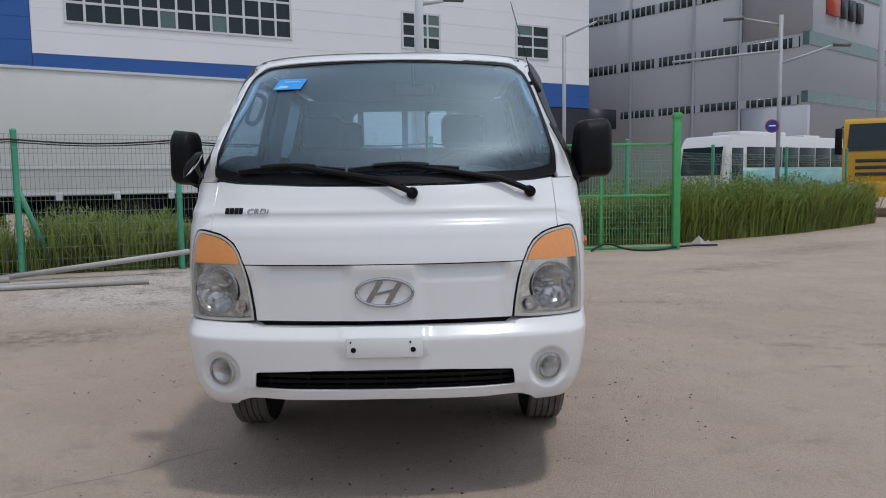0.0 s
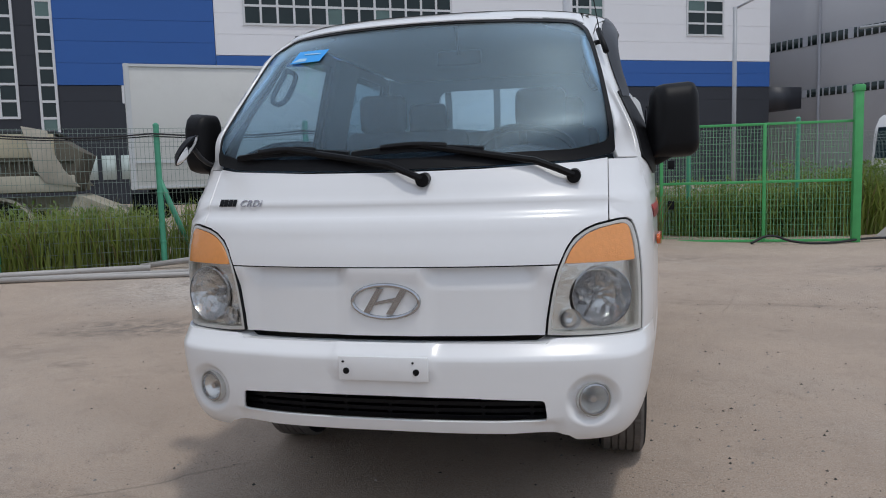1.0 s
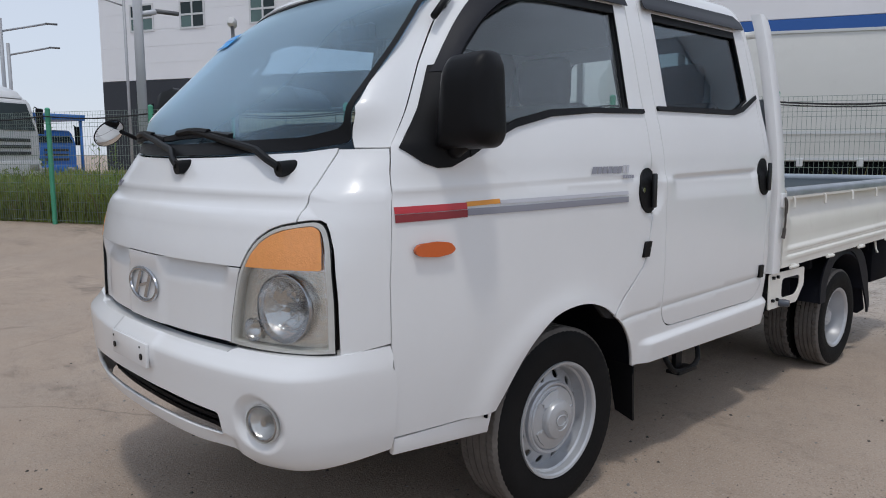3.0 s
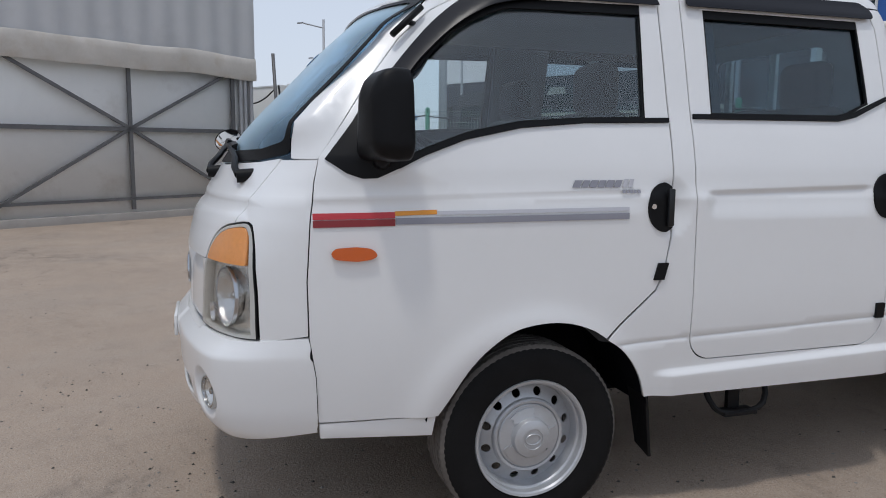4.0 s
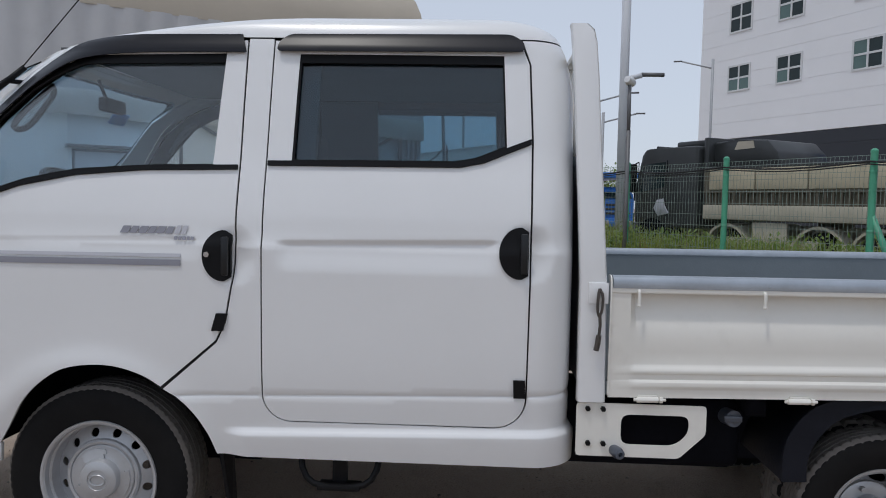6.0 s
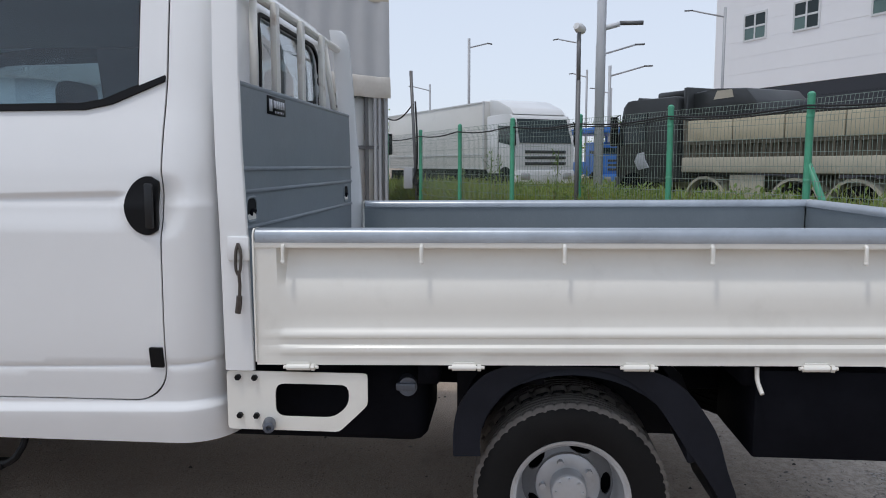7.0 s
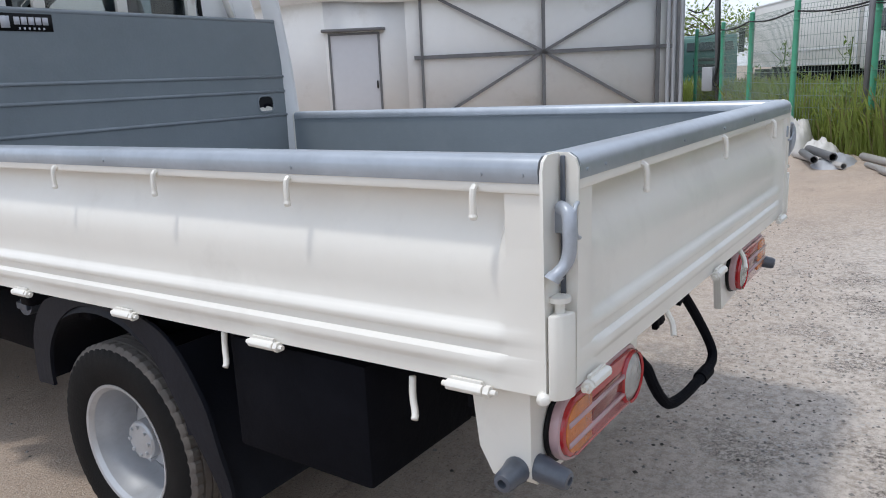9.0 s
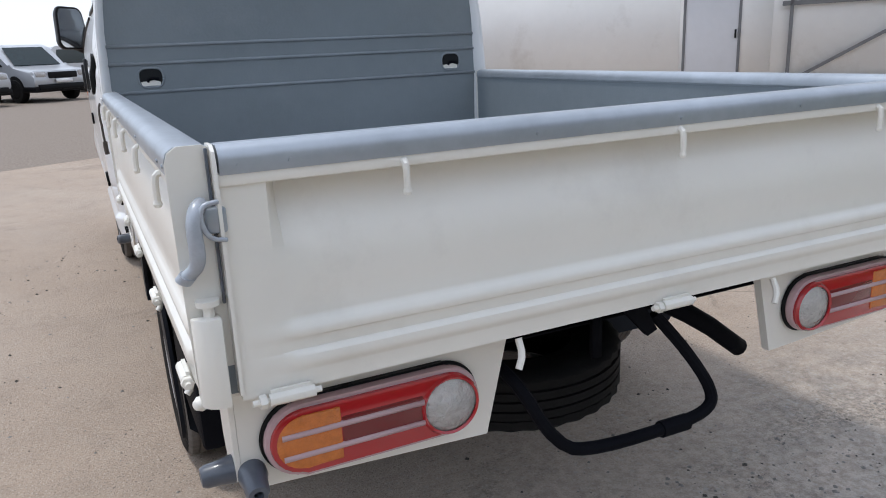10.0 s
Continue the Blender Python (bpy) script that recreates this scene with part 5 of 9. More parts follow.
seat_parts(0.14, 0.62, 1.02, 1.02, 1.45, (0.37,), "driver_seat")
seat_parts(-0.64, 0.02, 1.02, 1.02, 1.45, (-0.44,), "passenger_seat")
seat_parts(-0.66, 0.66, 1.98, 1.00, 1.49, (-0.43, 0.43), "rear_seat")
for sd in (1, -1):
    bm = bmesh.new()
    loop = [(0.660, 0.94, 1.690), (0.612, 0.92, 1.672), (0.600, 0.885, 1.635), (0.622, 0.835, 1.552), (0.650, 0.805, 1.530), (0.676, 0.795, 1.552)]
    tube(bm, [(sd * x_, y_, z_) for x_, y_, z_ in loop + loop[:1]], 0.011, 8, smooth_steps=2)
    part("grab_handle", bm, TRIM, truck, "grey loop handle on the pillar")
    bm = bmesh.new()   # lining of the middle pillar
    sheet(bm, side_surf, [(1.62, 1.39), (1.92, 1.39), (1.92, 1.84), (1.62, 1.84)], th=0.03, cell=0.1, off=lambda x, y, z: -0.035, side=sd)
    part("pillar_lining", bm, TRIM, truck)
    bm = bmesh.new()   # inner lining of the doors
    sheet(bm, side_surf, [(0.62, 0.80), (0.60, 1.17), (0.80, 1.25), (0.95, 1.31), (1.15, 1.355), (1.40, 1.375), (2.45, 1.39), (2.70, 1.42), (2.70, 0.66), (1.68, 0.66), (1.66, 0.80)], th=0.02, cell=0.15, off=lambda x, y, z: -0.075, side=sd)
    part("door_lining", bm, TRIM, truck)
bm = bmesh.new()
box(bm, 0.02, 0.20, 0.86, 0.90, 1.66, 1.72, 0.012)
cyl(bm, (0.11, 0.86, 1.70), (0.11, 0.82, 1.80), 0.008, 8)
part("interior_mirror", fix(bm), BLACK, truck)


# ------------------------------------------------ wheels
def tyre(bm, c, ax, r, rr, w, lugs, seg=96, cut=0.006):
    """Tyre about axis ax through c (outer face towards ax): side walls, grooved tread with notched shoulders."""
    a, u, v = basis(ax)
    hw = w / 2
    prof = [(rr - 0.004, -hw * 0.80), (rr + 0.010, -hw * 0.92), (r * 0.5 + rr * 0.5, -hw * 1.0), (r - 0.030, -hw * 0.97), (r - 0.012, -hw * 0.88), (r - 0.002, -hw * 0.78)]
    tread = []
    for k in range(5):
        t0 = -hw * 0.78 + 1.56 * hw * k / 5
        t1 = -hw * 0.78 + 1.56 * hw * (k + 1) / 5
        tread += [(r, t0 + 0.003), (r, t1 - 0.003)] + ([(r - 0.008, t1 - 0.002), (r - 0.008, t1 + 0.002)] if k < 4 else [])
    prof += tread + [(q, -h) for q, h in reversed(prof)]
    first_t, last_t = 5, 6 + len(tread)
    rings = []
    for i, (q, h) in enumerate(prof):
        ring = []
        for k in range(seg):
            notch = 0.0
            if lugs and (i in (4, 5, 6, 7) or i in (last_t - 2, last_t - 1, last_t, last_t + 1)) and k % (seg // lugs) == 0:
                notch = cut
            th = 2 * math.pi * k / seg
            ring.append(bm.verts.new(Vector(c) + a * h + (u * math.cos(th) + v * math.sin(th)) * (q - notch)))
        rings.append(ring)
    for i, (p, q) in enumerate(zip(rings, rings[1:])):
        mi = 1 if first_t - 1 <= i <= last_t else 0
        for k in range(seg):
            bm.faces.new((p[k], p[(k + 1) % seg], q[(k + 1) % seg], q[k])).material_index = mi


def holes_disc(bm, c, ax, r0, r1, h0, h1, n, hr, hz, seg_per=8, th=0.006, slot=1.0):
    """A conical wheel disc from r0 to r1 with n round or long holes at radius hr."""
    a, u, v = basis(ax)
    outer = [(r1 * math.cos(t), r1 * math.sin(t)) for t in np.linspace(0, 2 * math.pi, n * seg_per, endpoint=False)]
    inner = [(r0 * math.cos(t), r0 * math.sin(t)) for t in np.linspace(0, 2 * math.pi, n * seg_per, endpoint=False)]
    hl = [inner]
    for k in range(n):
        t = 2 * math.pi * (k + 0.5) / n
        e, g = Vector((math.cos(t), math.sin(t))), Vector((-math.sin(t), math.cos(t)))
        hl.append([tuple(e * hr + e * hz * math.cos(q) + g * hz * slot * math.sin(q)) for q in np.linspace(0, 2 * math.pi, 12, endpoint=False)])
    verts, edges = [], []
    for lp in [outer] + hl:
        k = len(verts)
        verts += lp
        edges += [(k + i, k + (i + 1) % len(lp)) for i in range(len(lp))]
    res = geometry.delaunay_2d_cdt([Vector(q) for q in verts], edges, [], 0, 1e-7)
    fr = {}

    def vert(i, back):
        if (i, back) not in fr:
            q = res[0][i]
            d = q.length
            h = h0 + (h1 - h0) * (d - r0) / (r1 - r0) - (th if back else 0)
            fr[i, back] = bm.verts.new(Vector(c) + u * q.x + v * q.y + a * h)
        return fr[i, back]
    cnt = set()
    for t in res[2]:
        m = (res[0][t[0]] + res[0][t[1]] + res[0][t[2]]) / 3
        if m.length < r0 * 0.995 or any(inside(h, m) for h in hl[1:]):
            continue
        bm.faces.new([vert(i, False) for i in t])
        bm.faces.new([vert(i, True) for i in reversed(t)])
        for i in range(3):
            cnt.add((t[i], t[(i + 1) % 3]))
    for (i, j) in cnt:
        if (j, i) not in cnt:
            bm.faces.new((vert(j, False), vert(i, False), vert(i, True), vert(j, True)))


for sd in (1, -1):
    c, ax = Vector((sd * 0.742, 1.190, 0.325)), Vector((sd, 0, 0))
    bm = bmesh.new()
    holes_disc(bm, c, ax, 0.118, 0.178, 0.052, 0.018, 12, 0.152, 0.0150)
    lathe(bm, [(0.178, 0.018), (0.182, 0.030), (0.183, 0.058), (0.187, 0.063), (0.190, 0.064), (0.192, 0.086), (0.197, 0.092), (0.205, 0.094), (0.207, 0.086), (0.196, 0.070), (0.190, 0.0), (0.190, -0.06)], c, ax, 64)
    lathe(bm, [(0.1325, 0.040), (0.130, 0.056), (0.124, 0.062), (0.116, 0.060), (0.112, 0.052), (0.0, 0.052)], c, ax, 60)
    wh = part("front_wheel", fix(bm), STEEL, truck, "silver steel wheel with a round hub cap")
    bm = bmesh.new()
    tyre(bm, c, ax, 0.327, 0.200, 0.195, 80, 240, 0.003)
    part("tyre", fix(bm), (RUBBER, TREAD), wh, "worn black tyre")
    bm = bmesh.new()
    lathe(bm, [(0.113, 0.050), (0.113, 0.058), (0.109, 0.062), (0.104, 0.062), (0.078, 0.066), (0.070, 0.068), (0.069, 0.084), (0.064, 0.092), (0.046, 0.098), (0.036, 0.099), (0.034, 0.096), (0.0, 0.097)], c, ax, 60)
    cap = part("hub_cap", fix(bm), STEEL, wh)
    a, u, v = basis(ax)
    for k in range(6):   # raised plates round the cap, alternately high and low
        bm = bmesh.new()
        t0, h = 2 * math.pi * (k + 0.3) / 6, (0.074, 0.068)[k % 2]
        pl = [(0.071, 0.02), (0.084, 0.10), (0.086, 0.00), (0.101, 0.06), (0.102, 0.36), (0.102, 0.66), (0.101, 0.98), (0.088, 0.94), (0.084, 1.02), (0.071, 0.96), (0.071, 0.5)]
        prism(bm, [c + a * (h - 0.02 * (q - 0.07) / 0.03 * 0.3) + (u * math.cos(t0 + e * math.pi / 3) + v * math.sin(t0 + e * math.pi / 3)) * q for q, e in pl], -a * 0.008)
        part("cap_plate", fix(bm), STEEL, cap)
    bm = bmesh.new()
    lp = [c + a * 0.0985 + u * (0.027 * math.cos(q)) + v * (0.018 * math.sin(q)) for q in np.linspace(0, 2 * math.pi, 25)]
    tube(bm, lp, 0.0025, 5)
    part("cap_emblem", fix(bm), STEEL, cap)
    # wheel housing
    bm = bmesh.new()
    prev = None
    for k in range(25):
        t = math.pi * (0.07 + 0.88 * k / 24)
        y, z = 1.215 - 0.415 * math.cos(t), 0.335 + 0.43 * math.sin(t)
        r = (bm.verts.new((sd * 0.845, y, z)), bm.verts.new((sd * 0.50, y, z)))
        if prev:
            bm.faces.new((prev[0], r[0], r[1], prev[1]))
        prev = r
    box(bm, min(sd * 0.48, sd * 0.50), max(sd * 0.48, sd * 0.50), 0.75, 1.66, 0.30, 0.85)
    part("wheel_housing", bm, UNDER, truck)
    bm = bmesh.new()   # mud flap behind the front wheel
    prism(bm, [(sd * 0.845, 1.610, 0.50), (sd * 0.72, 1.610, 0.50), (sd * 0.755, 1.64, 0.235), (sd * 0.83, 1.65, 0.205)], (0, 0.012, 0))
    part("mud_flap", fix(bm), BLACK, truck)
    bm = bmesh.new()   # lower valance strip behind the bumper
    prism(bm, [(sd * 0.803, 0.472, 0.441), (sd * 0.832, 0.846, 0.441), (sd * 0.822, 0.836, 0.372), (sd * 0.790, 0.476, 0.388)], (-sd * 0.02, 0, 0), bevel=0.004)
    part("lower_strip", fix(bm), PAINT, truck)
    # rear twin wheels
    c = Vector((sd * 0.742, 3.828, 0.284))
    bm = bmesh.new()
    lathe(bm, [(0.140, -0.062), (0.147, -0.048), (0.150, 0.010), (0.153, 0.018), (0.158, 0.055), (0.168, 0.066), (0.176, 0.068), (0.178, 0.060), (0.170, 0.050), (0.165, 0.0), (0.160, -0.06)], c, ax, 64)
    wh = part("rear_wheel", fix(bm), STEEL, truck, "deep-dished steel rear wheel, one of a pair side by side")
    bm = bmesh.new()
    holes_disc(bm, c, ax, 0.050, 0.140, -0.035, -0.062, 5, 0.117, 0.0165, th=0.008, slot=2.2)
    part("wheel_disc", fix(bm), DISHSTEEL, wh, "dished disc with long slots, coloured darker for the shade inside the rim")
    bm = bmesh.new()
    tyre(bm, c, ax, 0.287, 0.172, 0.150, 54, 216, 0.0045)
    part("tyre", fix(bm), (RUBBER, TREAD), wh, "worn block-tread tyre")
    bm = bmesh.new()
    lathe(bm, [(0.100, -0.058), (0.098, -0.036), (0.090, -0.032), (0.055, -0.032), (0.054, 0.014), (0.050, 0.020), (0.030, 0.024), (0.0, 0.024)], c, ax, 36)
    for k in range(5):
        t = 2 * math.pi * k / 5
        e = u * math.cos(t) + v * math.sin(t)
        p = c + e * 0.077
        cyl(bm, p - ax * 0.04, p - ax * 0.012, 0.010, 6)
    for k in range(8):
        t = 2 * math.pi * k / 8
        e = u * math.cos(t) + v * math.sin(t)
        cyl(bm, c + e * 0.040 + ax * 0.016, c + e * 0.040 + ax * 0.028, 0.005, 6)
    part("hub", fix(bm), STEEL, wh)
    bm = bmesh.new()   # dark brake drum behind the slots
    cyl(bm, c - ax * 0.125, c - ax * 0.115, 0.150, 32)
    part("brake_drum", fix(bm), UNDER, wh)
    c2 = Vector((sd * 0.565, 3.828, 0.284))
    bm = bmesh.new()
    lathe(bm, [(0.05, 0.02), (0.13, 0.03), (0.165, 0.06), (0.176, 0.065), (0.170, -0.06), (0.05, -0.05)], c2, ax, 40)
    iw = part("inner_wheel", fix(bm), UNDER, truck)
    bm = bmesh.new()
    tyre(bm, c2, ax, 0.287, 0.172, 0.150, 32, 160, 0.012)
    part("tyre", fix(bm), (RUBBER, TREAD), iw)

# ------------------------------------------------ chassis
for sd in (1, -1):
    bm = bmesh.new()
    box(bm, sd * 0.36 - 0.03, sd * 0.36 + 0.03, 0.45, 4.68, 0.50, 0.62, 0.006)
    part("chassis_rail", bm, UNDER, truck)
bm = bmesh.new()
cyl(bm, (-0.60, 3.828, 0.284), (0.60, 3.828, 0.284), 0.05)
lathe(bm, [(0, -0.13), (0.08, -0.11), (0.13, 0), (0.08, 0.11), (0, 0.13)], (0, 3.828, 0.284), (1, 0, 0), 20)
part("rear_axle", fix(bm), UNDER, truck)
bm = bmesh.new()
cyl(bm, (-0.60, 1.19, 0.325), (0.60, 1.19, 0.325), 0.045)
box(bm, -0.30, 0.30, 0.60, 1.9, 0.26, 0.60, 0.05)
part("engine_block", fix(bm), UNDER, truck)
# added plates that block light through the chassis and darken the ground below
bm = bmesh.new()
box(bm, -0.47, 0.47, 0.30, 1.66, 0.42, 0.44)
box(bm, -0.70, 0.70, 1.66, 2.76, 0.42, 0.44)
part("underbody_pan", bm, UNDER, truck)
bm = bmesh.new()
box(bm, 0.38, 0.72, 2.72, 3.40, 0.40, 0.66, 0.05, 3)
tank = part("fuel_tank", bm, UNDER, truck, "black fuel tank below the bed")
bm = bmesh.new()
cyl(bm, (0.71, 3.335, 0.595), (0.775, 3.345, 0.600), 0.028, 18)
box(bm, 0.770, 0.785, 3.31, 3.37, 0.590, 0.612, 0.004)
part("fuel_cap", fix(bm), GREYRUBBER, tank)
bm = bmesh.new()
tube(bm, [(-0.1, 1.9, 0.36), (-0.12, 3.3, 0.38), (-0.14, 3.6, 0.50), (-0.14, 4.1, 0.48), (-0.16, 4.55, 0.58), (-0.26, 4.76, 0.58), (-0.40, 4.80, 0.50), (-0.545, 4.80, 0.39)], 0.025, 12, smooth_steps=1)
part("exhaust_pipe", bm, UNDER, truck)
bm = bmesh.new()
sp = Vector((0.06, 4.60, 0.43))
tyre(bm, sp, Vector((0, 0, 1)), 0.287, 0.172, 0.15, 32, seg=64)
part("spare_tyre", fix(bm), (RUBBER, RUBBER), truck, "spare tyre hung below the bed")
for sd in (1, -1):
    bm = bmesh.new()   # folding step below the rear door
    tube(bm, [(sd * 0.80, 1.885, 0.46), (sd * 0.835, 1.905, 0.375), (sd * 0.84, 1.955, 0.338), (sd * 0.84, 2.10, 0.338), (sd * 0.835, 2.15, 0.375), (sd * 0.80, 2.165, 0.46)], 0.011, 8, smooth_steps=1)
    box(bm, sd * 0.84 - 0.05, sd * 0.84 + 0.015, 1.955, 2.10, 0.328, 0.345, 0.004)
    box(bm, sd * 0.80 - 0.01, sd * 0.80 + 0.01, 2.00, 2.05, 0.345, 0.47)
    part("side_step", fix(bm), BLACK, truck, "small black tube step below the rear door")
for sd in (1, -1):
    bm = bmesh.new()   # sill underside
    box(bm, min(sd * 0.70, sd * 0.835), max(sd * 0.70, sd * 0.835), 1.62, 2.76, 0.435, 0.50, 0.02)
    part("sill", bm, PAINT, truck)

# ------------------------------------------------ bed, rising a little towards the back
RAKE = 0.0205
lift_share = smooth


def bed_part(name, bm, mat, parent, label="", smooth=30):
    """The floor rises towards the tail; the capping runs nearly level."""
    for q in bm.verts:
        q.co.z += RAKE * (q.co.y - 3.0) * (1 - 0.68 * lift_share(0.78, 1.02, q.co.z))
    return part(name, bm, mat, parent, label, smooth)


LEVER = material("worn_lever_paint", (0.44, 0.475, 0.53), 0.4, metal=0.2, var=0.3, scale=25, stain=0.5, stain_color=(0.30, 0.33, 0.38), stain_scale=18)
BX, BF, BR, HB = 0.850, 2.902, 5.120, 2.842
bm = bmesh.new()
box(bm, -BX + 0.01, BX - 0.01, HB + 0.003, BR - 0.02, 0.686, 0.730)
bed = bed_part("bed_floor", fix(bm), BEDGREY, truck, "grey-painted cargo bed floor")
for yy in np.linspace(3.1, 4.95, 7):
    bm = bmesh.new()
    box(bm, -0.80, 0.80, yy - 0.03, yy + 0.03, 0.610, 0.684)
    bed_part("cross_member", bm, UNDER, bed)
for xx in (-0.36, 0.36):
    bm = bmesh.new()
    box(bm, xx - 0.07, xx + 0.07, 2.90, 4.80, 0.585, 0.684)
    bed_part("bed_beam", bm, UNDER, bed)


def gate_profile():
    """Outward offset and height of the pressed gate panel, from the bottom edge to the lip."""
    return [(0.0, 0.680), (0.0, 0.705), (0.001, 0.709), (0.005, 0.714), (0.0065, 0.722), (0.005, 0.731), (0.000, 0.737), (-0.004, 0.739), (-0.004, 0.752), (-0.003, 0.756), (0.0015, 0.760),
            (0.003, 0.766), (0.0015, 0.772), (-0.004, 0.779), (-0.009, 0.784), (-0.011, 0.79), (-0.009, 0.83), (-0.009, 0.87), (-0.013, 0.905), (-0.022, 0.935), (-0.034, 0.960), (-0.043, 0.980),
            (-0.047, 1.0), (-0.047, 1.015), (-0.046, 1.030)]


def gate(name, a0, a1, place, label, hooks, hinges):
    """A drop gate from a0 to a1 along the bed's edge. place(u, out, z) gives a point."""
    prof = gate_profile()
    bm = bmesh.new()
    cols = []
    us = [a0, a0 + 0.065, a0 + 0.085] + list(np.linspace(a0 + 0.14, a1 - 0.14, 12)) + [a1 - 0.085, a1 - 0.065, a1]
    for i, uu in enumerate(us):
        flat = i < 2 or i > len(us) - 3
        cols.append([bm.verts.new(place(uu, (-0.001 if flat else o), z)) for o, z in prof])
    for p, q in zip(cols, cols[1:]):
        for k in range(len(p) - 1):
            bm.faces.new((p[k], q[k], q[k + 1], p[k + 1]))
    back_col = [[bm.verts.new(place(uu, -0.054, z)) for z in (0.680, 1.042)] for uu in us]
    for p, q in zip(back_col, back_col[1:]):
        bm.faces.new((p[0], p[1], q[1], q[0])).material_index = 1
    for i in range(len(us) - 1):
        bm.faces.new((cols[i][0], back_col[i][0], back_col[i + 1][0], cols[i + 1][0]))
        bm.faces.new((cols[i][-1], cols[i + 1][-1], back_col[i + 1][1], back_col[i][1]))
    for i in (0, -1):
        bm.faces.new(cols[i] + [back_col[i][1], back_col[i][0]])
    g = bed_part(name, fix(bm), (BEDPAINT, BEDGREY), truck, label)
    bm = bmesh.new()   # lip below the cap
    prism(bm, [place(a0, 0.004, 1.022), place(a0, 0.004, 1.040), place(a0, -0.040, 1.040), place(a0, -0.040, 1.022)],
          Vector(place(a1, 0, 1)) - Vector(place(a0, 0, 1)), bevel=0.003)
    bed_part("gate_lip", fix(bm), BEDPAINT, g)
    bm = bmesh.new()   # rounded metal cap
    capp = [(0.006, 1.038), (0.008, 1.058), (0.004, 1.070), (-0.006, 1.077), (-0.042, 1.077), (-0.054, 1.070), (-0.059, 1.058), (-0.059, 1.046), (-0.053, 1.040)]
    prism(bm, [place(a0 + 0.005, o, z) for o, z in capp], Vector(place(a1 - 0.005, 0, 1)) - Vector(place(a0 + 0.005, 0, 1)))
    cp = bed_part("gate_cap", fix(bm), ZINC, g, "dented galvanised capping", 40)
    for uu in (a0 + 0.03, a0 + 0.10, a0 + 0.5, (a0 + a1) / 2, a1 - 0.5, a1 - 0.10, a1 - 0.03):
        bm = bmesh.new()
        p = Vector(place(uu, 0.007, 1.050))
        cyl(bm, p, Vector(place(uu, 0.0095, 1.050)), 0.0030, 8)
        bed_part("rivet", fix(bm), ZINC, cp)
    for uu, dd in ((a0 + 0.002, -0.005), (a1 - 0.002, 0.005)):
        bm = bmesh.new()   # rounded end plate
        outl = [(0.004, 0.690), (0.007, 0.90), (0.008, 1.056), (0.003, 1.070), (-0.009, 1.078), (-0.042, 1.078), (-0.055, 1.070), (-0.060, 1.056), (-0.058, 0.690)]
        prism(bm, [place(uu, o, z) for o, z in outl], Vector(place(uu + dd, 0, 1)) - Vector(place(uu, 0, 1)))
        bed_part("end_plate", fix(bm), BEDPAINT, g)
    for uu in hooks:
        bm = bmesh.new()
        tube(bm, [place(uu, -0.02, 1.030), place(uu, 0.006, 1.032), place(uu, 0.014, 1.025), place(uu, 0.014, 0.985)], 0.0055, 8, smooth_steps=1)
        lathe(bm, [(0.0, 0.0), (0.0055, 0.002), (0.0072, 0.007), (0.0055, 0.013)], place(uu, 0.014, 0.977), (0, 0, 1), 10)
        bed_part("rope_hook", fix(bm), BEDPAINT, g)
    for uu in hinges:
        bm = bmesh.new()
        d = (Vector(place(uu + 1, 0, 0)) - Vector(place(uu, 0, 0))).normalized()
        p = Vector(place(uu, 0.010, 0.676))
        cyl(bm, p - d * 0.040, p + d * 0.028, 0.0095, 12)
        cyl(bm, p + d * 0.032, p + d * 0.042, 0.0105, 6)
        cyl(bm, p - d * 0.050, p + d * 0.052, 0.005, 8)
        prism(bm, [p + d * q + Vector((0, 0, w)) for q, w in ((-0.035, 0.0), (0.025, 0.0), (0.025, 0.014), (-0.035, 0.014))], Vector(place(uu, 0.004, 0)) - Vector(place(uu, 0.010, 0)))
        bed_part("gate_hinge", fix(bm), BEDPAINT, g)
    return g


HK = [3.000 + 0.3970 * k for k in range(6)]
HG = [3.044 + 0.4795 * k for k in range(5)]
gl = gate("side_gate", BF + 0.01, BR - 0.024, lambda u, o, z: (BX + o, u, z), "cream-white drop side with rope hooks", HK, HG)
gate("side_gate", BF + 0.01, BR - 0.024, lambda u, o, z: (-BX - o, u, z), "cream-white drop side with rope hooks", HK, HG)
gt = gate("tail_gate", -BX + 0.052, BX - 0.052, lambda u, o, z: (u, BR + o, z), "cream-white tailgate, shut", (-0.53, 0.0, 0.53), (-0.735, 0.0, 0.735))
# ribs of the inner faces
bm = bmesh.new()
for k in (1, -1):
    for zz in (0.80, 0.90):
        box(bm, min(k * 0.812, k * 0.818), max(k * 0.812, k * 0.818), BF + 0.05, BR - 0.1, zz, zz + 0.012)
bed_part("inner_ribs", bm, BEDGREY, bed)

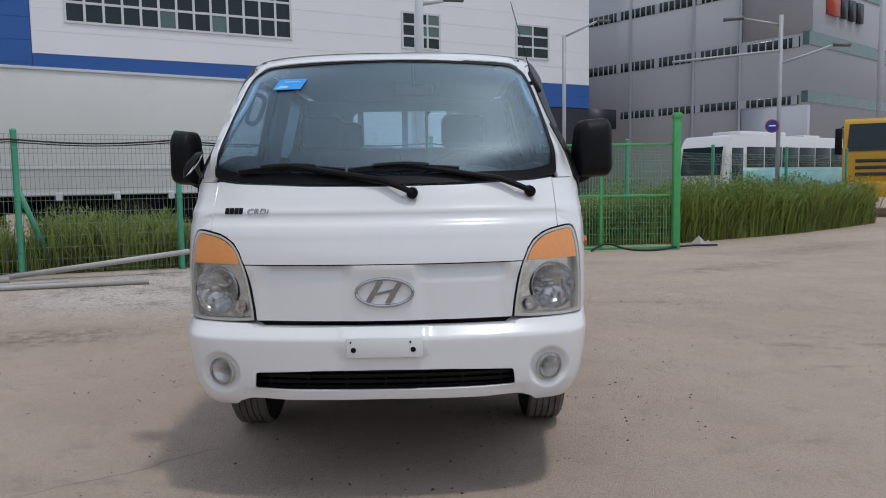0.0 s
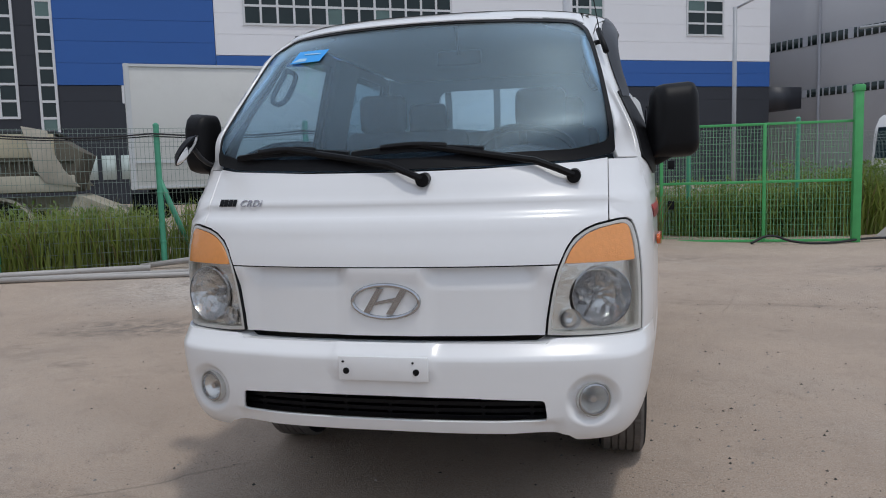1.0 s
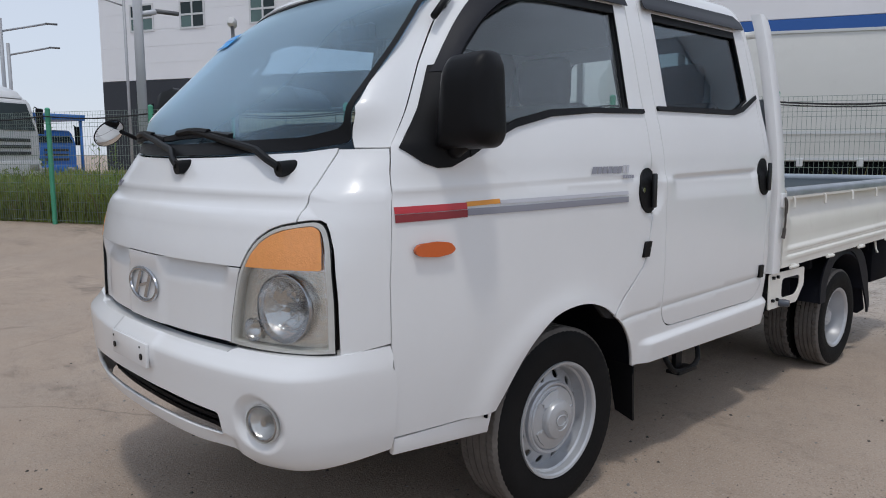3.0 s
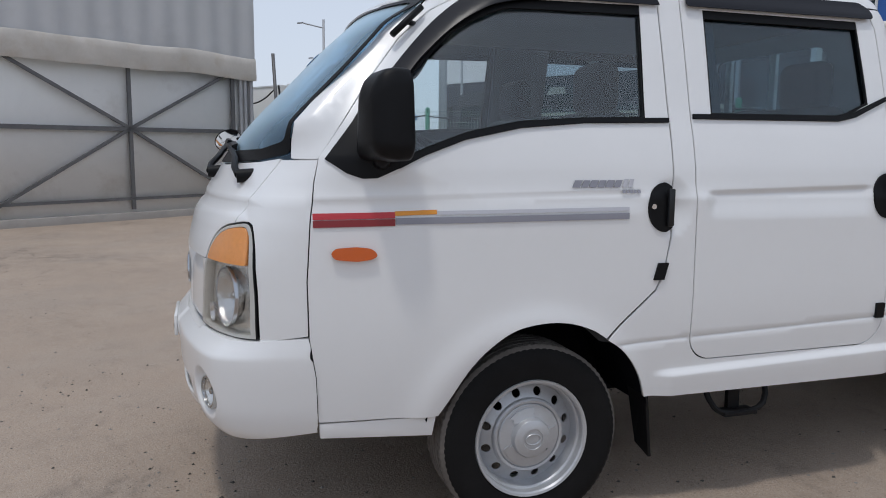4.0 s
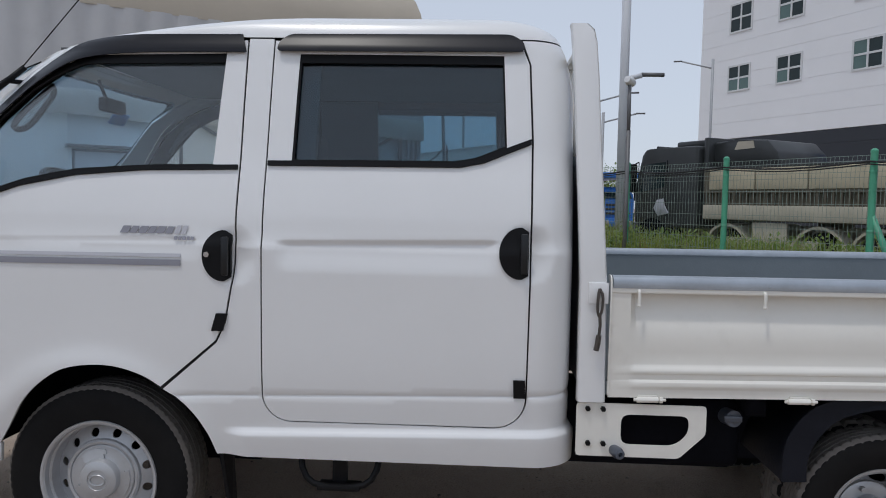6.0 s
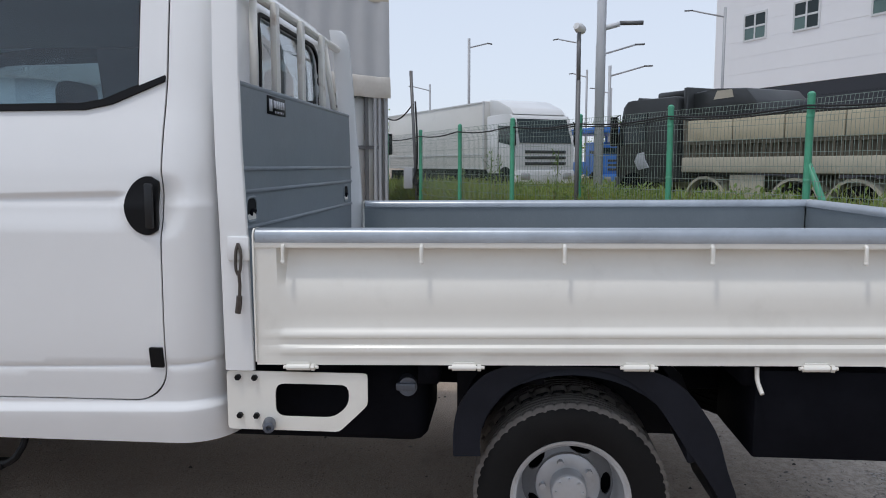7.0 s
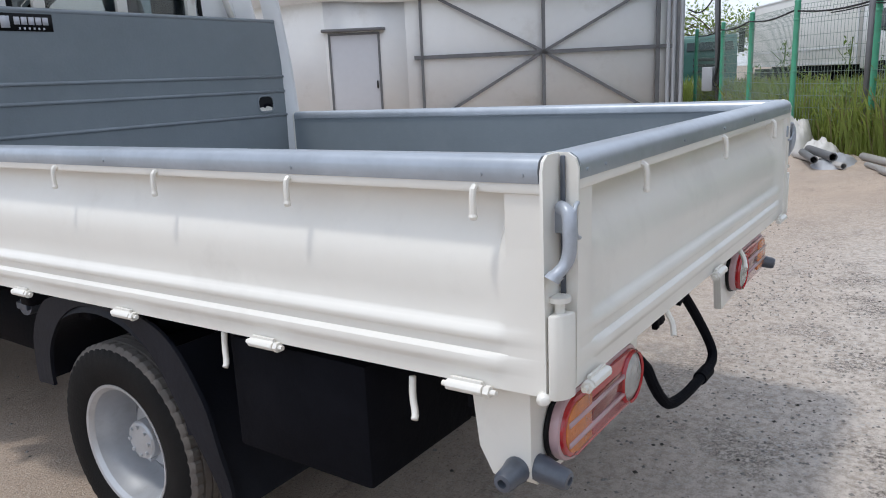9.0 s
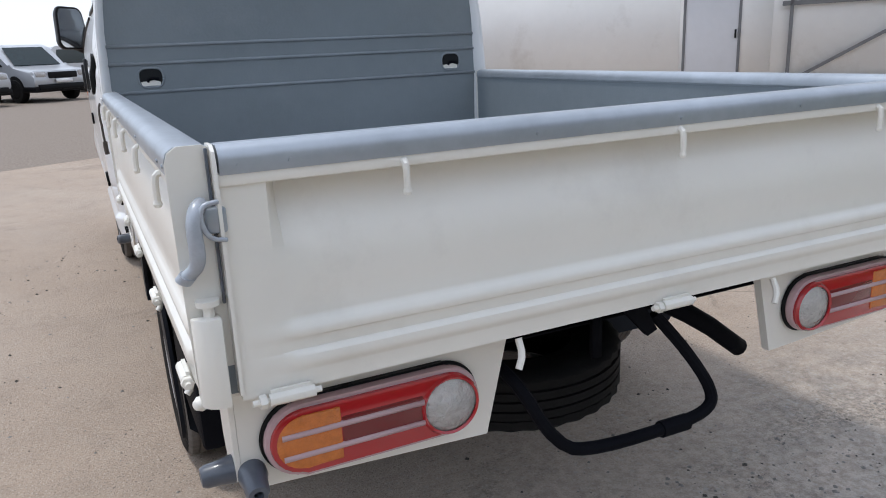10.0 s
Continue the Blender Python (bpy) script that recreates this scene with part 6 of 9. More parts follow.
# corner posts with latches
for sd in (1, -1):
    bm = bmesh.new()
    plan_ = [(BX + 0.004, BR - 0.018), (BX + 0.001, BR - 0.006), (BX - 0.008, BR + 0.003), (BX - 0.020, BR + 0.009), (BX - 0.036, BR + 0.010), (BX - 0.036, BR - 0.018)]
    prism(bm, [(sd * x_, y_, 0.678) for x_, y_ in plan_], (0, 0, 0.137), bevel=0.003)
    fix(bm)
    post = bed_part("corner_post", bm, BEDPAINT, truck)
    bm = bmesh.new()
    cyl(bm, (sd * (BX - 0.022), BR - 0.010, 0.812), (sd * (BX - 0.022), BR - 0.010, 0.838), 0.008, 12)
    cyl(bm, (sd * (BX - 0.022), BR - 0.010, 0.834), (sd * (BX - 0.022), BR - 0.010, 0.843), 0.017, 14)
    bed_part("post_pin", fix(bm), BEDPAINT, post)
    bm = bmesh.new()
    x = sd * (BX - 0.012)
    tube(bm, [(x - sd * 0.018, BR - 0.012, 1.000), (x - sd * 0.008, BR + 0.006, 0.996), (x - sd * 0.002, BR + 0.010, 0.970), (x - sd * 0.004, BR + 0.010, 0.930), (x - sd * 0.002, BR + 0.004, 0.905), (x + sd * 0.012, BR - 0.006, 0.888)], 0.0105, 12, smooth_steps=2)
    cyl(bm, (x + sd * 0.011, BR - 0.005, 0.890), (x + sd * 0.017, BR - 0.010, 0.880), 0.0125, 12)
    lt = bed_part("latch_lever", fix(bm), LEVER, post, "worn pale steel latch lever", 60)
    bm = bmesh.new()
    tube(bm, [(sd * (BX - 0.050), BR + 0.006, 1.004), (sd * (BX - 0.026), BR + 0.012, 1.002), (sd * (BX - 0.024), BR + 0.013, 0.975), (sd * (BX - 0.034), BR + 0.011, 0.950), (sd * (BX - 0.056), BR + 0.006, 0.944)], 0.0038, 8, smooth_steps=2)
    bed_part("latch_loop", bm, LEVER, lt)
    bm = bmesh.new()
    box(bm, min(sd * (BX - 0.060), sd * (BX - 0.030)), max(sd * (BX - 0.060), sd * (BX - 0.030)), BR - 0.03, BR + 0.004, 0.955, 0.995, 0.004)
    bed_part("latch_block", fix(bm), ZINC, lt)
    bm = bmesh.new()
    p = Vector((sd * (BX + 0.005), BR - 0.025, 0.680))
    lathe(bm, [(0, -0.014), (0.010, -0.009), (0.0115, 0.0), (0.007, 0.008), (0, 0.012)], p, (sd, 0.6, 0), 14)
    bed_part("ball_joint", fix(bm), BEDPAINT, post)

for k in (1, -1):   # dark strip put in for the shaded gap between the tailgate and the drop side
    bm = bmesh.new()
    box(bm, min(k * 0.8025, k * 0.8070), max(k * 0.8025, k * 0.8070), BR - 0.019, BR - 0.011, 0.83, 1.074, 0.002)
    bed_part("gap_strip", bm, GREYRUBBER, gt)

# headboard, its posts and the window guard
def board_w(z):
    return float(np.interp(z, (0.70, 1.06, 1.50), (0.846, 0.846, 0.788)))


bm = bmesh.new()
prism(bm, [(k * board_w(z), HB - 0.014, z) for k, z in ((-1, 0.70), (1, 0.70), (1, 1.06), (1, 1.50), (-1, 1.50), (-1, 1.06))], (0, 0.014, 0))
hb = bed_part("headboard", fix(bm), BEDGREY, truck, "grey steel headboard with pressed ribs")
for zz in (1.247, 1.178, 1.066):
    bm = bmesh.new()
    tube(bm, [(-board_w(zz), HB - 0.001, zz), (board_w(zz), HB - 0.001, zz)], 0.0075, 8)
    bed_part("pressed_rib", bm, BEDRIB, hb)
bm = bmesh.new()
tube(bm, [(-board_w(1.5), HB - 0.007, 1.500), (board_w(1.5), HB - 0.007, 1.500)], 0.010, 8)
bed_part("top_edge", bm, BEDRIB, hb)
for hx in (0.664, -0.690):
    bm = bmesh.new()
    ov = rounded([(hx - 0.048, 1.084), (hx + 0.048, 1.084), (hx + 0.048, 1.160), (hx - 0.048, 1.160)], 0.034, 6)
    tube(bm, [Vector((x, HB, z)) for x, z in ov] + [Vector((ov[0][0], HB, ov[0][1]))], 0.005, 6)
    rimp = bed_part("slot_rim", bm, BEDRIB, hb)
    # dark plate for the shaded hole, which is not cut through
    bm = bmesh.new()
    prism(bm, [(x, HB - 0.001, z) for x, z in ov], (0, 0.002, 0))
    bed_part("slot", fix(bm), SLOTDARK, rimp)
    # cream sliver: light on the hole's lower edge, put in as colour
    bm = bmesh.new()
    prism(bm, [(hx - 0.034, HB + 0.001, 1.090), (hx + 0.036, HB + 0.001, 1.090), (hx + 0.040, HB + 0.001, 1.106), (hx - 0.012, HB + 0.001, 1.112), (hx - 0.036, HB + 0.001, 1.104)], (0, 0.002, 0))
    bed_part("lit_edge", fix(bm), BEDPAINT, rimp)
    bm = bmesh.new()
    tube(bm, [(hx - 0.03, HB + 0.003, 1.116), (hx + 0.008, HB + 0.006, 1.122), (hx + 0.014, HB + 0.004, 1.104)], 0.0055, 6, smooth_steps=1)
    bed_part("slot_hook", bm, UNDER, rimp)
bm = bmesh.new()
box(bm, 0.286, 0.486, HB - 0.001, HB + 0.002, 1.428, 1.488)
plate = bed_part("maker_plate", bm, BLACK, hb, "small dark metal plate with worn light lettering")
for zz, hgt, xs_ in ((1.463, 0.026, (0.312, 0.337, 0.362, 0.387, 0.412)), (1.437, 0.008, (0.320, 0.337, 0.354, 0.371, 0.388, 0.405)), (1.458, 0.040, (0.452,))):
    for x_ in xs_:
        bm = bmesh.new()
        box(bm, x_ - hgt * 0.38, x_ + hgt * 0.38, HB + 0.0015, HB + 0.0035, zz - hgt / 2, zz + hgt / 2)
        bed_part("plate_bar", bm, SILVERDECAL, plate)
for sd in (1, -1):
    bm = bmesh.new()   # tapering side post up to roof height
    secs = [(0.66, 2.813, 2.903, 0.852), (1.06, 2.811, 2.896, 0.858), (1.30, 2.800, 2.882, 0.846), (1.52, 2.789, 2.870, 0.820), (1.72, 2.781, 2.862, 0.788), (1.84, 2.774, 2.855, 0.764), (1.885, 2.771, 2.846, 0.753), (1.905, 2.768, 2.825, 0.748)]
    rings = []
    for z_, y0_, y1_, x_ in secs:
        rings.append([bm.verts.new((sd * x_, y0_, z_)), bm.verts.new((sd * x_, y1_, z_)), bm.verts.new((sd * (x_ - 0.016), y1_, z_)), bm.verts.new((sd * (x_ - 0.055), y0_, z_))])
    for a, b in zip(rings, rings[1:]):
        for k in range(4):
            bm.faces.new((a[k], a[(k + 1) % 4], b[(k + 1) % 4], b[k]))
    bm.faces.new(rings[0])
    bm.faces.new(rings[-1])
    fix(bm)
    bmesh.ops.bevel(bm, geom=[e for e in bm.edges if abs((e.verts[0].co - e.verts[1].co).normalized().z) > 0.5], offset=0.012, segments=2, affect="EDGES", profile=0.5)
    sp_ = part("headboard_post", bm, PAINT, truck, "white steel post beside the headboard")
    bm = bmesh.new()   # latch on the front post
    x = sd * 0.868
    for off_ in (-0.007, 0.009):   # shackle and hanging lever
        tube(bm, [(x, 2.872, 1.035), (x + sd * 0.008, 2.874 + off_, 1.015), (x + sd * 0.008, 2.872 + off_, 0.965), (x + sd * 0.006, 2.872, 0.945)], 0.0045, 6, smooth_steps=1)
    tube(bm, [(x + sd * 0.006, 2.874, 0.955), (x + sd * 0.006, 2.876, 0.915), (x + sd * 0.004, 2.873, 0.88)], 0.005, 6)
    tube(bm, [(x + sd * 0.004, 2.873, 0.885), (x + sd * 0.004, 2.871, 0.86), (x + sd * 0.002, 2.866, 0.835)], 0.009, 8)
    lt = part("latch_lever", fix(bm), RUSTED, sp_, "dark rusty latch shackle and lever")
    bm = bmesh.new()
    box(bm, min(sd * 0.852, sd * 0.866), max(sd * 0.852, sd * 0.866), 2.838, 2.902, 0.985, 1.055, 0.004)
    part("latch_plate", fix(bm), PAINT, lt)
    # bracket below the bed's front end
    bm = bmesh.new()
    outl = rounded([(2.814, 0.655), (2.814, 0.478), (3.150, 0.478), (3.235, 0.560), (3.235, 0.655)], 0.012, 2)
    hole = rounded([(2.960, 0.520), (3.135, 0.520), (3.180, 0.560), (3.180, 0.620), (2.960, 0.620)], 0.03, 4)
    sheet(bm, lambda y, z: (0.838, y, z), outl, [hole], th=0.006, cell=0.05, side=sd)
    br = part("front_bracket", bm, BEDPAINT, truck, "white bracket plate with a long hole")
    for by, bz in ((2.850, 0.637), (2.900, 0.637), (2.853, 0.522), (2.903, 0.522)):
        bm = bmesh.new()
        cyl(bm, (sd * 0.836, by, bz), (sd * 0.850, by, bz), 0.009, 6)
        part("bolt", fix(bm), BLACK, br)
    bm = bmesh.new()
    lathe(bm, [(0, 0.0), (0.018, 0.0), (0.020, 0.03), (0.016, 0.05), (0.008, 0.052), (0.006, 0.04), (0, 0.04)], (sd * 0.836, 2.94, 0.500), (sd, 0.25, 0), 14)
    part("rubber_stop", fix(bm), GREYRUBBER, br)
# guard bars over the rear window
guard = part("window_guard", (lambda q: (tube(q, [(-0.755, 2.800, 1.815), (0.755, 2.800, 1.815)], 0.018, 10), fix(q))[1])(bmesh.new()), BEDPAINT, truck, "white steel bars guarding the rear window")
for bx in (0.318, -0.010, -0.335):
    bm = bmesh.new()
    box(bm, bx - 0.022, bx + 0.022, 2.812, 2.834, 1.47, 1.815, 0.004)
    part("guard_bar", bm, RUSTBAR, guard, "white steel bar with rust showing through")
for k in (1, -1):
    bm = bmesh.new()
    tube(bm, [(k * 0.56, 2.825, 1.48), (k * 0.47, 2.800, 1.81)], 0.014, 8)
    part("guard_brace", bm, BEDPAINT, guard)

# rear mudguards, flaps, tool box
for sd in (1, -1):
    bm = bmesh.new()
    prev = None
    for k in range(19):
        t = math.pi * (0.02 + 0.96 * k / 18)
        y, z = 3.83 - 0.345 * math.cos(t), 0.40 + 0.285 * math.sin(t)
        r = [bm.verts.new((sd * xx, 3.83 - (0.345 + dd) * math.cos(t), 0.40 + (0.285 + dd) * math.sin(t))) for xx, dd in ((0.44, 0.0), (0.828, 0.0), (0.834, -0.02), (0.826, -0.022), (0.44, -0.006))]
        if prev:
            for j in range(4):
                bm.faces.new((prev[j], r[j], r[j + 1], prev[j + 1]))
        prev = r
    prism(bm, [(sd * 0.445, y_, z_) for y_, z_ in ((3.47, 0.36), (3.47, 0.56), (3.62, 0.675), (4.10, 0.675), (4.22, 0.56), (4.30, 0.36))], (-sd * 0.012, 0, 0))
    band_in = flowing([(3.565, 0.417), (3.563, 0.457), (3.569, 0.505), (3.590, 0.552), (3.635, 0.607), (3.689, 0.647), (3.757, 0.675), (3.853, 0.684), (3.948, 0.667), (4.020, 0.624), (4.071, 0.572),
                       (4.115, 0.508), (4.152, 0.452), (4.189, 0.400), (4.241, 0.318), (4.268, 0.254)], 3)
    band_out = flowing([(4.276, 0.254), (4.293, 0.308), (4.264, 0.395), (4.236, 0.490), (4.202, 0.552), (4.151, 0.619), (4.093, 0.663), (4.021, 0.688)], 3) + \
        flowing([(3.660, 0.690), (3.620, 0.680), (3.576, 0.660), (3.529, 0.613), (3.495, 0.550), (3.485, 0.486), (3.485, 0.421), (3.492, 0.414)], 3)
    prism(bm, [(sd * 0.836, y_, z_) for y_, z_ in band_in + band_out], (-sd * 0.010, 0, 0))
    mg = part("rear_mudguard", fix(bm), MUDGUARD, truck, "black plastic mudguard")
    bm = bmesh.new()
    prism(bm, [(sd * 0.815, 4.115, 0.62), (sd * 0.46, 4.115, 0.62), (sd * 0.46, 4.262, 0.24), (sd * 0.78, 4.268, 0.24), (sd * 0.815, 4.262, 0.27)], (0, 0.012, 0.004))
    part("mud_flap", fix(bm), MUDGUARD, mg)
bm = bmesh.new()
box(bm, 0.46, 0.825, 4.330, 4.710, 0.434, 0.690, 0.010)
part("tool_box", bm, UNDER, truck, "black steel tool box below the bed")
for yy in (4.33, 4.83):
    bm = bmesh.new()
    tube(bm, [(0.835, yy, 0.70), (0.838, yy, 0.665), (0.845, yy + 0.01, 0.635), (0.852, yy + 0.012, 0.628)], 0.0065, 8, smooth_steps=1)
    part("lower_hook", bm, BEDPAINT, gl)

# rear lamp brackets, lamps and rubber stops
LR = BR - 0.060   # the brackets sit a little in from the tailgate
for sd in (1, -1):
    bm = bmesh.new()
    q = [(0.8035, 0.700), (0.315, 0.700), (0.362, 0.512), (0.745, 0.532), (0.790, 0.533), (0.8035, 0.555)]
    prism(bm, [(sd * x, LR - 0.012, z) for x, z in q], (0, -0.02, 0))
    prism(bm, [(sd * 0.812, LR - 0.0115, 0.715), (sd * 0.812, 4.935, 0.715), (sd * 0.812, 4.950, 0.59), (sd * 0.812, 4.975, 0.545), (sd * 0.812, LR - 0.05, 0.533), (sd * 0.812, LR - 0.0115, 0.555)], (-sd * 0.008, 0, 0))
    brk = part("lamp_bracket", fix(bm), BEDPAINT, truck, "white bracket below the tailgate")

    def pill(r, depth, y, x0=0.452, x1=0.706, cz=0.612):
        q = bmesh.new()
        ring = [(x0 + r * math.cos(a), cz + r * math.sin(a)) for a in np.linspace(math.pi / 2, 3 * math.pi / 2, 14)] + \
               [(x1 + r * math.cos(a), cz + r * math.sin(a)) for a in np.linspace(-math.pi / 2, math.pi / 2, 14)]
        prism(q, [(sd * x, y, z) for x, z in ring], (0, depth, 0), bevel=0.006)
        return fix(q)
    lamp = part("tail_lamp", pill(0.067, 0.010, LR - 0.012), BLACK, brk, "long rounded red, amber and clear tail lamp")
    part("lens_edge", pill(0.0625, 0.020, LR - 0.005), PINKHAZE, lamp)
    part("red_lens", pill(0.055, 0.014, LR + 0.008), TAILRED, lamp)
    bm = bmesh.new()
    half = [(0.645, 0.612 - 0.046)] + [(0.706 + 0.046 * math.cos(a), 0.612 + 0.046 * math.sin(a)) for a in np.linspace(-math.pi / 2, math.pi / 2, 14)] + [(0.645, 0.612 + 0.046)]
    prism(bm, [(sd * x, LR + 0.016, z) for x, z in half], (0, 0.008, 0), bevel=0.003)
    part("indicator", fix(bm), TAILAMBER, lamp, "amber indicator section")
    bm = bmesh.new()
    box(bm, min(sd * 0.50, sd * 0.645), max(sd * 0.50, sd * 0.645), LR + 0.016, LR + 0.0238, 0.586, 0.640, 0.004)
    part("dark_band", bm, TAILDARK, lamp)
    for zz in (0.590, 0.627):
        bm = bmesh.new()
        tube(bm, [(sd * 0.50, LR + 0.0225, zz), (sd * 0.742, LR + 0.0225, zz)], 0.0055, 8)
        part("lens_rib", bm, PINKHAZE, lamp)
    bm = bmesh.new()
    lathe(bm, [(0.053, -0.01), (0.0555, 0.010), (0.052, 0.016), (0.048, 0.013)], (sd * 0.450, LR + 0.012, 0.609), (0, 1, 0), 32)
    part("reversing_rim", fix(bm), TAILRED, lamp)
    bm = bmesh.new()
    lathe(bm, [(0.049, 0.010), (0.033, 0.017), (0.0, 0.020)], (sd * 0.450, LR + 0.012, 0.609), (0, 1, 0), 32)
    part("reversing_lens", fix(bm), CLEARPLASTIC, lamp, "clear reversing lens")
    for px, py, axx in ((0.806, 5.022, (sd, 0.0, -0.03)), (0.788, 5.050, (sd * 0.05, 1.0, -0.14))):
        bm = bmesh.new()
        lathe(bm, [(0.0, -0.01), (0.022, -0.01), (0.0235, 0.010), (0.020, 0.026), (0.0185, 0.050), (0.015, 0.057), (0.008, 0.058), (0.006, 0.045), (0.0, 0.045)], (sd * px, py, 0.565), axx, 18)
        part("rubber_stop", fix(bm), GREYRUBBER, brk)
bm = bmesh.new()   # black tube hoop of the spare wheel carrier
tube(bm, [(0.30, 4.80, 0.60), (0.305, 5.04, 0.620), (0.222, 5.07, 0.451), (0.139, 5.085, 0.432), (-0.069, 5.09, 0.432), (-0.155, 5.085, 0.442), (-0.172, 5.07, 0.475), (-0.125, 5.045, 0.560), (-0.050, 5.02, 0.655)], 0.0130, 10, smooth_steps=2)
prism(bm, [(-0.005, 5.02, 0.70), (0.055, 5.02, 0.70), (-0.025, 5.02, 0.615), (-0.050, 5.02, 0.625)], (0, 0.012, 0))
cyl(bm, (-0.017, 5.088, 0.432), (-0.085, 5.089, 0.432), 0.0175, 12)
part("carrier_hoop", fix(bm), UNDER, truck, "black tube hoop below the tailgate")
bm = bmesh.new()   # bent flat hanger beside the hoop
box(bm, 0.075, 0.097, 5.00, 5.012, 0.585, 0.690)
box(bm, 0.075, 0.145, 5.00, 5.012, 0.672, 0.690)
part("hanger_strap", bm, UNDER, truck)
for xx in (0.33, -0.28):
    bm = bmesh.new()
    tube(bm, [(xx, BR - 0.01, 0.715), (xx, BR + 0.004, 0.690), (xx + 0.012, BR + 0.010, 0.668)], 0.0065, 8, smooth_steps=1)
    part("lower_hook", fix(bm), BEDPAINT, gt)
box_bm = bmesh.new()
box(box_bm, -0.80, 0.80, 4.93, 4.98, 0.645, 0.69, 0.006)
part("rear_cross_member", box_bm, UNDER, truck)

# ---------------------------------------------------------------- surroundings
MINT = material("mint_green_paint", (0.075, 0.36, 0.22), 0.45, var=0.25, scale=6, stain=0.3, stain_color=(0.16, 0.30, 0.22), stain_scale=9)
GATEGREEN = material("bright_green_paint", (0.075, 0.42, 0.13), 0.45, var=0.25, scale=6)
WIRE = material("coated_wire", (0.21, 0.27, 0.235), 0.5)
CABLE = material("black_cable", (0.012, 0.012, 0.013), 0.6)
BLADE = material("grass_blade", (0.28, 0.335, 0.075), 0.6, color2=(0.15, 0.205, 0.040), scale=0.9)
DRYBLADE = material("dry_grass", (0.23, 0.20, 0.085), 0.8, color2=(0.15, 0.14, 0.05), scale=1.5)
LEAF = material("weed_leaf", (0.12, 0.195, 0.042), 0.6, color2=(0.23, 0.30, 0.066), scale=1.2)
WALLWHITE = material("dirty_white_panel", (0.80, 0.79, 0.77), 0.6, var=0.1, scale=0.8, stain=0.35, stain_color=(0.40, 0.35, 0.29), stain_scale=0.9)
TARP = material("grey_hangar_sheet", (0.56, 0.56, 0.57), 0.5, var=0.12, scale=0.7, stain=0.3, stain_color=(0.36, 0.355, 0.345), stain_scale=1.2)
TARPEDGE = material("pale_sheet_hem", (0.62, 0.58, 0.53), 0.6, var=0.2, scale=2, stain=0.5, stain_color=(0.46, 0.39, 0.31), stain_scale=3)
ROOFSHEET = material("beige_roof_sheet", (0.48, 0.42, 0.34), 0.6, var=0.15, scale=0.6)
STEELDARK = material("grey_steel_section", (0.16, 0.16, 0.165), 0.5, metal=0.3, var=0.3, scale=5)
CONCRETE = material("pale_kerb", (0.42, 0.39, 0.36), 0.9, var=0.25, scale=3, bump=0.3, bump_scale=30)
GALV = material("galvanised_pole", (0.40, 0.41, 0.43), 0.5, metal=0.1, var=0.15, scale=3)
PALEGALV = material("pale_pole_paint", (0.64, 0.65, 0.68), 0.5, var=0.12, scale=2)
CLADWHITE = material("white_cladding", (0.80, 0.80, 0.82), 0.5, var=0.05, scale=0.3)
CLADBLUE = material("blue_cladding", (0.018, 0.10, 0.36), 0.45, var=0.08, scale=0.3)
CLADDARK = material("anthracite_cladding", (0.021, 0.024, 0.033), 0.5, var=0.15, scale=0.3)
CLADGREY = material("pale_grey_cladding", (0.44, 0.45, 0.48), 0.75, spec=0.2, var=0.06, scale=0.2)
CLADMID = material("mid_grey_cladding", (0.42, 0.435, 0.475), 0.75, spec=0.2, var=0.06, scale=0.2)
PANE = material("window_pane", (0.016, 0.030, 0.032), 0.12, var=0.4, scale=0.6, spec=0.35)
PANEGREEN = material("green_window_band", (0.10, 0.17, 0.16), 0.12, var=0.3, scale=0.8)
FRAMEWHITE = material("white_window_frame", (0.62, 0.63, 0.64), 0.5)
PALEPANEL = material("pale_green_panel", (0.50, 0.58, 0.55), 0.5, var=0.15, scale=1.5)
BOXWHITE = material("white_box_body", (0.70, 0.69, 0.66), 0.45, var=0.07, scale=0.7, stain=0.2, stain_color=(0.45, 0.43, 0.40), stain_scale=1.0)
LORRYWHITE = material("white_lorry_paint", (0.68, 0.68, 0.68), 0.3, coat=0.4, var=0.06, scale=1.0)
OLIVE = material("olive_dump_body", (0.50, 0.46, 0.365), 0.75, var=0.25, scale=1.5, stain=0.45, stain_color=(0.22, 0.19, 0.14), stain_scale=1.3)
DARKOLIVE = material("dark_olive_ribs", (0.13, 0.115, 0.085), 0.8, var=0.3, scale=2)
OLIVETARP = material("olive_tarp", (0.54, 0.475, 0.345), 0.85, var=0.2, scale=2.0, stain=0.35, stain_color=(0.26, 0.22, 0.15), stain_scale=1.2)
DARKLORRY = material("dark_lorry_paint", (0.036, 0.039, 0.041), 0.35, var=0.3, scale=2)
BLUELORRY = material("blue_lorry_paint", (0.03, 0.17, 0.55), 0.35, var=0.1, scale=2)
PALEFLAP = material("pale_canvas", (0.50, 0.45, 0.37), 0.85, var=0.2, scale=2.5, stain=0.4, stain_color=(0.32, 0.28, 0.22), stain_scale=2)
YELLOW = material("yellow_lorry_paint", (0.62, 0.33, 0.02), 0.4, var=0.15, scale=1.5)
BUSTEAL = material("teal_bus_paint", (0.22, 0.50, 0.50), 0.35, var=0.08, scale=1.0)
REDMARK = material("red_marking", (0.55, 0.08, 0.05), 0.4)
BARK = material("bark", (0.10, 0.075, 0.05), 0.9, var=0.4, scale=8)
SIGNBLUE = material("sign_blue", (0.03, 0.05, 0.35), 0.4)
PVC = material("pale_pipe", (0.45, 0.43, 0.41), 0.5, var=0.2, scale=4)
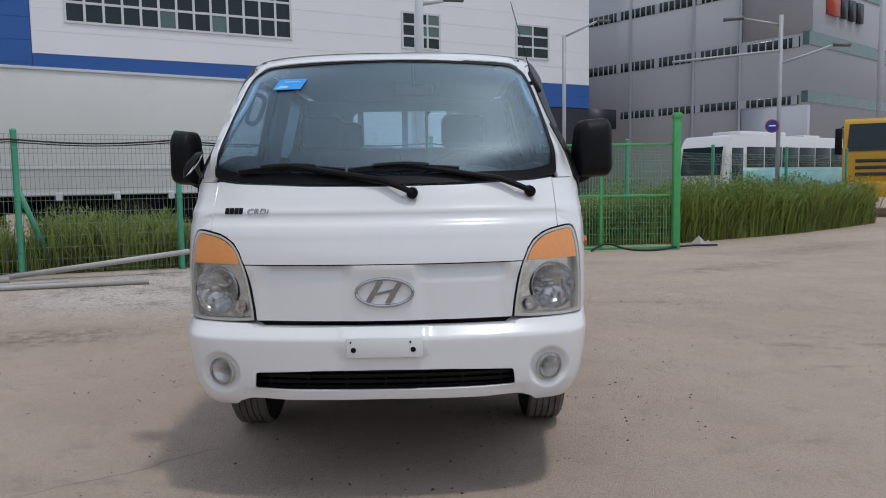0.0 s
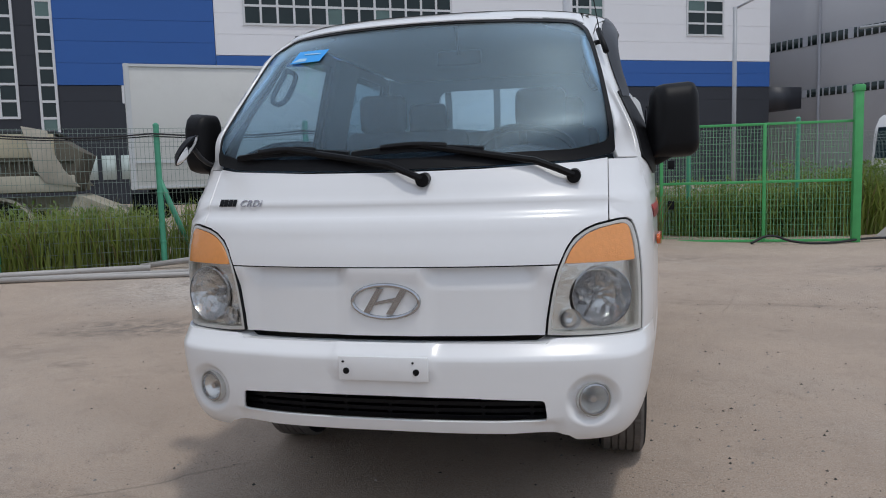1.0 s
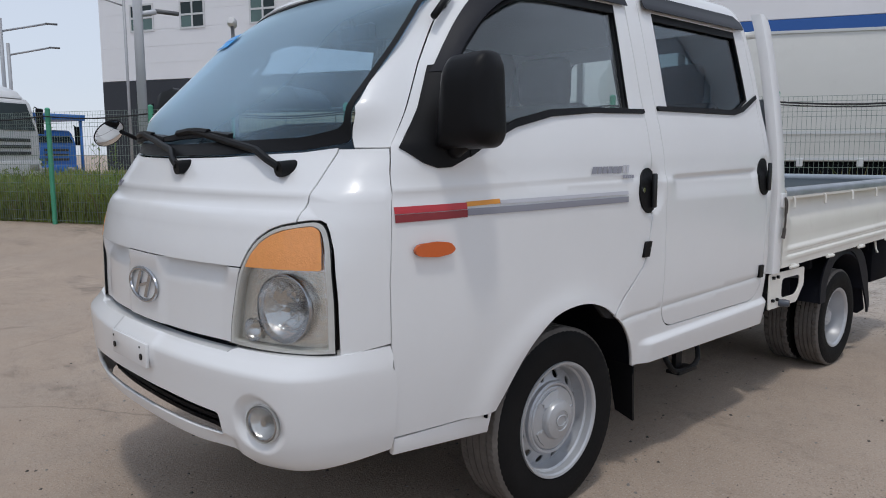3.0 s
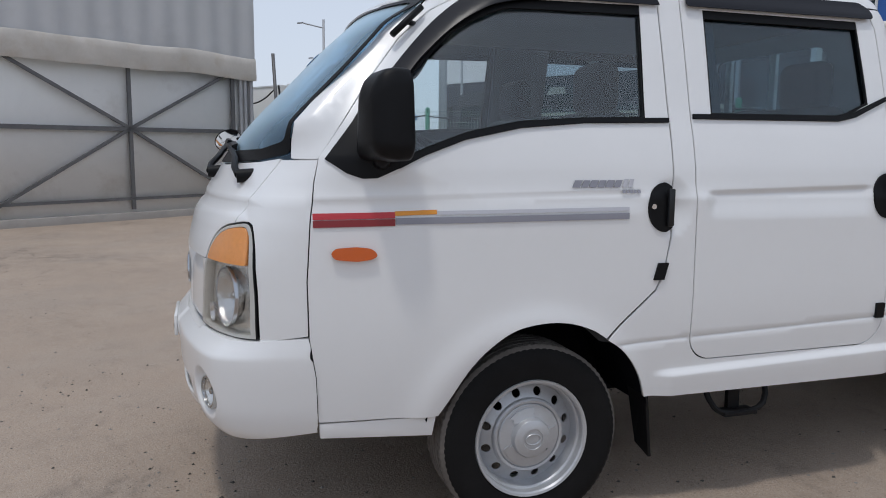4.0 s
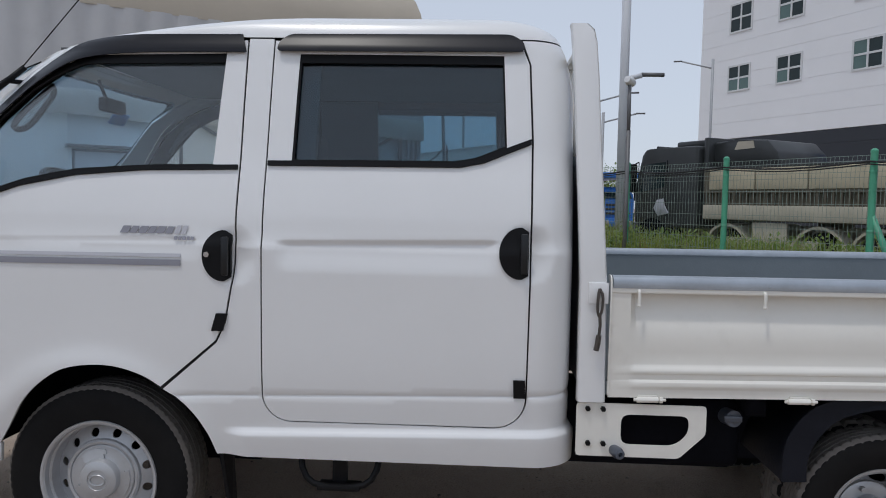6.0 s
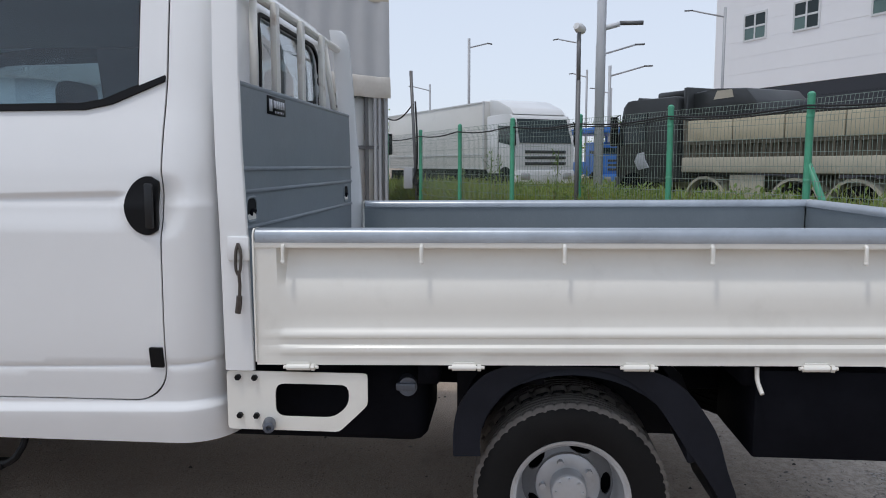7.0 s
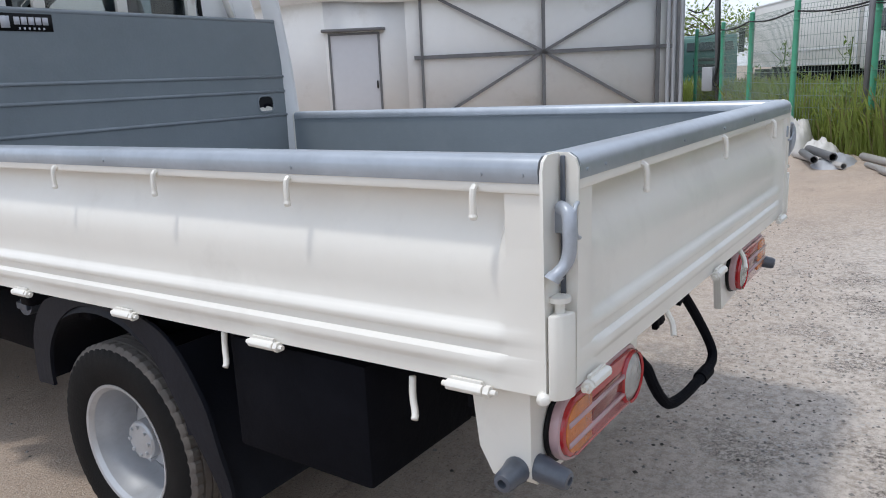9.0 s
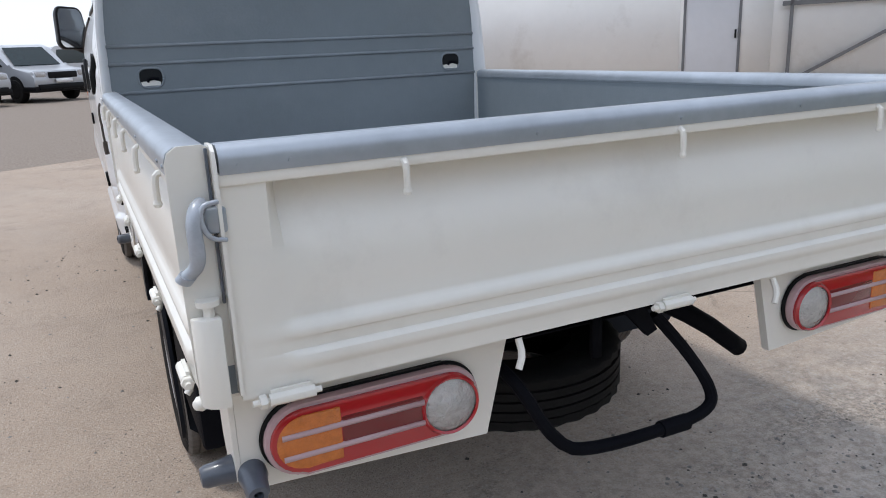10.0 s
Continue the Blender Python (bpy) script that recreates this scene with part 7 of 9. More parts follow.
WHITESHEET = material("crumpled_white_sheet", (0.62, 0.60, 0.57), 0.6, var=0.2, scale=6)
BLACKSHEET = material("black_sheet", (0.018, 0.018, 0.02), 0.5, var=0.3, scale=5)


let_light_through(BLADE)
let_light_through(DRYBLADE)
let_light_through(LEAF)


def frame_to(p, d):
    """Pose whose local x runs along d from p on the ground, local -y to the camera's side."""
    return pose(p[0], p[1], 0, 0, 0, math.degrees(math.atan2(d[1], d[0])))


# ------------------------------------------------ fence and gate
fence = thing("wire_fence", "mint-green steel posts with welded wire mesh", "fence", kind="structure")


def fence_panel(p, q, top=1.80, mat=WIRE):
    """Welded wire panel between two posts, its top bent back."""
    p, q = Vector((*p, bank(*p))), Vector((*q, bank(*p)))
    d = (q - p)
    ln = d.length
    d.normalize()
    bm = bmesh.new()
    r = 0.0026
    hs = [0.06 + 0.15 * k for k in range(11)] + [1.62, 1.68, 1.74, top]

    def bar(a, b, r_):
        a, b = Vector(a), Vector(b)
        ax, u, v = basis(b - a)
        pr = [[bm.verts.new(c + (u * math.cos(2.094 * k) + v * math.sin(2.094 * k)) * r_) for k in range(3)] for c in (a, b)]
        for k in range(3):
            bm.faces.new((pr[0][k], pr[0][(k + 1) % 3], pr[1][(k + 1) % 3], pr[1][k]))
    for h in hs:
        bar((0, -0.03 * max(0, (h - 1.60) / 0.2), h), (ln, -0.03 * max(0, (h - 1.60) / 0.2), h), r * 1.15)
    x = 0.05
    while x < ln:
        bar((x, 0, 0.03), (x, 0, 1.60), r)
        bar((x, 0, 1.60), (x, -0.03, top), r)
        x += 0.052
    ob = part("wire_panel", bm, mat, fence, smooth=0)
    ob.matrix_basis = Matrix.Translation(p) @ Matrix.Rotation(math.atan2(d.y, d.x), 4, "Z")


def fence_post(p, h=1.85, r=0.038, mat=MINT, brace=None):
    bm = bmesh.new()
    lathe(bm, [(0, -0.05), (r, -0.05), (r, h - 0.02), (r * 1.08, h - 0.02), (r * 1.05, h), (r * 0.5, h + 0.018), (0, h + 0.022)], (0, 0, 0), (0, 0, 1), 16)
    t = part("post", fix(bm), mat, fence)
    t.location = (p[0], p[1], bank(*p))
    for z in (0.30, 0.95, 1.60):
        bm = bmesh.new()
        lathe(bm, [(r, 0.0), (r + 0.003, 0.004), (r + 0.003, 0.030), (r, 0.034)], (0, 0, z), (0, 0, 1), 16)
        part("clamp", bm, mat, t)
    if brace:
        bm = bmesh.new()
        tube(bm, [(0, 0, 1.15), (brace[0], brace[1], 0.0)], 0.036, 10)
        part("brace", bm, mat, t)


LINE1 = [(0.15, 9.15), (-1.55, 8.30), (-3.26, 7.40)]
LINE2 = [(-5.05, 6.70), (-6.68, 5.65), (-8.25, 4.68), (-9.00, 3.70), (-10.80, 2.75), (-12.90, 1.78), (-14.80, 0.75)]
for p in LINE1:
    fence_post(p)
for k, p in enumerate(LINE2):
    fence_post(p, brace=(0.22, 0.40) if k == 0 else None)
FENCE = [(1.50, 9.95)] + LINE1 + LINE2
for a, b in zip(FENCE, FENCE[1:]):
    fence_panel(a, b)
bm = bmesh.new()
pts = []
for a, b in zip(FENCE, FENCE[1:]):
    for k in range(6):
        t = k / 6
        pts.append((a[0] + (b[0] - a[0]) * t - 0.02, a[1] + (b[1] - a[1]) * t - 0.05, 1.86 - 0.05 * math.sin(math.pi * t)))
tube(bm, pts, 0.012, 6)
tube(bm, [(x, y, z - 0.03) for x, y, z in pts[8:40]], 0.008, 5)
tagged(part("cable", bm, CABLE), "black cables strung along the top of the fence", "cable")

gate_t = thing("wire_gate", "bright green steel gate leaf filled with wire mesh", "gate", pose(1.58, 10.40, 0, 0, 0, 1.0))
bm = bmesh.new()
for x in (0.0, 1.56):
    box(bm, x - 0.025, x + 0.025, -0.025, 0.025, 0.02, 1.88, 0.005)
for z in (0.03, 0.96, 1.86):
    box(bm, 0.0, 2.86, -0.02, 0.02, z - 0.02, z + 0.02, 0.004)
part("gate_frame", bm, GATEGREEN, gate_t)
bm = bmesh.new()
for k in range(56):
    x = 0.03 + 0.051 * k
    box(bm, x - 0.003, x + 0.003, -0.003, 0.003, 0.05, 1.84)
for k in range(18):
    z = 0.08 + 0.10 * k
    box(bm, 0.0, 2.86, -0.002, 0.002, z - 0.002, z + 0.002)
part("wire_mesh", bm, material("green_wire", (0.17, 0.42, 0.21), 0.5), gate_t, smooth=0)
bm = bmesh.new()
for z in (0.55, 1.2):
    box(bm, 0.10, 0.20, -0.05, 0.01, z, z + 0.14, 0.01)
part("gate_lock", bm, BLACK, gate_t)
t = thing("gate_post", "tall bright green square gate post", "post", pose(4.47, 10.42, 0))
bm = bmesh.new()
box(bm, -0.06, 0.06, -0.06, 0.06, -0.02, 2.40, 0.008)
part("pole", bm, GATEGREEN, t)
bm = bmesh.new()
box(bm, -0.075, 0.075, -0.075, 0.075, 2.30, 2.39, 0.01)
part("post_cap", bm, GATEGREEN, t)
for p in ((2.1, 11.35), (3.9, 11.6), (6.6, 14.4), (9.2, 16.3), (11.8, 18.2)):
    fence_post(p, 2.0)
for a, b in (((0.15, 9.15), (2.1, 11.35)), ((2.1, 11.35), (3.9, 11.6)), ((3.9, 11.6), (6.6, 14.4)), ((6.6, 14.4), (9.2, 16.3)), ((9.2, 16.3), (11.8, 18.2))):
    fence_panel(a, b)
bm = bmesh.new()
tube(bm, [(2.9, 10.1, 0.02), (3.2, 10.25, 0.16), (3.5, 10.0, 0.03), (4.1, 10.05, 0.02), (4.6, 10.5, 0.05), (5.4, 10.9, 0.02)], 0.02, 6, smooth_steps=2)
tagged(part("hose", bm, CABLE), "black hose lying on the ground by the gate", "hose")

# ------------------------------------------------ grass
rg = random.Random(11)


def blades(name, area, count, h0, h1, mats, label, lean=0.35, width=0.010):
    """A stand of grass: many bent tapering blades."""
    V, Fc, M = [], [], []
    for _ in range(count):
        x, y = area()
        tall = h0 + (h1 - h0) * rg.random() ** 1.5 * (0.55 + 0.45 * noise.noise((x * 0.9, y * 0.9, 3.0)) + 0.35)
        a, ln = rg.uniform(0, 6.283), lean * rg.random() * tall
        w = width * rg.uniform(0.6, 1.5)
        dx, dy, sx, sy = math.cos(a), math.sin(a), -math.sin(a) * w, math.cos(a) * w
        k = len(V)
        g = bank(x, y)
        V += [(x - sx, y - sy, g), (x + sx, y + sy, g), (x + dx * ln * 0.35 + sx * 0.8, y + dy * ln * 0.35 + sy * 0.8, g + tall * 0.6),
              (x + dx * ln * 0.35 - sx * 0.8, y + dy * ln * 0.35 - sy * 0.8, g + tall * 0.6), (x + dx * ln, y + dy * ln, g + tall * (1 - 0.25 * rg.random()))]
        Fc += [(k, k + 1, k + 2, k + 3), (k + 3, k + 2, k + 4)]
        mi = 1 if rg.random() < 0.16 else 0
        M += [mi, mi]
    me = bpy.data.meshes.new(name)
    me.from_pydata(V, [], Fc)
    for mm in mats:
        me.materials.append(mm)
    me.polygons.foreach_set("material_index", M)
    return tagged(new(name, me), label, "grass", kind="stuff")


def along(path, near, far):
    """Random places in a strip behind a line of points."""
    segs = [(Vector(a), Vector(b)) for a, b in zip(path, path[1:])]
    lens = [(b - a).length for a, b in segs]

    def pick():
        a, b = rg.choices(segs, lens)[0]
        d = (b - a).normalized()
        n = Vector((d.y, -d.x))
        if n.y < 0 and abs(n.y) > abs(n.x) or (abs(n.x) >= abs(n.y) and n.x > 0):
            n = -n
        q = a.lerp(b, rg.random()) + n * (near + (far - near) * rg.random() ** 1.4)
        return q.x, q.y
    return pick


G1 = [(1.4, 9.95), (0.15, 9.2), (-3.26, 7.45)]
G2 = [(-3.26, 7.45), (-5.05, 6.75), (-9.0, 3.75), (-14.8, 0.80)]
blades("grass", along(G1, 0.05, 2.6), 16000, 0.28, 0.74, (BLADE, DRYBLADE), "tall uncut green grass behind the fence", lean=0.75)
blades("grass", along(G2, 0.05, 3.0), 22000, 0.34, 0.98, (BLADE, DRYBLADE), "tall uncut green grass behind the fence", lean=0.75)
blades("grass", along([(4.6, 11.4), (8.0, 13.4), (11.8, 16.7)], 0.0, 3.2), 12000, 0.45, 1.35, (BLADE, DRYBLADE), "tall uncut grass and weeds by the gate", width=0.014, lean=0.75)
blades("grass", along([(0.0, 10.3), (4.6, 10.9)], 0.6, 3.0), 6000, 0.4, 1.1, (BLADE, DRYBLADE), "uncut grass behind the gate", width=0.012, lean=0.75)
blades("dry_grass", along([(-1.2, 8.6), (1.5, 9.9)], -0.1, 0.9), 3000, 0.45, 1.0, (DRYBLADE, BLADE), "drooping half-dry grass tuft by the gate", lean=0.9)


def foliage(name, area, count, z0, z1, label):
    """Leafy undergrowth: a great many small pointed leaves at all heights."""
    V, Fc = [], []
    for _ in range(count):
        x, y = area()
        top = z0 + (z1 - z0) * (0.62 + 0.5 * noise.noise((x * 0.8, y * 0.8, 7.0)))
        c = Vector((x, y, bank(x, y) + top * rg.random() ** 0.6))
        d = Vector((rg.uniform(-1, 1), rg.uniform(-1, 1), rg.uniform(-0.3, 0.9))).normalized()
        _, u, v = basis(d)
        l = rg.uniform(0.05, 0.13)
        k = len(V)
        V += [c, c + d * l * 0.5 + u * l * 0.2, c + d * l, c + d * l * 0.5 - u * l * 0.2]
        Fc.append((k, k + 1, k + 2, k + 3))
    me = bpy.data.meshes.new(name)
    me.from_pydata(V, [], Fc)
    me.materials.append(LEAF)
    return tagged(new(name, me), label, "undergrowth", kind="stuff")


foliage("undergrowth", along([(4.6, 11.4), (8.0, 13.4), (11.8, 16.7)], 0.0, 2.8), 26000, 0.5, 1.42, "bushy dark green weeds among the grass by the gate")
foliage("undergrowth", along(G1, 0.1, 2.0), 9000, 0.25, 0.62, "leafy weeds among the grass behind the fence")
foliage("undergrowth", along(G2, 0.2, 3.0), 11000, 0.35, 0.95, "leafy weeds among the grass behind the fence")
foliage("undergrowth", along([(0.4, 10.4), (4.4, 10.9)], 0.5, 2.6), 12000, 0.4, 1.15, "leafy weeds behind the wire gate")
blades("grass", along(G2, 3.0, 16.0), 14000, 0.35, 0.8, (BLADE, DRYBLADE), "green grass between the fence and the parked lorries", width=0.022)
blades("grass", along([(-16.9, 1.2), (-30.0, -6.0)], -2.0, 14.0), 9000, 0.4, 1.0, (BLADE, DRYBLADE), "green grass far beyond the fence", width=0.035)


def weed(p, h, n=140):
    """A tall weed: stem, side shoots and many small leaves."""
    t = thing("weed", "tall leafy green weed by the fence", "weed", pose(p[0], p[1], bank(*p)), group="weeds")
    bm = bmesh.new()
    tube(bm, [(0, 0, 0), (0.02, 0.02, h * 0.5), (0.0, 0.05, h)], 0.008, 5)
    for k in range(7):
        z = h * (0.25 + 0.09 * k)
        a = rg.uniform(0, 6.28)
        tube(bm, [(0, 0, z), (0.16 * math.cos(a), 0.16 * math.sin(a), z + 0.15)], 0.004, 4)
    part("stem", bm, LEAF, t)
    bm = bmesh.new()
    for _ in range(n):
        z = h * rg.uniform(0.1, 1.0)
        s = 0.26 * (1.15 - z / h)
        c = Vector((rg.gauss(0, s * 0.55), rg.gauss(0, s * 0.55), z))
        d = Vector((rg.uniform(-1, 1), rg.uniform(-1, 1), rg.uniform(-0.2, 0.8))).normalized()
        _, u, v = basis(d)
        l = rg.uniform(0.035, 0.085)
        bm.faces.new([bm.verts.new(q) for q in (c, c + d * l * 0.5 + u * l * 0.2, c + d * l, c + d * l * 0.5 - u * l * 0.2)])
    part("leaves", bm, LEAF, t, smooth=0)


for p, h in (((-8.3, 4.75), 1.1), ((-8.6, 4.35), 1.35), ((-9.6, 3.75), 0.95), ((-10.0, 3.45), 1.3), ((-10.3, 3.3), 1.4), ((-11.3, 2.75), 1.05), ((-7.3, 5.6), 0.8),
             ((-6.0, 6.6), 0.8), ((-4.4, 7.3), 0.75), ((-3.7, 7.6), 0.65), ((2.3, 11.1), 1.0), ((2.7, 11.2), 1.05), ((3.3, 11.1), 1.0), ((1.9, 11.0), 0.95), ((-12.0, 2.5), 0.9), ((-6.9, 6.2), 0.75)):
    weed(p, h)
# small pale flowers among the grass right of the gate
bm = bmesh.new()
for _ in range(150):
    x, y = along([(5.5, 12.0), (13.0, 17.8)], 0.0, 2.0)()
    z = rg.uniform(0.9, 1.3)
    for k in range(2):
        a = rg.uniform(0, 3.14)
        d = Vector((math.cos(a), math.sin(a), 0.3)) * 0.02
        bm.faces.new([bm.verts.new((x, y, z)), bm.verts.new((x + d.x, y + d.y, z + d.z)), bm.verts.new((x - d.y, y + d.x, z + 0.015))])
tagged(part("flowers", bm, WHITE, smooth=0), "tiny white flowers above the grass", "flowers", kind="stuff")

# ------------------------------------------------ sheeted hangar
W0, WD = (-9.07, -4.60), (-3.44, 5.22)
HM = pose(0, 0, -0.075) @ frame_to(W0, WD) @ Matrix.Scale(1.06, 4)
hang = thing("hangar", "large sheet-covered hangar with a panelled end wall and pale roof", "building", HM, kind="structure")
L0, L1 = -13.0, 6.43
bm = bmesh.new()
box(bm, L0, L1 - 0.30, 0.0, 0.10, 0.18, 2.75)
part("panel_wall", bm, WALLWHITE, hang)
bm = bmesh.new()
box(bm, L0, L1, -0.08, 0.30, -0.05, 0.20, 0.02)
part("kerb", bm, CONCRETE, hang)
bm = bmesh.new()   # folded sheet hanging from the eave
n = 260
rows_ = []
for z in (2.62, 2.80, 2.96, 3.3, 3.8, 4.25, 4.40):
    rows_.append([bm.verts.new((L0 + (L1 - L0) * k / n, -0.10 - 0.018 * math.sin(k * 1.05) - 0.02 * noise.noise((k * 0.11, z, 0)), z + (0.03 * noise.noise((k * 0.07, 5, 0)) if z < 2.7 else 0))) for k in range(n + 1)])
for a, b in zip(rows_, rows_[1:]):
    for k in range(n):
        bm.faces.new((a[k], a[k + 1], b[k + 1], b[k]))
part("side_sheet", bm, TARP, hang, "grey corrugated hanging sheet")
bm = bmesh.new()
rows_ = []
for j, z in enumerate((2.58, 2.62, 2.72, 2.86, 2.96, 2.99)):
    rows_.append([bm.verts.new((L0 + (L1 - L0) * k / n, -0.13 - (0.006, 0.020, 0.030, 0.033, 0.024, 0.0)[j] * (0.8 + 0.4 * noise.noise((k * 0.09, 2, j * 0.4))) - 0.01 * math.sin(k * 0.9 + j), z + 0.05 * noise.noise((k * 0.06, 9, 0)))) for k in range(n + 1)])
for a, b in zip(rows_, rows_[1:]):
    for k in range(n):
        bm.faces.new((a[k], a[k + 1], b[k + 1], b[k]))
part("sheet_hem", bm, TARPEDGE, hang, "bulging pale hem of the sheet")
bm = bmesh.new()   # rounded roof
prev = None
for k in range(13):
    t = math.pi / 2 * k / 12
    y, z = 5.0 - 5.1 * math.cos(t), 4.38 + 2.2 * math.sin(t) ** 0.8
    r = (bm.verts.new((L0, y, z)), bm.verts.new((L1, y, z)))
    if prev:
        bm.faces.new((prev[0], prev[1], r[1], r[0]))
    prev = r
part("roof", bm, ROOFSHEET, hang)
bm = bmesh.new()
box(bm, L1 - 0.06, L1, 0.0, 5.0, 0.0, 4.5)
part("end_wall", bm, TARP, hang)
bm = bmesh.new()
box(bm, 0.0, 1.46, -0.012, -0.001, 0.20, 2.72)
part("door_panel", bm, WALLWHITE, hang)
bm = bmesh.new()   # steel frame with crossed braces on the panels


def bar_x(a, b, w=0.045):
    a, b = Vector((a[0], -0.035, a[1])), Vector((b[0], -0.035, b[1]))
    d = (b - a).normalized()
    s = Vector((-d.z, 0, d.x)) * w / 2
    prism(bm, [a - s, a + s, b + s, b - s], (0, -0.04, 0))


bar_x((1.60, 1.58), (L1 - 0.15, 1.60), 0.07)
for x, w in ((1.74, 0.05), (3.92, 0.06), (5.95, 0.07), (6.25, 0.07)):
    bar_x((x, 0.25), (x, 2.70), w)
for a, b in (((1.74, 0.35), (3.92, 1.60)), ((3.92, 1.60), (5.95, 2.70)), ((1.74, 2.75), (3.92, 1.60)), ((3.92, 1.60), (5.95, 0.42)), ((1.60, 0.42), (6.2, 0.44))):
    bar_x(a, b, 0.05)
part("wall_frame", fix(bm), STEELDARK, hang, "grey steel frame with crossed braces")
bm = bmesh.new()
box(bm, 0.10, 0.95, -0.030, -0.012, 0.28, 2.03, 0.004)
dr = part("side_door", bm, material("pale_door", (0.58, 0.58, 0.60), 0.5, var=0.06), hang, "shut pale grey door")
bm = bmesh.new()
for x in (0.06, 0.95):
    box(bm, x, x + 0.04, -0.045, -0.012, 0.25, 2.07)
box(bm, 0.06, 0.99, -0.045, -0.012, 2.03, 2.07)
box(bm, -0.04, 1.10, -0.16, -0.012, 2.09, 2.14, 0.006)
part("door_frame", bm, STEELDARK, dr)
bm = bmesh.new()
box(bm, 0.90, 0.925, -0.07, -0.03, 1.08, 1.22, 0.005)
part("door_handle", bm, BLACK, dr)
bm = bmesh.new()
for x in (L1 - 0.30, L1 - 0.20, L1 - 0.06):
    cyl(bm, (x, -0.06, 0.0), (x, -0.06, 2.9), 0.035, 10)
part("corner_tubes", fix(bm), GALV, hang)

# ------------------------------------------------ factory with blue bands
FM = pose(0, 0, -0.46) @ frame_to((11.74, 56.46), (-0.891, -0.4535)) @ Matrix.Scale(1.37, 4)
fac = thing("factory", "long white-clad factory with blue bands and a dark base", "building", FM, kind="structure")
# local x runs along the front from its right end; the front looks to local +y


def clad(name, x0, x1, z0, z1, mat, proud=0.0, lines=0.0):
    q = bmesh.new()
    if lines:
        z = z0
        while z < z1 - 0.01:
            t = min(z + lines, z1)
            box(q, x0, x1, -0.20, 0.10 + proud, z + 0.012, t - 0.012)
            z = t
        box(q, x0, x1, -0.20, 0.085 + proud, z0, z1)
    else:
        box(q, x0, x1, -0.20, 0.10 + proud, z0, z1)
    part(name, q, mat, fac, smooth=0)


clad("white_wall", -0.55, 27.56, 6.66, 16.5, CLADWHITE, 0, 0.9)
clad("blue_band", -0.55, 27.56, 5.36, 6.64, CLADBLUE, 0.03, 0.65)
clad("blue_wall", 27.58, 33.95, 5.36, 16.5, CLADBLUE, 0.03, 0.9)
clad("dark_base", -0.55, 40.0, -0.1, 5.34, CLADDARK, 0.0, 1.2)
clad("dark_wall", 33.97, 40.0, 5.36, 16.5, CLADDARK, 0.0, 1.2)
clad("white_wall", 40.02, 58.4, 5.38, 17.5, CLADWHITE, 0.02, 0.9)
clad("dark_base", 40.02, 58.4, -0.1, 5.36, CLADDARK, 0.02, 1.2)
bm = bmesh.new()
box(bm, -0.5, 58.3, -25, -0.2, -0.1, 16.4)
part("body", bm, CLADWHITE, fac)


def fac_window(x0, x1, z0, z1, nx, nz, y=0.10):
    q = bmesh.new()
    f_ = 0.10
    for k in range(nx + 1):
        xx = x0 + (x1 - x0) * k / nx
        box(q, xx - f_ / 2, xx + f_ / 2, y - 0.02, y + 0.05, z0 - 0.05, z1 + 0.05)
    for k in range(nz + 1):
        zz = z0 + (z1 - z0) * k / nz
        box(q, x0, x1, y - 0.02, y + 0.045, zz - f_ / 2, zz + f_ / 2)
    w = part("window", q, FRAMEWHITE, fac, smooth=0)
    for i in range(nx):
        for j in range(nz):
            q = bmesh.new()
            box(q, x0 + (x1 - x0) * i / nx, x0 + (x1 - x0) * (i + 1) / nx, y - 0.01, y + 0.02, z0 + (z1 - z0) * j / nz, z0 + (z1 - z0) * (j + 1) / nz)
            part("pane", q, PANEGREEN if rg.random() < 0.15 else PANE, w, smooth=0)


fac_window(16.9, 26.3, 8.0, 10.4, 13, 3)
fac_window(9.1, 11.2, 8.0, 9.75, 3, 3)
fac_window(2.3, 4.4, 7.95, 9.70, 2, 3)
fac_window(33.99, 34.60, 3.32, 12.16, 1, 13, 0.13)
fac_window(33.99, 34.55, 1.65, 2.60, 1, 2, 0.13)
fac_window(35.45, 36.12, 4.03, 12.19, 1, 12, 0.12)
fac_window(30.6, 31.42, 4.65, 5.30, 1, 1, 0.10)
for x in (43.4, 46.75, 51.2, 54.6):
    fac_window(x, x + 1.55, 8.05, 9.45, 2, 2, 0.12)
for x in (43.4, 46.75, 51.2, 54.6):
    fac_window(x, x + 1.55, 11.35, 12.9, 2, 2, 0.12)
bm = bmesh.new()
box(bm, -2.6, -0.56, -14, 0.10, 4.2, 5.34)
box(bm, -2.6, -0.56, -14, -6.0, -0.1, 4.2)
part("entrance_canopy", bm, CLADDARK, fac)
bm = bmesh.new()
box(bm, 39.33, 39.50, 0.10, 0.28, 0.0, 16.0)
part("downpipe", fix(bm), GALV, fac)
for x in (33.60, 32.64, 31.90, 31.15, 30.40):
    bm = bmesh.new()
    box(bm, x, x + 0.54, 0.08, 0.16, 1.40, 2.42)
    part("base_panel", bm, PALEPANEL, fac)

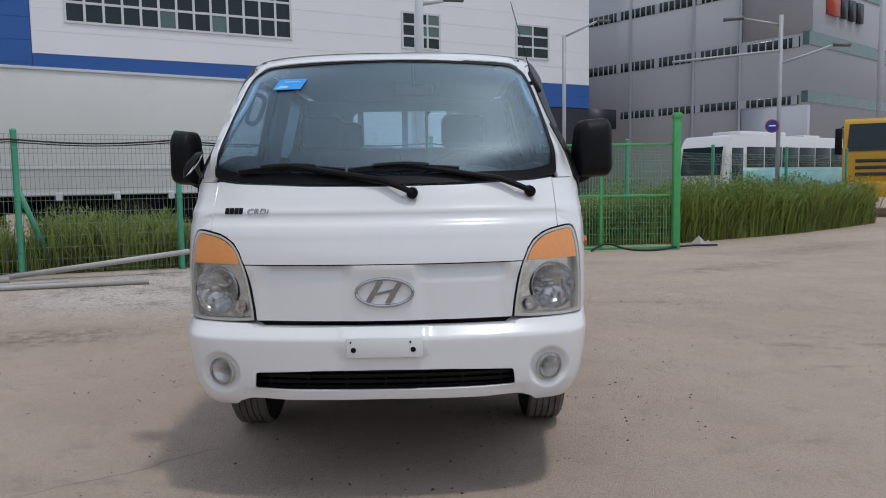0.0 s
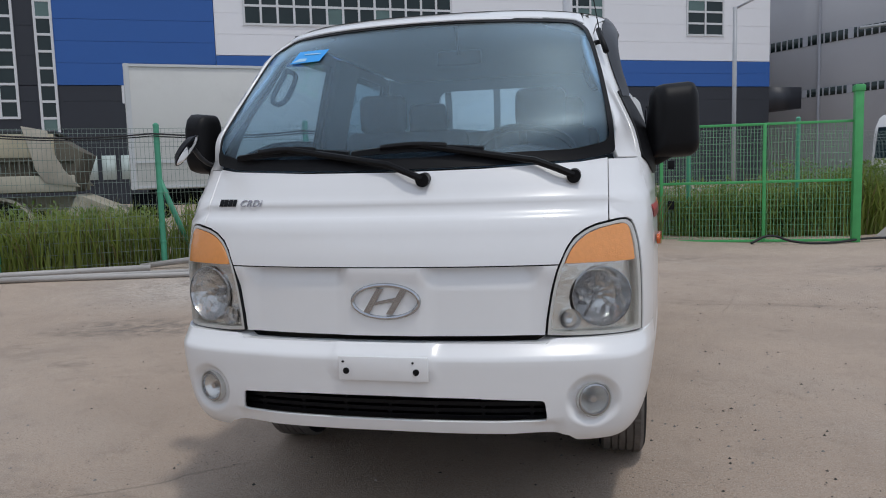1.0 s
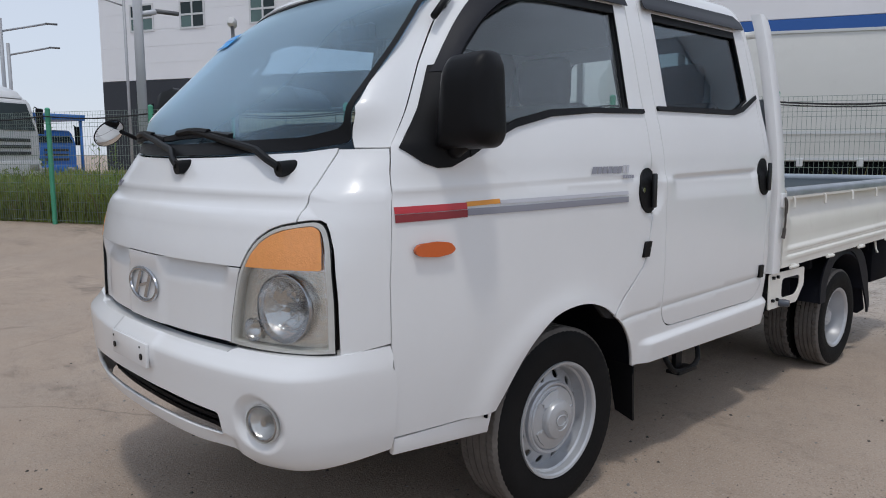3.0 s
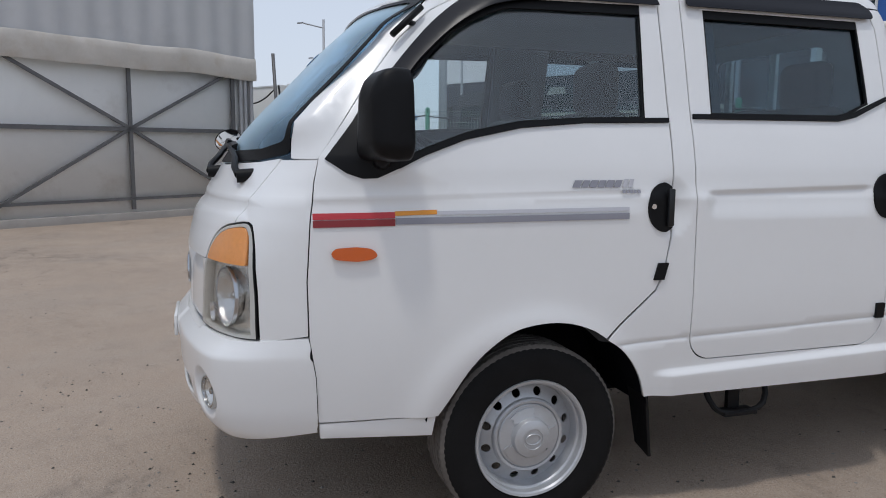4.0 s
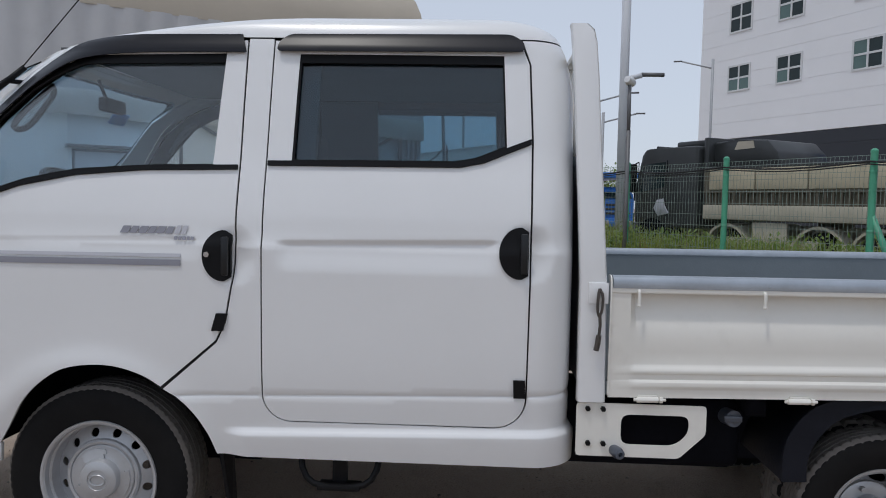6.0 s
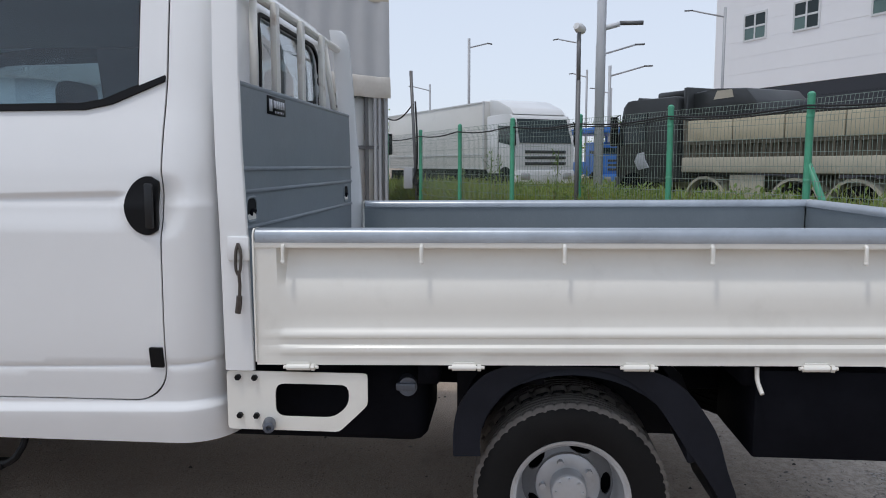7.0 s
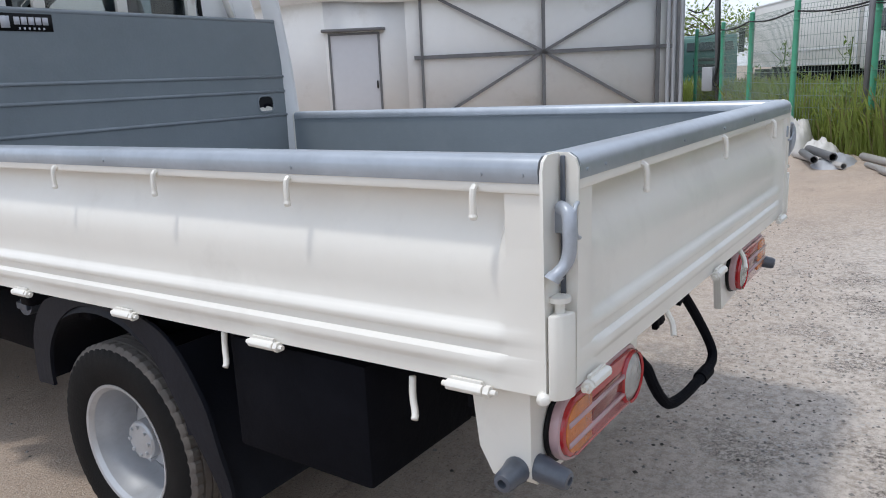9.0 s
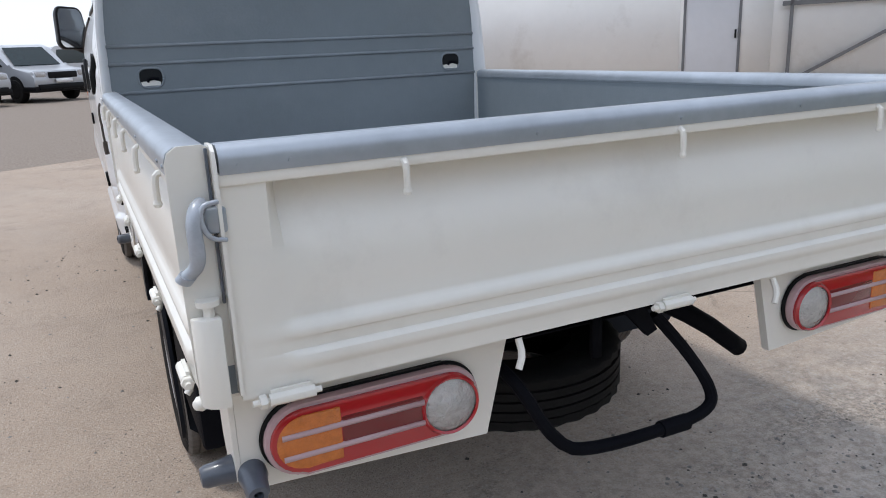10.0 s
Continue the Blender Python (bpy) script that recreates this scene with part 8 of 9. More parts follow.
# ------------------------------------------------ grey office block
GM = frame_to((27.0, 51.0), (-10.7, 12.8))
gb = thing("office_block", "pale grey clad block with ribbon windows and a rooftop sign", "building", GM, kind="structure")
bm = bmesh.new()
box(bm, 0, 45, -40, 0, -0.1, 24)
part("body", bm, CLADGREY, gb)
bm = bmesh.new()
box(bm, -0.02, 5.0, -0.5, 0.03, 0.0, 6.4)
box(bm, -0.02, 5.0, -0.5, 0.03, 11.5, 24)
part("mid_grey_wall", bm, CLADMID, gb)
for z0, z1 in ((6.5, 7.1), (10.55, 11.3), (15.0, 15.75)):
    bm = bmesh.new()
    box(bm, 0.6, 45, -0.1, 0.05, z0, z1)
    rb = part("ribbon_window", bm, PANE, gb)
    bm = bmesh.new()
    for k in range(80):
        x = 0.9 + 0.55 * k
        if k % 7:
            box(bm, x - 0.05, x + 0.05, 0.05, 0.09, z0, z1)
        else:
            box(bm, x - 0.22, x + 0.22, 0.05, 0.09, z0, z1)
    part("mullions", bm, CLADMID, rb, smooth=0)
    bm = bmesh.new()
    box(bm, -0.06, 0.4, -40, 0.04, z0 + 0.1, z1 + 0.3)
    part("green_band", bm, PANEGREEN, rb, smooth=0)
bm = bmesh.new()
for x in (5.05, 9.0, 15.0, 21.0):
    cyl(bm, (x, 0.12, 0), (x, 0.12, 24), 0.10, 8)
part("downpipe", fix(bm), CLADMID, gb)
bm = bmesh.new()
box(bm, -0.25, -0.05, -4.6, -2.6, 13.1, 15.4)
part("sign_mark", bm, REDMARK, gb)
bm = bmesh.new()
for k in range(3):
    box(bm, -0.25, -0.05, -6.0 - 1.5 * k, -5.0 - 1.5 * k, 13.1, 14.6)
part("sign_bars", bm, CLADDARK, gb)


# ------------------------------------------------ vehicles in the distance
def far_wheel(t, x, y, r, w=0.28):
    q = bmesh.new()
    lathe(q, [(0, -w / 2), (r * 0.55, -w / 2), (r * 0.6, -w * 0.3), (r * 0.62, -w / 2), (r * 0.95, -w / 2), (r, -w * 0.35), (r, w * 0.35), (r * 0.95, w / 2), (r * 0.62, w / 2),
              (r * 0.6, w * 0.3), (r * 0.55, w / 2), (0, w / 2)], (x, y, r), (0, 1, 0), 24)
    return part("wheel", fix(q), RUBBER, t)


def lorry_cab(t, x0, x1, w, z0, z1, paint, sleeper=0.0):
    """Cab-over lorry cab facing local +x."""
    q = bmesh.new()
    prof = rounded([(x0, z0), (x1 - 0.05, z0), (x1, z0 + 0.25), (x1, z0 + 1.0), (x1 - 0.30, z1 - 0.05), (x1 - 0.55, z1), (x0, z1)], 0.12, 3)
    prism(q, [(x, -w / 2, z) for x, z in prof], (0, w, 0), bevel=0.04)
    cab_ = part("cab", fix(q), paint, t)
    for s in (-1, 1):
        q = bmesh.new()
        prism(q, [(x1 - 1.15, s * (w / 2 + 0.004), z0 + 1.10), (x1 - 0.20, s * (w / 2 + 0.004), z0 + 0.95), (x1 - 0.42, s * (w / 2 + 0.004), z1 - 0.42), (x1 - 1.15, s * (w / 2 + 0.004), z1 - 0.38)], (0, s * 0.01, 0))
        part("side_window", fix(q), PANE, cab_)
    q = bmesh.new()
    prism(q, [(x1 + 0.012, -w / 2 + 0.12, z0 + 1.05), (x1 + 0.012, w / 2 - 0.12, z0 + 1.05), (x1 - 0.27, w / 2 - 0.15, z1 - 0.18), (x1 - 0.27, -w / 2 + 0.15, z1 - 0.18)], (0.02, 0, 0.005))
    part("windscreen", fix(q), PANE, cab_)
    for s in (-1, 1):
        q = bmesh.new()   # door gap and dark wheel arch
        for x in (x1 - 1.22, x1 - 0.12):
            box(q, x - 0.012, x + 0.012, s * (w / 2 + 0.002) - 0.006, s * (w / 2 + 0.002) + 0.006, z0 + 0.10, z1 - 0.34)
        box(q, x1 - 1.22, x1 - 0.12, s * (w / 2 + 0.002) - 0.006, s * (w / 2 + 0.002) + 0.006, z0 + 0.08, z0 + 0.105)
        prism(q, [(x1 - 0.72 + 0.62 * math.cos(a), s * (w / 2 + 0.003), z0 - 0.38 + 0.62 * math.sin(a)) for a in np.linspace(0.0, math.pi, 13)], (0, s * 0.006, 0))
        part("door_gap", fix(q), UNDER, cab_)
        q = bmesh.new()
        for k in range(2):
            box(q, x1 - 1.15, x1 - 0.25, s * (w / 2 - 0.06) - 0.06, s * (w / 2 - 0.06) + 0.06, z0 - 0.32 - 0.28 * k, z0 - 0.24 - 0.28 * k, 0.01)
        part("cab_step", q, STEELDARK, cab_)
    q = bmesh.new()
    for z in (0.30, 0.50, 0.70):
        box(q, x1 - 0.01, x1 + 0.03, -w / 2 + 0.35, w / 2 - 0.35, z0 + z, z0 + z + 0.10, 0.01)
    part("grille", q, DARKLORRY, cab_)
    q = bmesh.new()
    box(q, x1 - 0.25, x1 + 0.08, -w / 2, w / 2, z0 - 0.35, z0 + 0.12, 0.04)
    part("bumper", q, paint, cab_)
    for s in (-1, 1):
        q = bmesh.new()
        box(q, x1 + 0.06, x1 + 0.10, s * (w / 2 - 0.32) - 0.18, s * (w / 2 - 0.32) + 0.18, z0 - 0.20, z0 + 0.02, 0.02)
        part("headlamp", q, CLEARPLASTIC, cab_)
    for s in (-1, 1):
        q = bmesh.new()
        box(q, x1 - 0.10, x1 + 0.05, s * (w / 2 + 0.12) - 0.10, s * (w / 2 + 0.12) + 0.10, z0 + 0.95, z0 + 1.75, 0.04)
        tube(q, [(x1 - 0.1, s * w / 2, z0 + 1.8), (x1, s * (w / 2 + 0.12), z0 + 1.70)], 0.02, 6)
        part("door_mirror", fix(q), BLACK, cab_)
    return cab_


def box_lorry(name, label, m, box_len, length, h, w=2.4, floor=1.09, paint=LORRYWHITE, rails=True):
    t = thing(name, label, "truck", m)
    q = bmesh.new()
    box(q, 0, box_len, -w / 2, w / 2, floor, h, 0.03)
    bx = part("box_body", q, BOXWHITE, t)
    q = bmesh.new()
    for s in (-1, 1):
        for z in (floor + 0.02, floor + 0.52, h - 0.06):
            box(q, 0, box_len, s * (w / 2 + 0.012) - 0.012, s * (w / 2 + 0.012) + 0.012, z, z + 0.05)
        for x in (0.02, box_len - 0.10):
            box(q, x, x + 0.09, s * (w / 2 + 0.012) - 0.014, s * (w / 2 + 0.012) + 0.014, floor, h)
        if rails:
            for k in range(int(box_len / 1.05)):
                box(q, 0.5 + 1.05 * k, 0.62 + 1.05 * k, s * (w / 2 + 0.02) - 0.02, s * (w / 2 + 0.02) + 0.02, floor - 0.10, floor + 0.06, 0.015)
    part("side_rail", q, FRAMEWHITE, bx, smooth=0)
    q = bmesh.new()
    for s in (-1, 1):
        box(q, 0.3, length - 1.0, s * 0.45 - 0.05, s * 0.45 + 0.05, floor - 0.35, floor - 0.02)
        box(q, 3.2, box_len - 2.0, s * (w / 2 - 0.12) - 0.02, s * (w / 2 - 0.12) + 0.02, 0.45, floor - 0.06)
    box(q, 0.0, 0.7, -w / 2 + 0.1, w / 2 - 0.1, 0.5, floor - 0.08, 0.03)
    part("chassis", q, UNDER, t)
    for x in (1.7, 2.95, length - 1.3):
        for s in (-1, 1):
            far_wheel(t, x, s * (w / 2 - 0.18), 0.50)
    cb = lorry_cab(t, box_len + 0.12, length, w - 0.05, 0.95, 3.0, paint)
    q = bmesh.new()   # roof fairing
    prof = [(box_len + 0.15, 2.98), (length - 0.35, 2.98), (length - 0.6, 3.22), (box_len + 0.75, 3.52), (box_len + 0.15, 3.60)]
    prism(q, [(x, -w / 2 + 0.12, z) for x, z in prof], (0, w - 0.24, 0), bevel=0.06)
    part("roof_fairing", fix(q), paint, cb)
    return t


lw = box_lorry("box_lorry", "long white box lorry parked behind the fence", frame_to((-8.5 - 0.518 * 1.2, 11.03 + 0.855 * 1.2), (0.855, 0.518)), 9.9, 12.05, 3.56)
bm = bmesh.new()
for s in (-1, 1):
    for k in range(3):
        prism(bm, [(10.35 + 0.35 * k, s * 1.20, 1.70 + 0.02 * k), (10.95 + 0.3 * k, s * 1.20, 1.55 + 0.1 * k), (10.95 + 0.3 * k, s * 1.20, 1.66 + 0.1 * k), (10.35 + 0.35 * k, s * 1.20, 1.85)], (0, s * 0.004, 0))
part("red_marking", fix(bm), REDMARK, lw)
# black panel added for the shade in the gap between box and cab
bm = bmesh.new()
box(bm, 10.0, 10.12, -1.15, 1.15, 1.2, 3.5, 0.02)
part("cab_gap_panel", bm, BLACK, lw)
box_lorry("box_lorry", "white box lorry seen from the front, beyond the grass", frame_to((-33.1, -1.0), (0.86, 0.51)), 9.4, 11.6, 3.55, paint=LORRYWHITE, rails=False)
gl_ = thing("small_lorry", "small dark green lorry far beyond the grass", "truck", frame_to((-30.0, -3.4), (0.9, 0.3)))
bm = bmesh.new()
box(bm, 0, 3.0, -0.9, 0.9, 0.8, 1.3, 0.03)
DARKTEAL = material("dark_teal_paint", (0.05, 0.16, 0.14), 0.4, var=0.2, scale=2)
part("bed", bm, DARKTEAL, gl_)
lorry_cab(gl_, 3.1, 4.7, 1.8, 0.7, 2.3, DARKTEAL)
for x in (0.9, 4.0):
    for s_ in (-1, 1):
        far_wheel(gl_, x, s_ * 0.8, 0.36, 0.2)


def dump_lorry(label, m, length, paint):
    t = thing("dump_lorry", label, "truck", m)
    w = 2.5
    q = bmesh.new()
    prism(q, [(0.2, -w / 2, 1.25), (length - 2.6, -w / 2, 1.25), (length - 2.5, -w / 2, 2.55), (0.5, -w / 2, 2.5), (-0.1, -w / 2, 2.1)], (0, w, 0), bevel=0.03)
    bd = part("dump_body", fix(q), DARKOLIVE, t)
    q = bmesh.new()
    for s in (-1, 1):
        for k in range(31):
            x = 0.4 + (length - 3.2) * k / 30
            box(q, x - 0.022, x + 0.022, s * (w / 2 + 0.03) - 0.03, s * (w / 2 + 0.03) + 0.03, 1.60, 2.0)
        box(q, 0.1, length - 2.6, s * (w / 2 + 0.035) - 0.03, s * (w / 2 + 0.035) + 0.03, 1.92, 2.0)
    part("body_rib", q, DARKOLIVE, bd, smooth=0)
    q = bmesh.new()
    for s in (-1, 1):
        box(q, 0.1, length - 2.6, s * (w / 2 + 0.045) - 0.04, s * (w / 2 + 0.045) + 0.04, 1.27, 1.62, 0.02)
    part("body_sill", q, OLIVE, bd)
    for s in (-1, 1):
        for k in range(4):
            q = bmesh.new()
            ln_ = (length - 3.2) / 4
            box(q, 0.45 + ln_ * k, 0.45 + ln_ * (k + 1) - 0.03, s * (w / 2 + 0.06) - 0.03, s * (w / 2 + 0.06) + 0.03, 2.0, 2.50, 0.02)
            part("cover_sheet", q, OLIVETARP, bd, "faded olive cover sheet")
    q = bmesh.new()
    box(q, 0.4, length - 2.6, -w / 2 - 0.02, w / 2 + 0.02, 2.50, 2.58, 0.03)
    prism(q, [(length - 4.5, -0.9, 2.58), (length - 2.5, -0.9, 2.58), (length - 2.5, -0.9, 3.22), (length - 3.2, -0.9, 3.26), (length - 4.1, -0.9, 3.20), (length - 4.4, -0.9, 2.9)], (0, 1.8, 0), bevel=0.05)
    rc_ = part("rolled_cover", fix(q), DARKLORRY, bd, "dark rolled-up cover behind the cab")
    q = bmesh.new()
    prism(q, [(length - 3.75, 0.903, 3.02), (length - 3.15, 0.903, 3.0), (length - 3.25, 0.903, 3.20), (length - 3.7, 0.903, 3.20)], (0, 0.01, 0))
    part("pale_patch", fix(q), PALEFLAP, rc_)
    for s in (-1, 1):
        q = bmesh.new()
        box(q, 3.75, length - 4.05, s * (w / 2 - 0.02) - 0.03, s * (w / 2 - 0.02) + 0.03, 0.55, 1.22, 0.02)
        part("side_guard", fix(q), OLIVE, bd)
        q = bmesh.new()   # pale flap hanging over the tail
        prism(q, [(x_, s * (w / 2 + 0.062), z_) for x_, z_ in ((1.05, 2.66), (0.56, 2.56), (0.48, 2.10), (0.30, 1.72), (0.0, 1.36), (0.66, 1.46), (0.84, 1.75), (0.92, 2.15))], (0, s * 0.05, 0), bevel=0.01)
        part("tail_flap", fix(q), PALEFLAP, bd, "pale canvas flap over the tail")
        for x in (1.6, 2.95, length - 3.3):
            prev = None
            q = bmesh.new()
            for k in range(11):
                a = math.pi * (0.05 + 0.9 * k / 10)
                r = [q.verts.new((x + rr_ * math.cos(a), s * yy, 0.52 + rr_ * math.sin(a))) for rr_, yy in ((0.66, w / 2 - 0.4), (0.66, w / 2 + 0.02), (0.60, w / 2 + 0.02))]
                if prev:
                    for m_ in range(2):
                        q.faces.new((prev[m_], r[m_], r[m_ + 1], prev[m_ + 1]))
                prev = r
            part("wheel_arch", fix(q), OLIVE, bd)
    q = bmesh.new()
    for s in (-1, 1):
        box(q, 0.3, length - 0.8, s * 0.42 - 0.06, s * 0.42 + 0.06, 0.85, 1.15)
        box(q, 3.0, length - 3.2, s * (w / 2 - 0.10) - 0.05, s * (w / 2 - 0.10) + 0.05, 0.45, 0.85)
    prism(q, [(0.1, -w / 2, 1.2), (-0.9, -w / 2, 0.75), (-0.9, -w / 2, 0.65), (0.3, -w / 2, 0.75)], (0, w, 0))
    part("chassis", fix(q), OLIVE, t)
    for x in (1.6, 2.95, length - 3.3, length - 1.2):
        for s in (-1, 1):
            far_wheel(t, x, s * (w / 2 - 0.2), 0.52)
    cb = lorry_cab(t, length - 2.3, length, w - 0.05, 1.0, 3.15, paint)
    q = bmesh.new()
    box(q, length - 2.5, length - 2.35, -1.1, 1.1, 1.2, 3.35, 0.03)
    box(q, length - 2.3, length - 1.2, -0.9, 0.9, 3.14, 3.32, 0.06)
    tube(q, [(length - 0.5, -0.9, 3.2), (length - 0.5, 0.9, 3.2)], 0.05, 8)
    part("roof_rack", fix(q), DARKLORRY, cb)
    for s in (-1, 1):
        q = bmesh.new()   # pale bare-metal panel low on the cab's side
        prism(q, [(x_, s * (w / 2 - 0.012), z_) for x_, z_ in ((length - 1.35, 1.38), (length - 0.95, 1.30), (length - 0.78, 1.52), (length - 0.90, 1.74), (length - 1.15, 1.78), (length - 1.18, 1.58))], (0, s * 0.03, 0), bevel=0.01)
        part("side_panel", fix(q), CLADMID, cb, "pale scuffed panel on the cab side")
    return t


dump_lorry("black-cabbed dump lorry with an olive sheeted body behind the fence", frame_to((-9.52, 11.10), (-0.855, -0.518)) @ Matrix.Scale(0.87, 4), 8.75, DARKLORRY)

t = thing("small_lorry", "small blue lorry beyond the grass", "truck", frame_to((-36.6, 7.1), (0.9, 0.3)))
bm = bmesh.new()
box(bm, 0, 3.2, -0.9, 0.9, 0.8, 1.4, 0.03)
part("bed", bm, BLUELORRY, t)
lorry_cab(t, 3.3, 5.0, 1.8, 0.7, 2.3, BLUELORRY)
bm = bmesh.new()
box(bm, 1.0, 5.2, -1.3, 1.3, 2.7, 2.95, 0.03)
for x in (1.2, 5.0):
    box(bm, x, x + 0.1, -1.2, -1.1, 0.0, 2.7)
    box(bm, x, x + 0.1, 1.1, 1.2, 0.0, 2.7)
part("canopy", bm, BLUELORRY, t)
for x in (0.9, 4.2):
    for s in (-1, 1):
        far_wheel(t, x, s * 0.8, 0.36, 0.2)

# bus right of the gate
t = thing("bus", "white and teal bus parked behind the grass", "bus", frame_to((11.2, 27.97), (0.86, 0.51)))
bm = bmesh.new()
prof = rounded([(0.0, 0.5), (8.6, 0.5), (8.6, 2.95), (0.35, 2.98), (0.05, 2.4), (-0.05, 1.3)], 0.15, 3)
prism(bm, [(x, -1.15, z) for x, z in prof], (0, 2.3, 0), bevel=0.06)
bd = part("body", fix(bm), LORRYWHITE, t)
bm = bmesh.new()
for s in (-1, 1):
    box(bm, 0.3, 8.5, s * 1.155 - 0.012, s * 1.155 + 0.012, 0.55, 1.62)
part("teal_panel", bm, BUSTEAL, bd)
for s in (-1, 1):
    for k in range(6):
        bm = bmesh.new()
        x = 1.35 + 1.18 * k
        box(bm, x, x + 1.1, s * 1.158 - 0.012, s * 1.158 + 0.012, 1.66, 2.50, 0.01)
        part("side_window", bm, PANE, bd)
    bm = bmesh.new()
    box(bm, 0.42, 1.12, s * 1.158 - 0.014, s * 1.158 + 0.014, 0.75, 2.45, 0.01)
    part("bus_door", bm, PANE, bd)
bm = bmesh.new()
prism(bm, [(-0.07, -1.0, 1.35), (-0.07, 1.0, 1.35), (0.10, 1.0, 2.5), (0.10, -1.0, 2.5)], (-0.03, 0, 0))
part("windscreen", fix(bm), PANE, bd)
bm = bmesh.new()
box(bm, 1.5, 4.6, -0.7, 0.7, 2.95, 3.18, 0.06)
box(bm, 6.2, 7.4, -0.5, 0.5, 2.95, 3.10, 0.05)
part("roof_unit", bm, LORRYWHITE, bd)
for x in (1.9, 6.6):
    for s in (-1, 1):
        far_wheel(t, x, s * 1.0, 0.45)

# yellow lorry
t = thing("yellow_lorry", "yellow lorry with a dark windscreen on the gravel", "truck", frame_to((16.3, 23.4), (-0.55, -0.83)))
lorry_cab(t, 2.6, 4.8, 2.3, 0.95, 3.0, YELLOW)
bm = bmesh.new()
box(bm, -3.0, 2.4, -1.15, 1.15, 1.0, 1.9, 0.05)
box(bm, 1.2, 2.3, -0.9, 0.9, 1.9, 2.9, 0.05)
part("deck", bm, YELLOW, t)
bm = bmesh.new()
tube(bm, [(2.0, 0.6, 2.9), (3.0, 0.9, 3.3), (4.9, 1.2, 3.1)], 0.05, 6)
tube(bm, [(4.9, 1.2, 3.1), (4.95, 1.25, 2.2)], 0.03, 6)
box(bm, 4.85, 5.0, 1.15, 1.4, 2.3, 2.9, 0.03)
part("mirror_arms", fix(bm), BLACK, t)
for x in (-1.5, 3.6):
    for s in (-1, 1):
        far_wheel(t, x, s * 1.0, 0.48)


# parked estate cars far in front of the truck
SILVERCAR = material("silver_car_paint", (0.50, 0.51, 0.53), 0.3, metal=0.3, coat=0.4, var=0.05)


def suv(m, label):
    t = thing("car", label, "car", m, group="parked cars")
    q = bmesh.new()
    prof = rounded([(0.0, 0.35), (4.5, 0.35), (4.55, 0.62), (4.5, 0.90), (3.45, 1.02), (2.75, 1.58), (2.4, 1.68), (0.6, 1.68), (0.15, 1.45), (-0.02, 0.95)], 0.10, 3)
    prism(q, [(x, -0.90, z) for x, z in prof], (0, 1.8, 0), bevel=0.07)
    bd_ = part("body", fix(q), SILVERCAR, t)
    q = bmesh.new()
    box(q, 0.05, 4.56, -0.915, 0.915, 0.30, 0.47, 0.03)
    for x in (0.85, 3.6):
        for s in (-1, 1):
            prism(q, [(x + 0.42 * math.cos(a), s * 0.903, 0.36 + 0.42 * math.sin(a)) for a in np.linspace(0.0, math.pi, 13)], (0, s * 0.008, 0))
    part("lower_trim", fix(q), BLACK, bd_)
    q = bmesh.new()
    prism(q, [(3.42, -0.72, 1.06), (3.42, 0.72, 1.06), (2.80, 0.62, 1.58), (2.80, -0.62, 1.58)], (0.02, 0, 0.02))
    for s in (-1, 1):
        prism(q, [(0.55, s * 0.905, 1.05), (3.15, s * 0.905, 1.05), (2.60, s * 0.905, 1.55), (0.70, s * 0.905, 1.55)], (0, s * 0.008, 0))
    part("car_windows", fix(q), PANE, bd_)
    q = bmesh.new()
    box(q, 4.50, 4.58, -0.45, 0.45, 0.68, 0.86, 0.02)
    box(q, 4.50, 4.60, -0.80, 0.80, 0.36, 0.52, 0.02)
    part("grille", q, BLACK, bd_)
    q = bmesh.new()
    for s in (-1, 1):
        box(q, 4.36, 4.54, s * 0.68 - 0.16, s * 0.68 + 0.16, 0.72, 0.88, 0.03)
    part("headlamp", q, CLEARPLASTIC, bd_)
    q = bmesh.new()
    box(q, 4.58, 4.60, -0.26, 0.26, 0.55, 0.66)
    part("blank_plate", q, WHITE, bd_)
    for x in (0.85, 3.6):
        for s in (-1, 1):
            far_wheel(t, x, s * 0.82, 0.34, 0.22)


suv(frame_to((3.8, -22.7), (-0.57, 0.82)), "silver-white estate car parked on the dirt")
suv(frame_to((1.0, -26.6), (-0.57, 0.82)), "silver-white estate car parked on the dirt")
suv(frame_to((5.85, -21.3), (-0.57, 0.82)), "silver-white estate car parked on the dirt")
suv(frame_to((2.6, -30.5), (-0.62, 0.78)), "white estate car in the row behind")
suv(frame_to((-1.0, -31.5), (-0.62, 0.78)), "white estate car in the row behind")


# ------------------------------------------------ poles
def pole(p, h, r, arms=(), label="grey steel street lamp", mat=GALV, name="street_lamp", lean=0.0):
    t = thing(name, label, "lamp" if arms else "pole", pose(p[0], p[1], 0), group="street poles")
    q = bmesh.new()
    tube(q, [(0, 0, -0.1), (lean * h, 0, h)], r, 10)
    part("shaft", q, mat, t)
    for (a, ln, z, rise) in arms:
        q = bmesh.new()
        d = Vector((math.cos(a), math.sin(a), 0))
        tube(q, [Vector((0, 0, z)), d * ln + Vector((0, 0, z + rise))], r * 0.55, 8)
        ar = part("arm", q, mat, t)
        q = bmesh.new()
        c = d * (ln + 0.3) + Vector((0, 0, z + rise + 0.02))
        tube(q, [c - d * 0.30, c, c + d * 0.22], 0.05, 8)
        part("lamp_head", q, STEELDARK, ar)


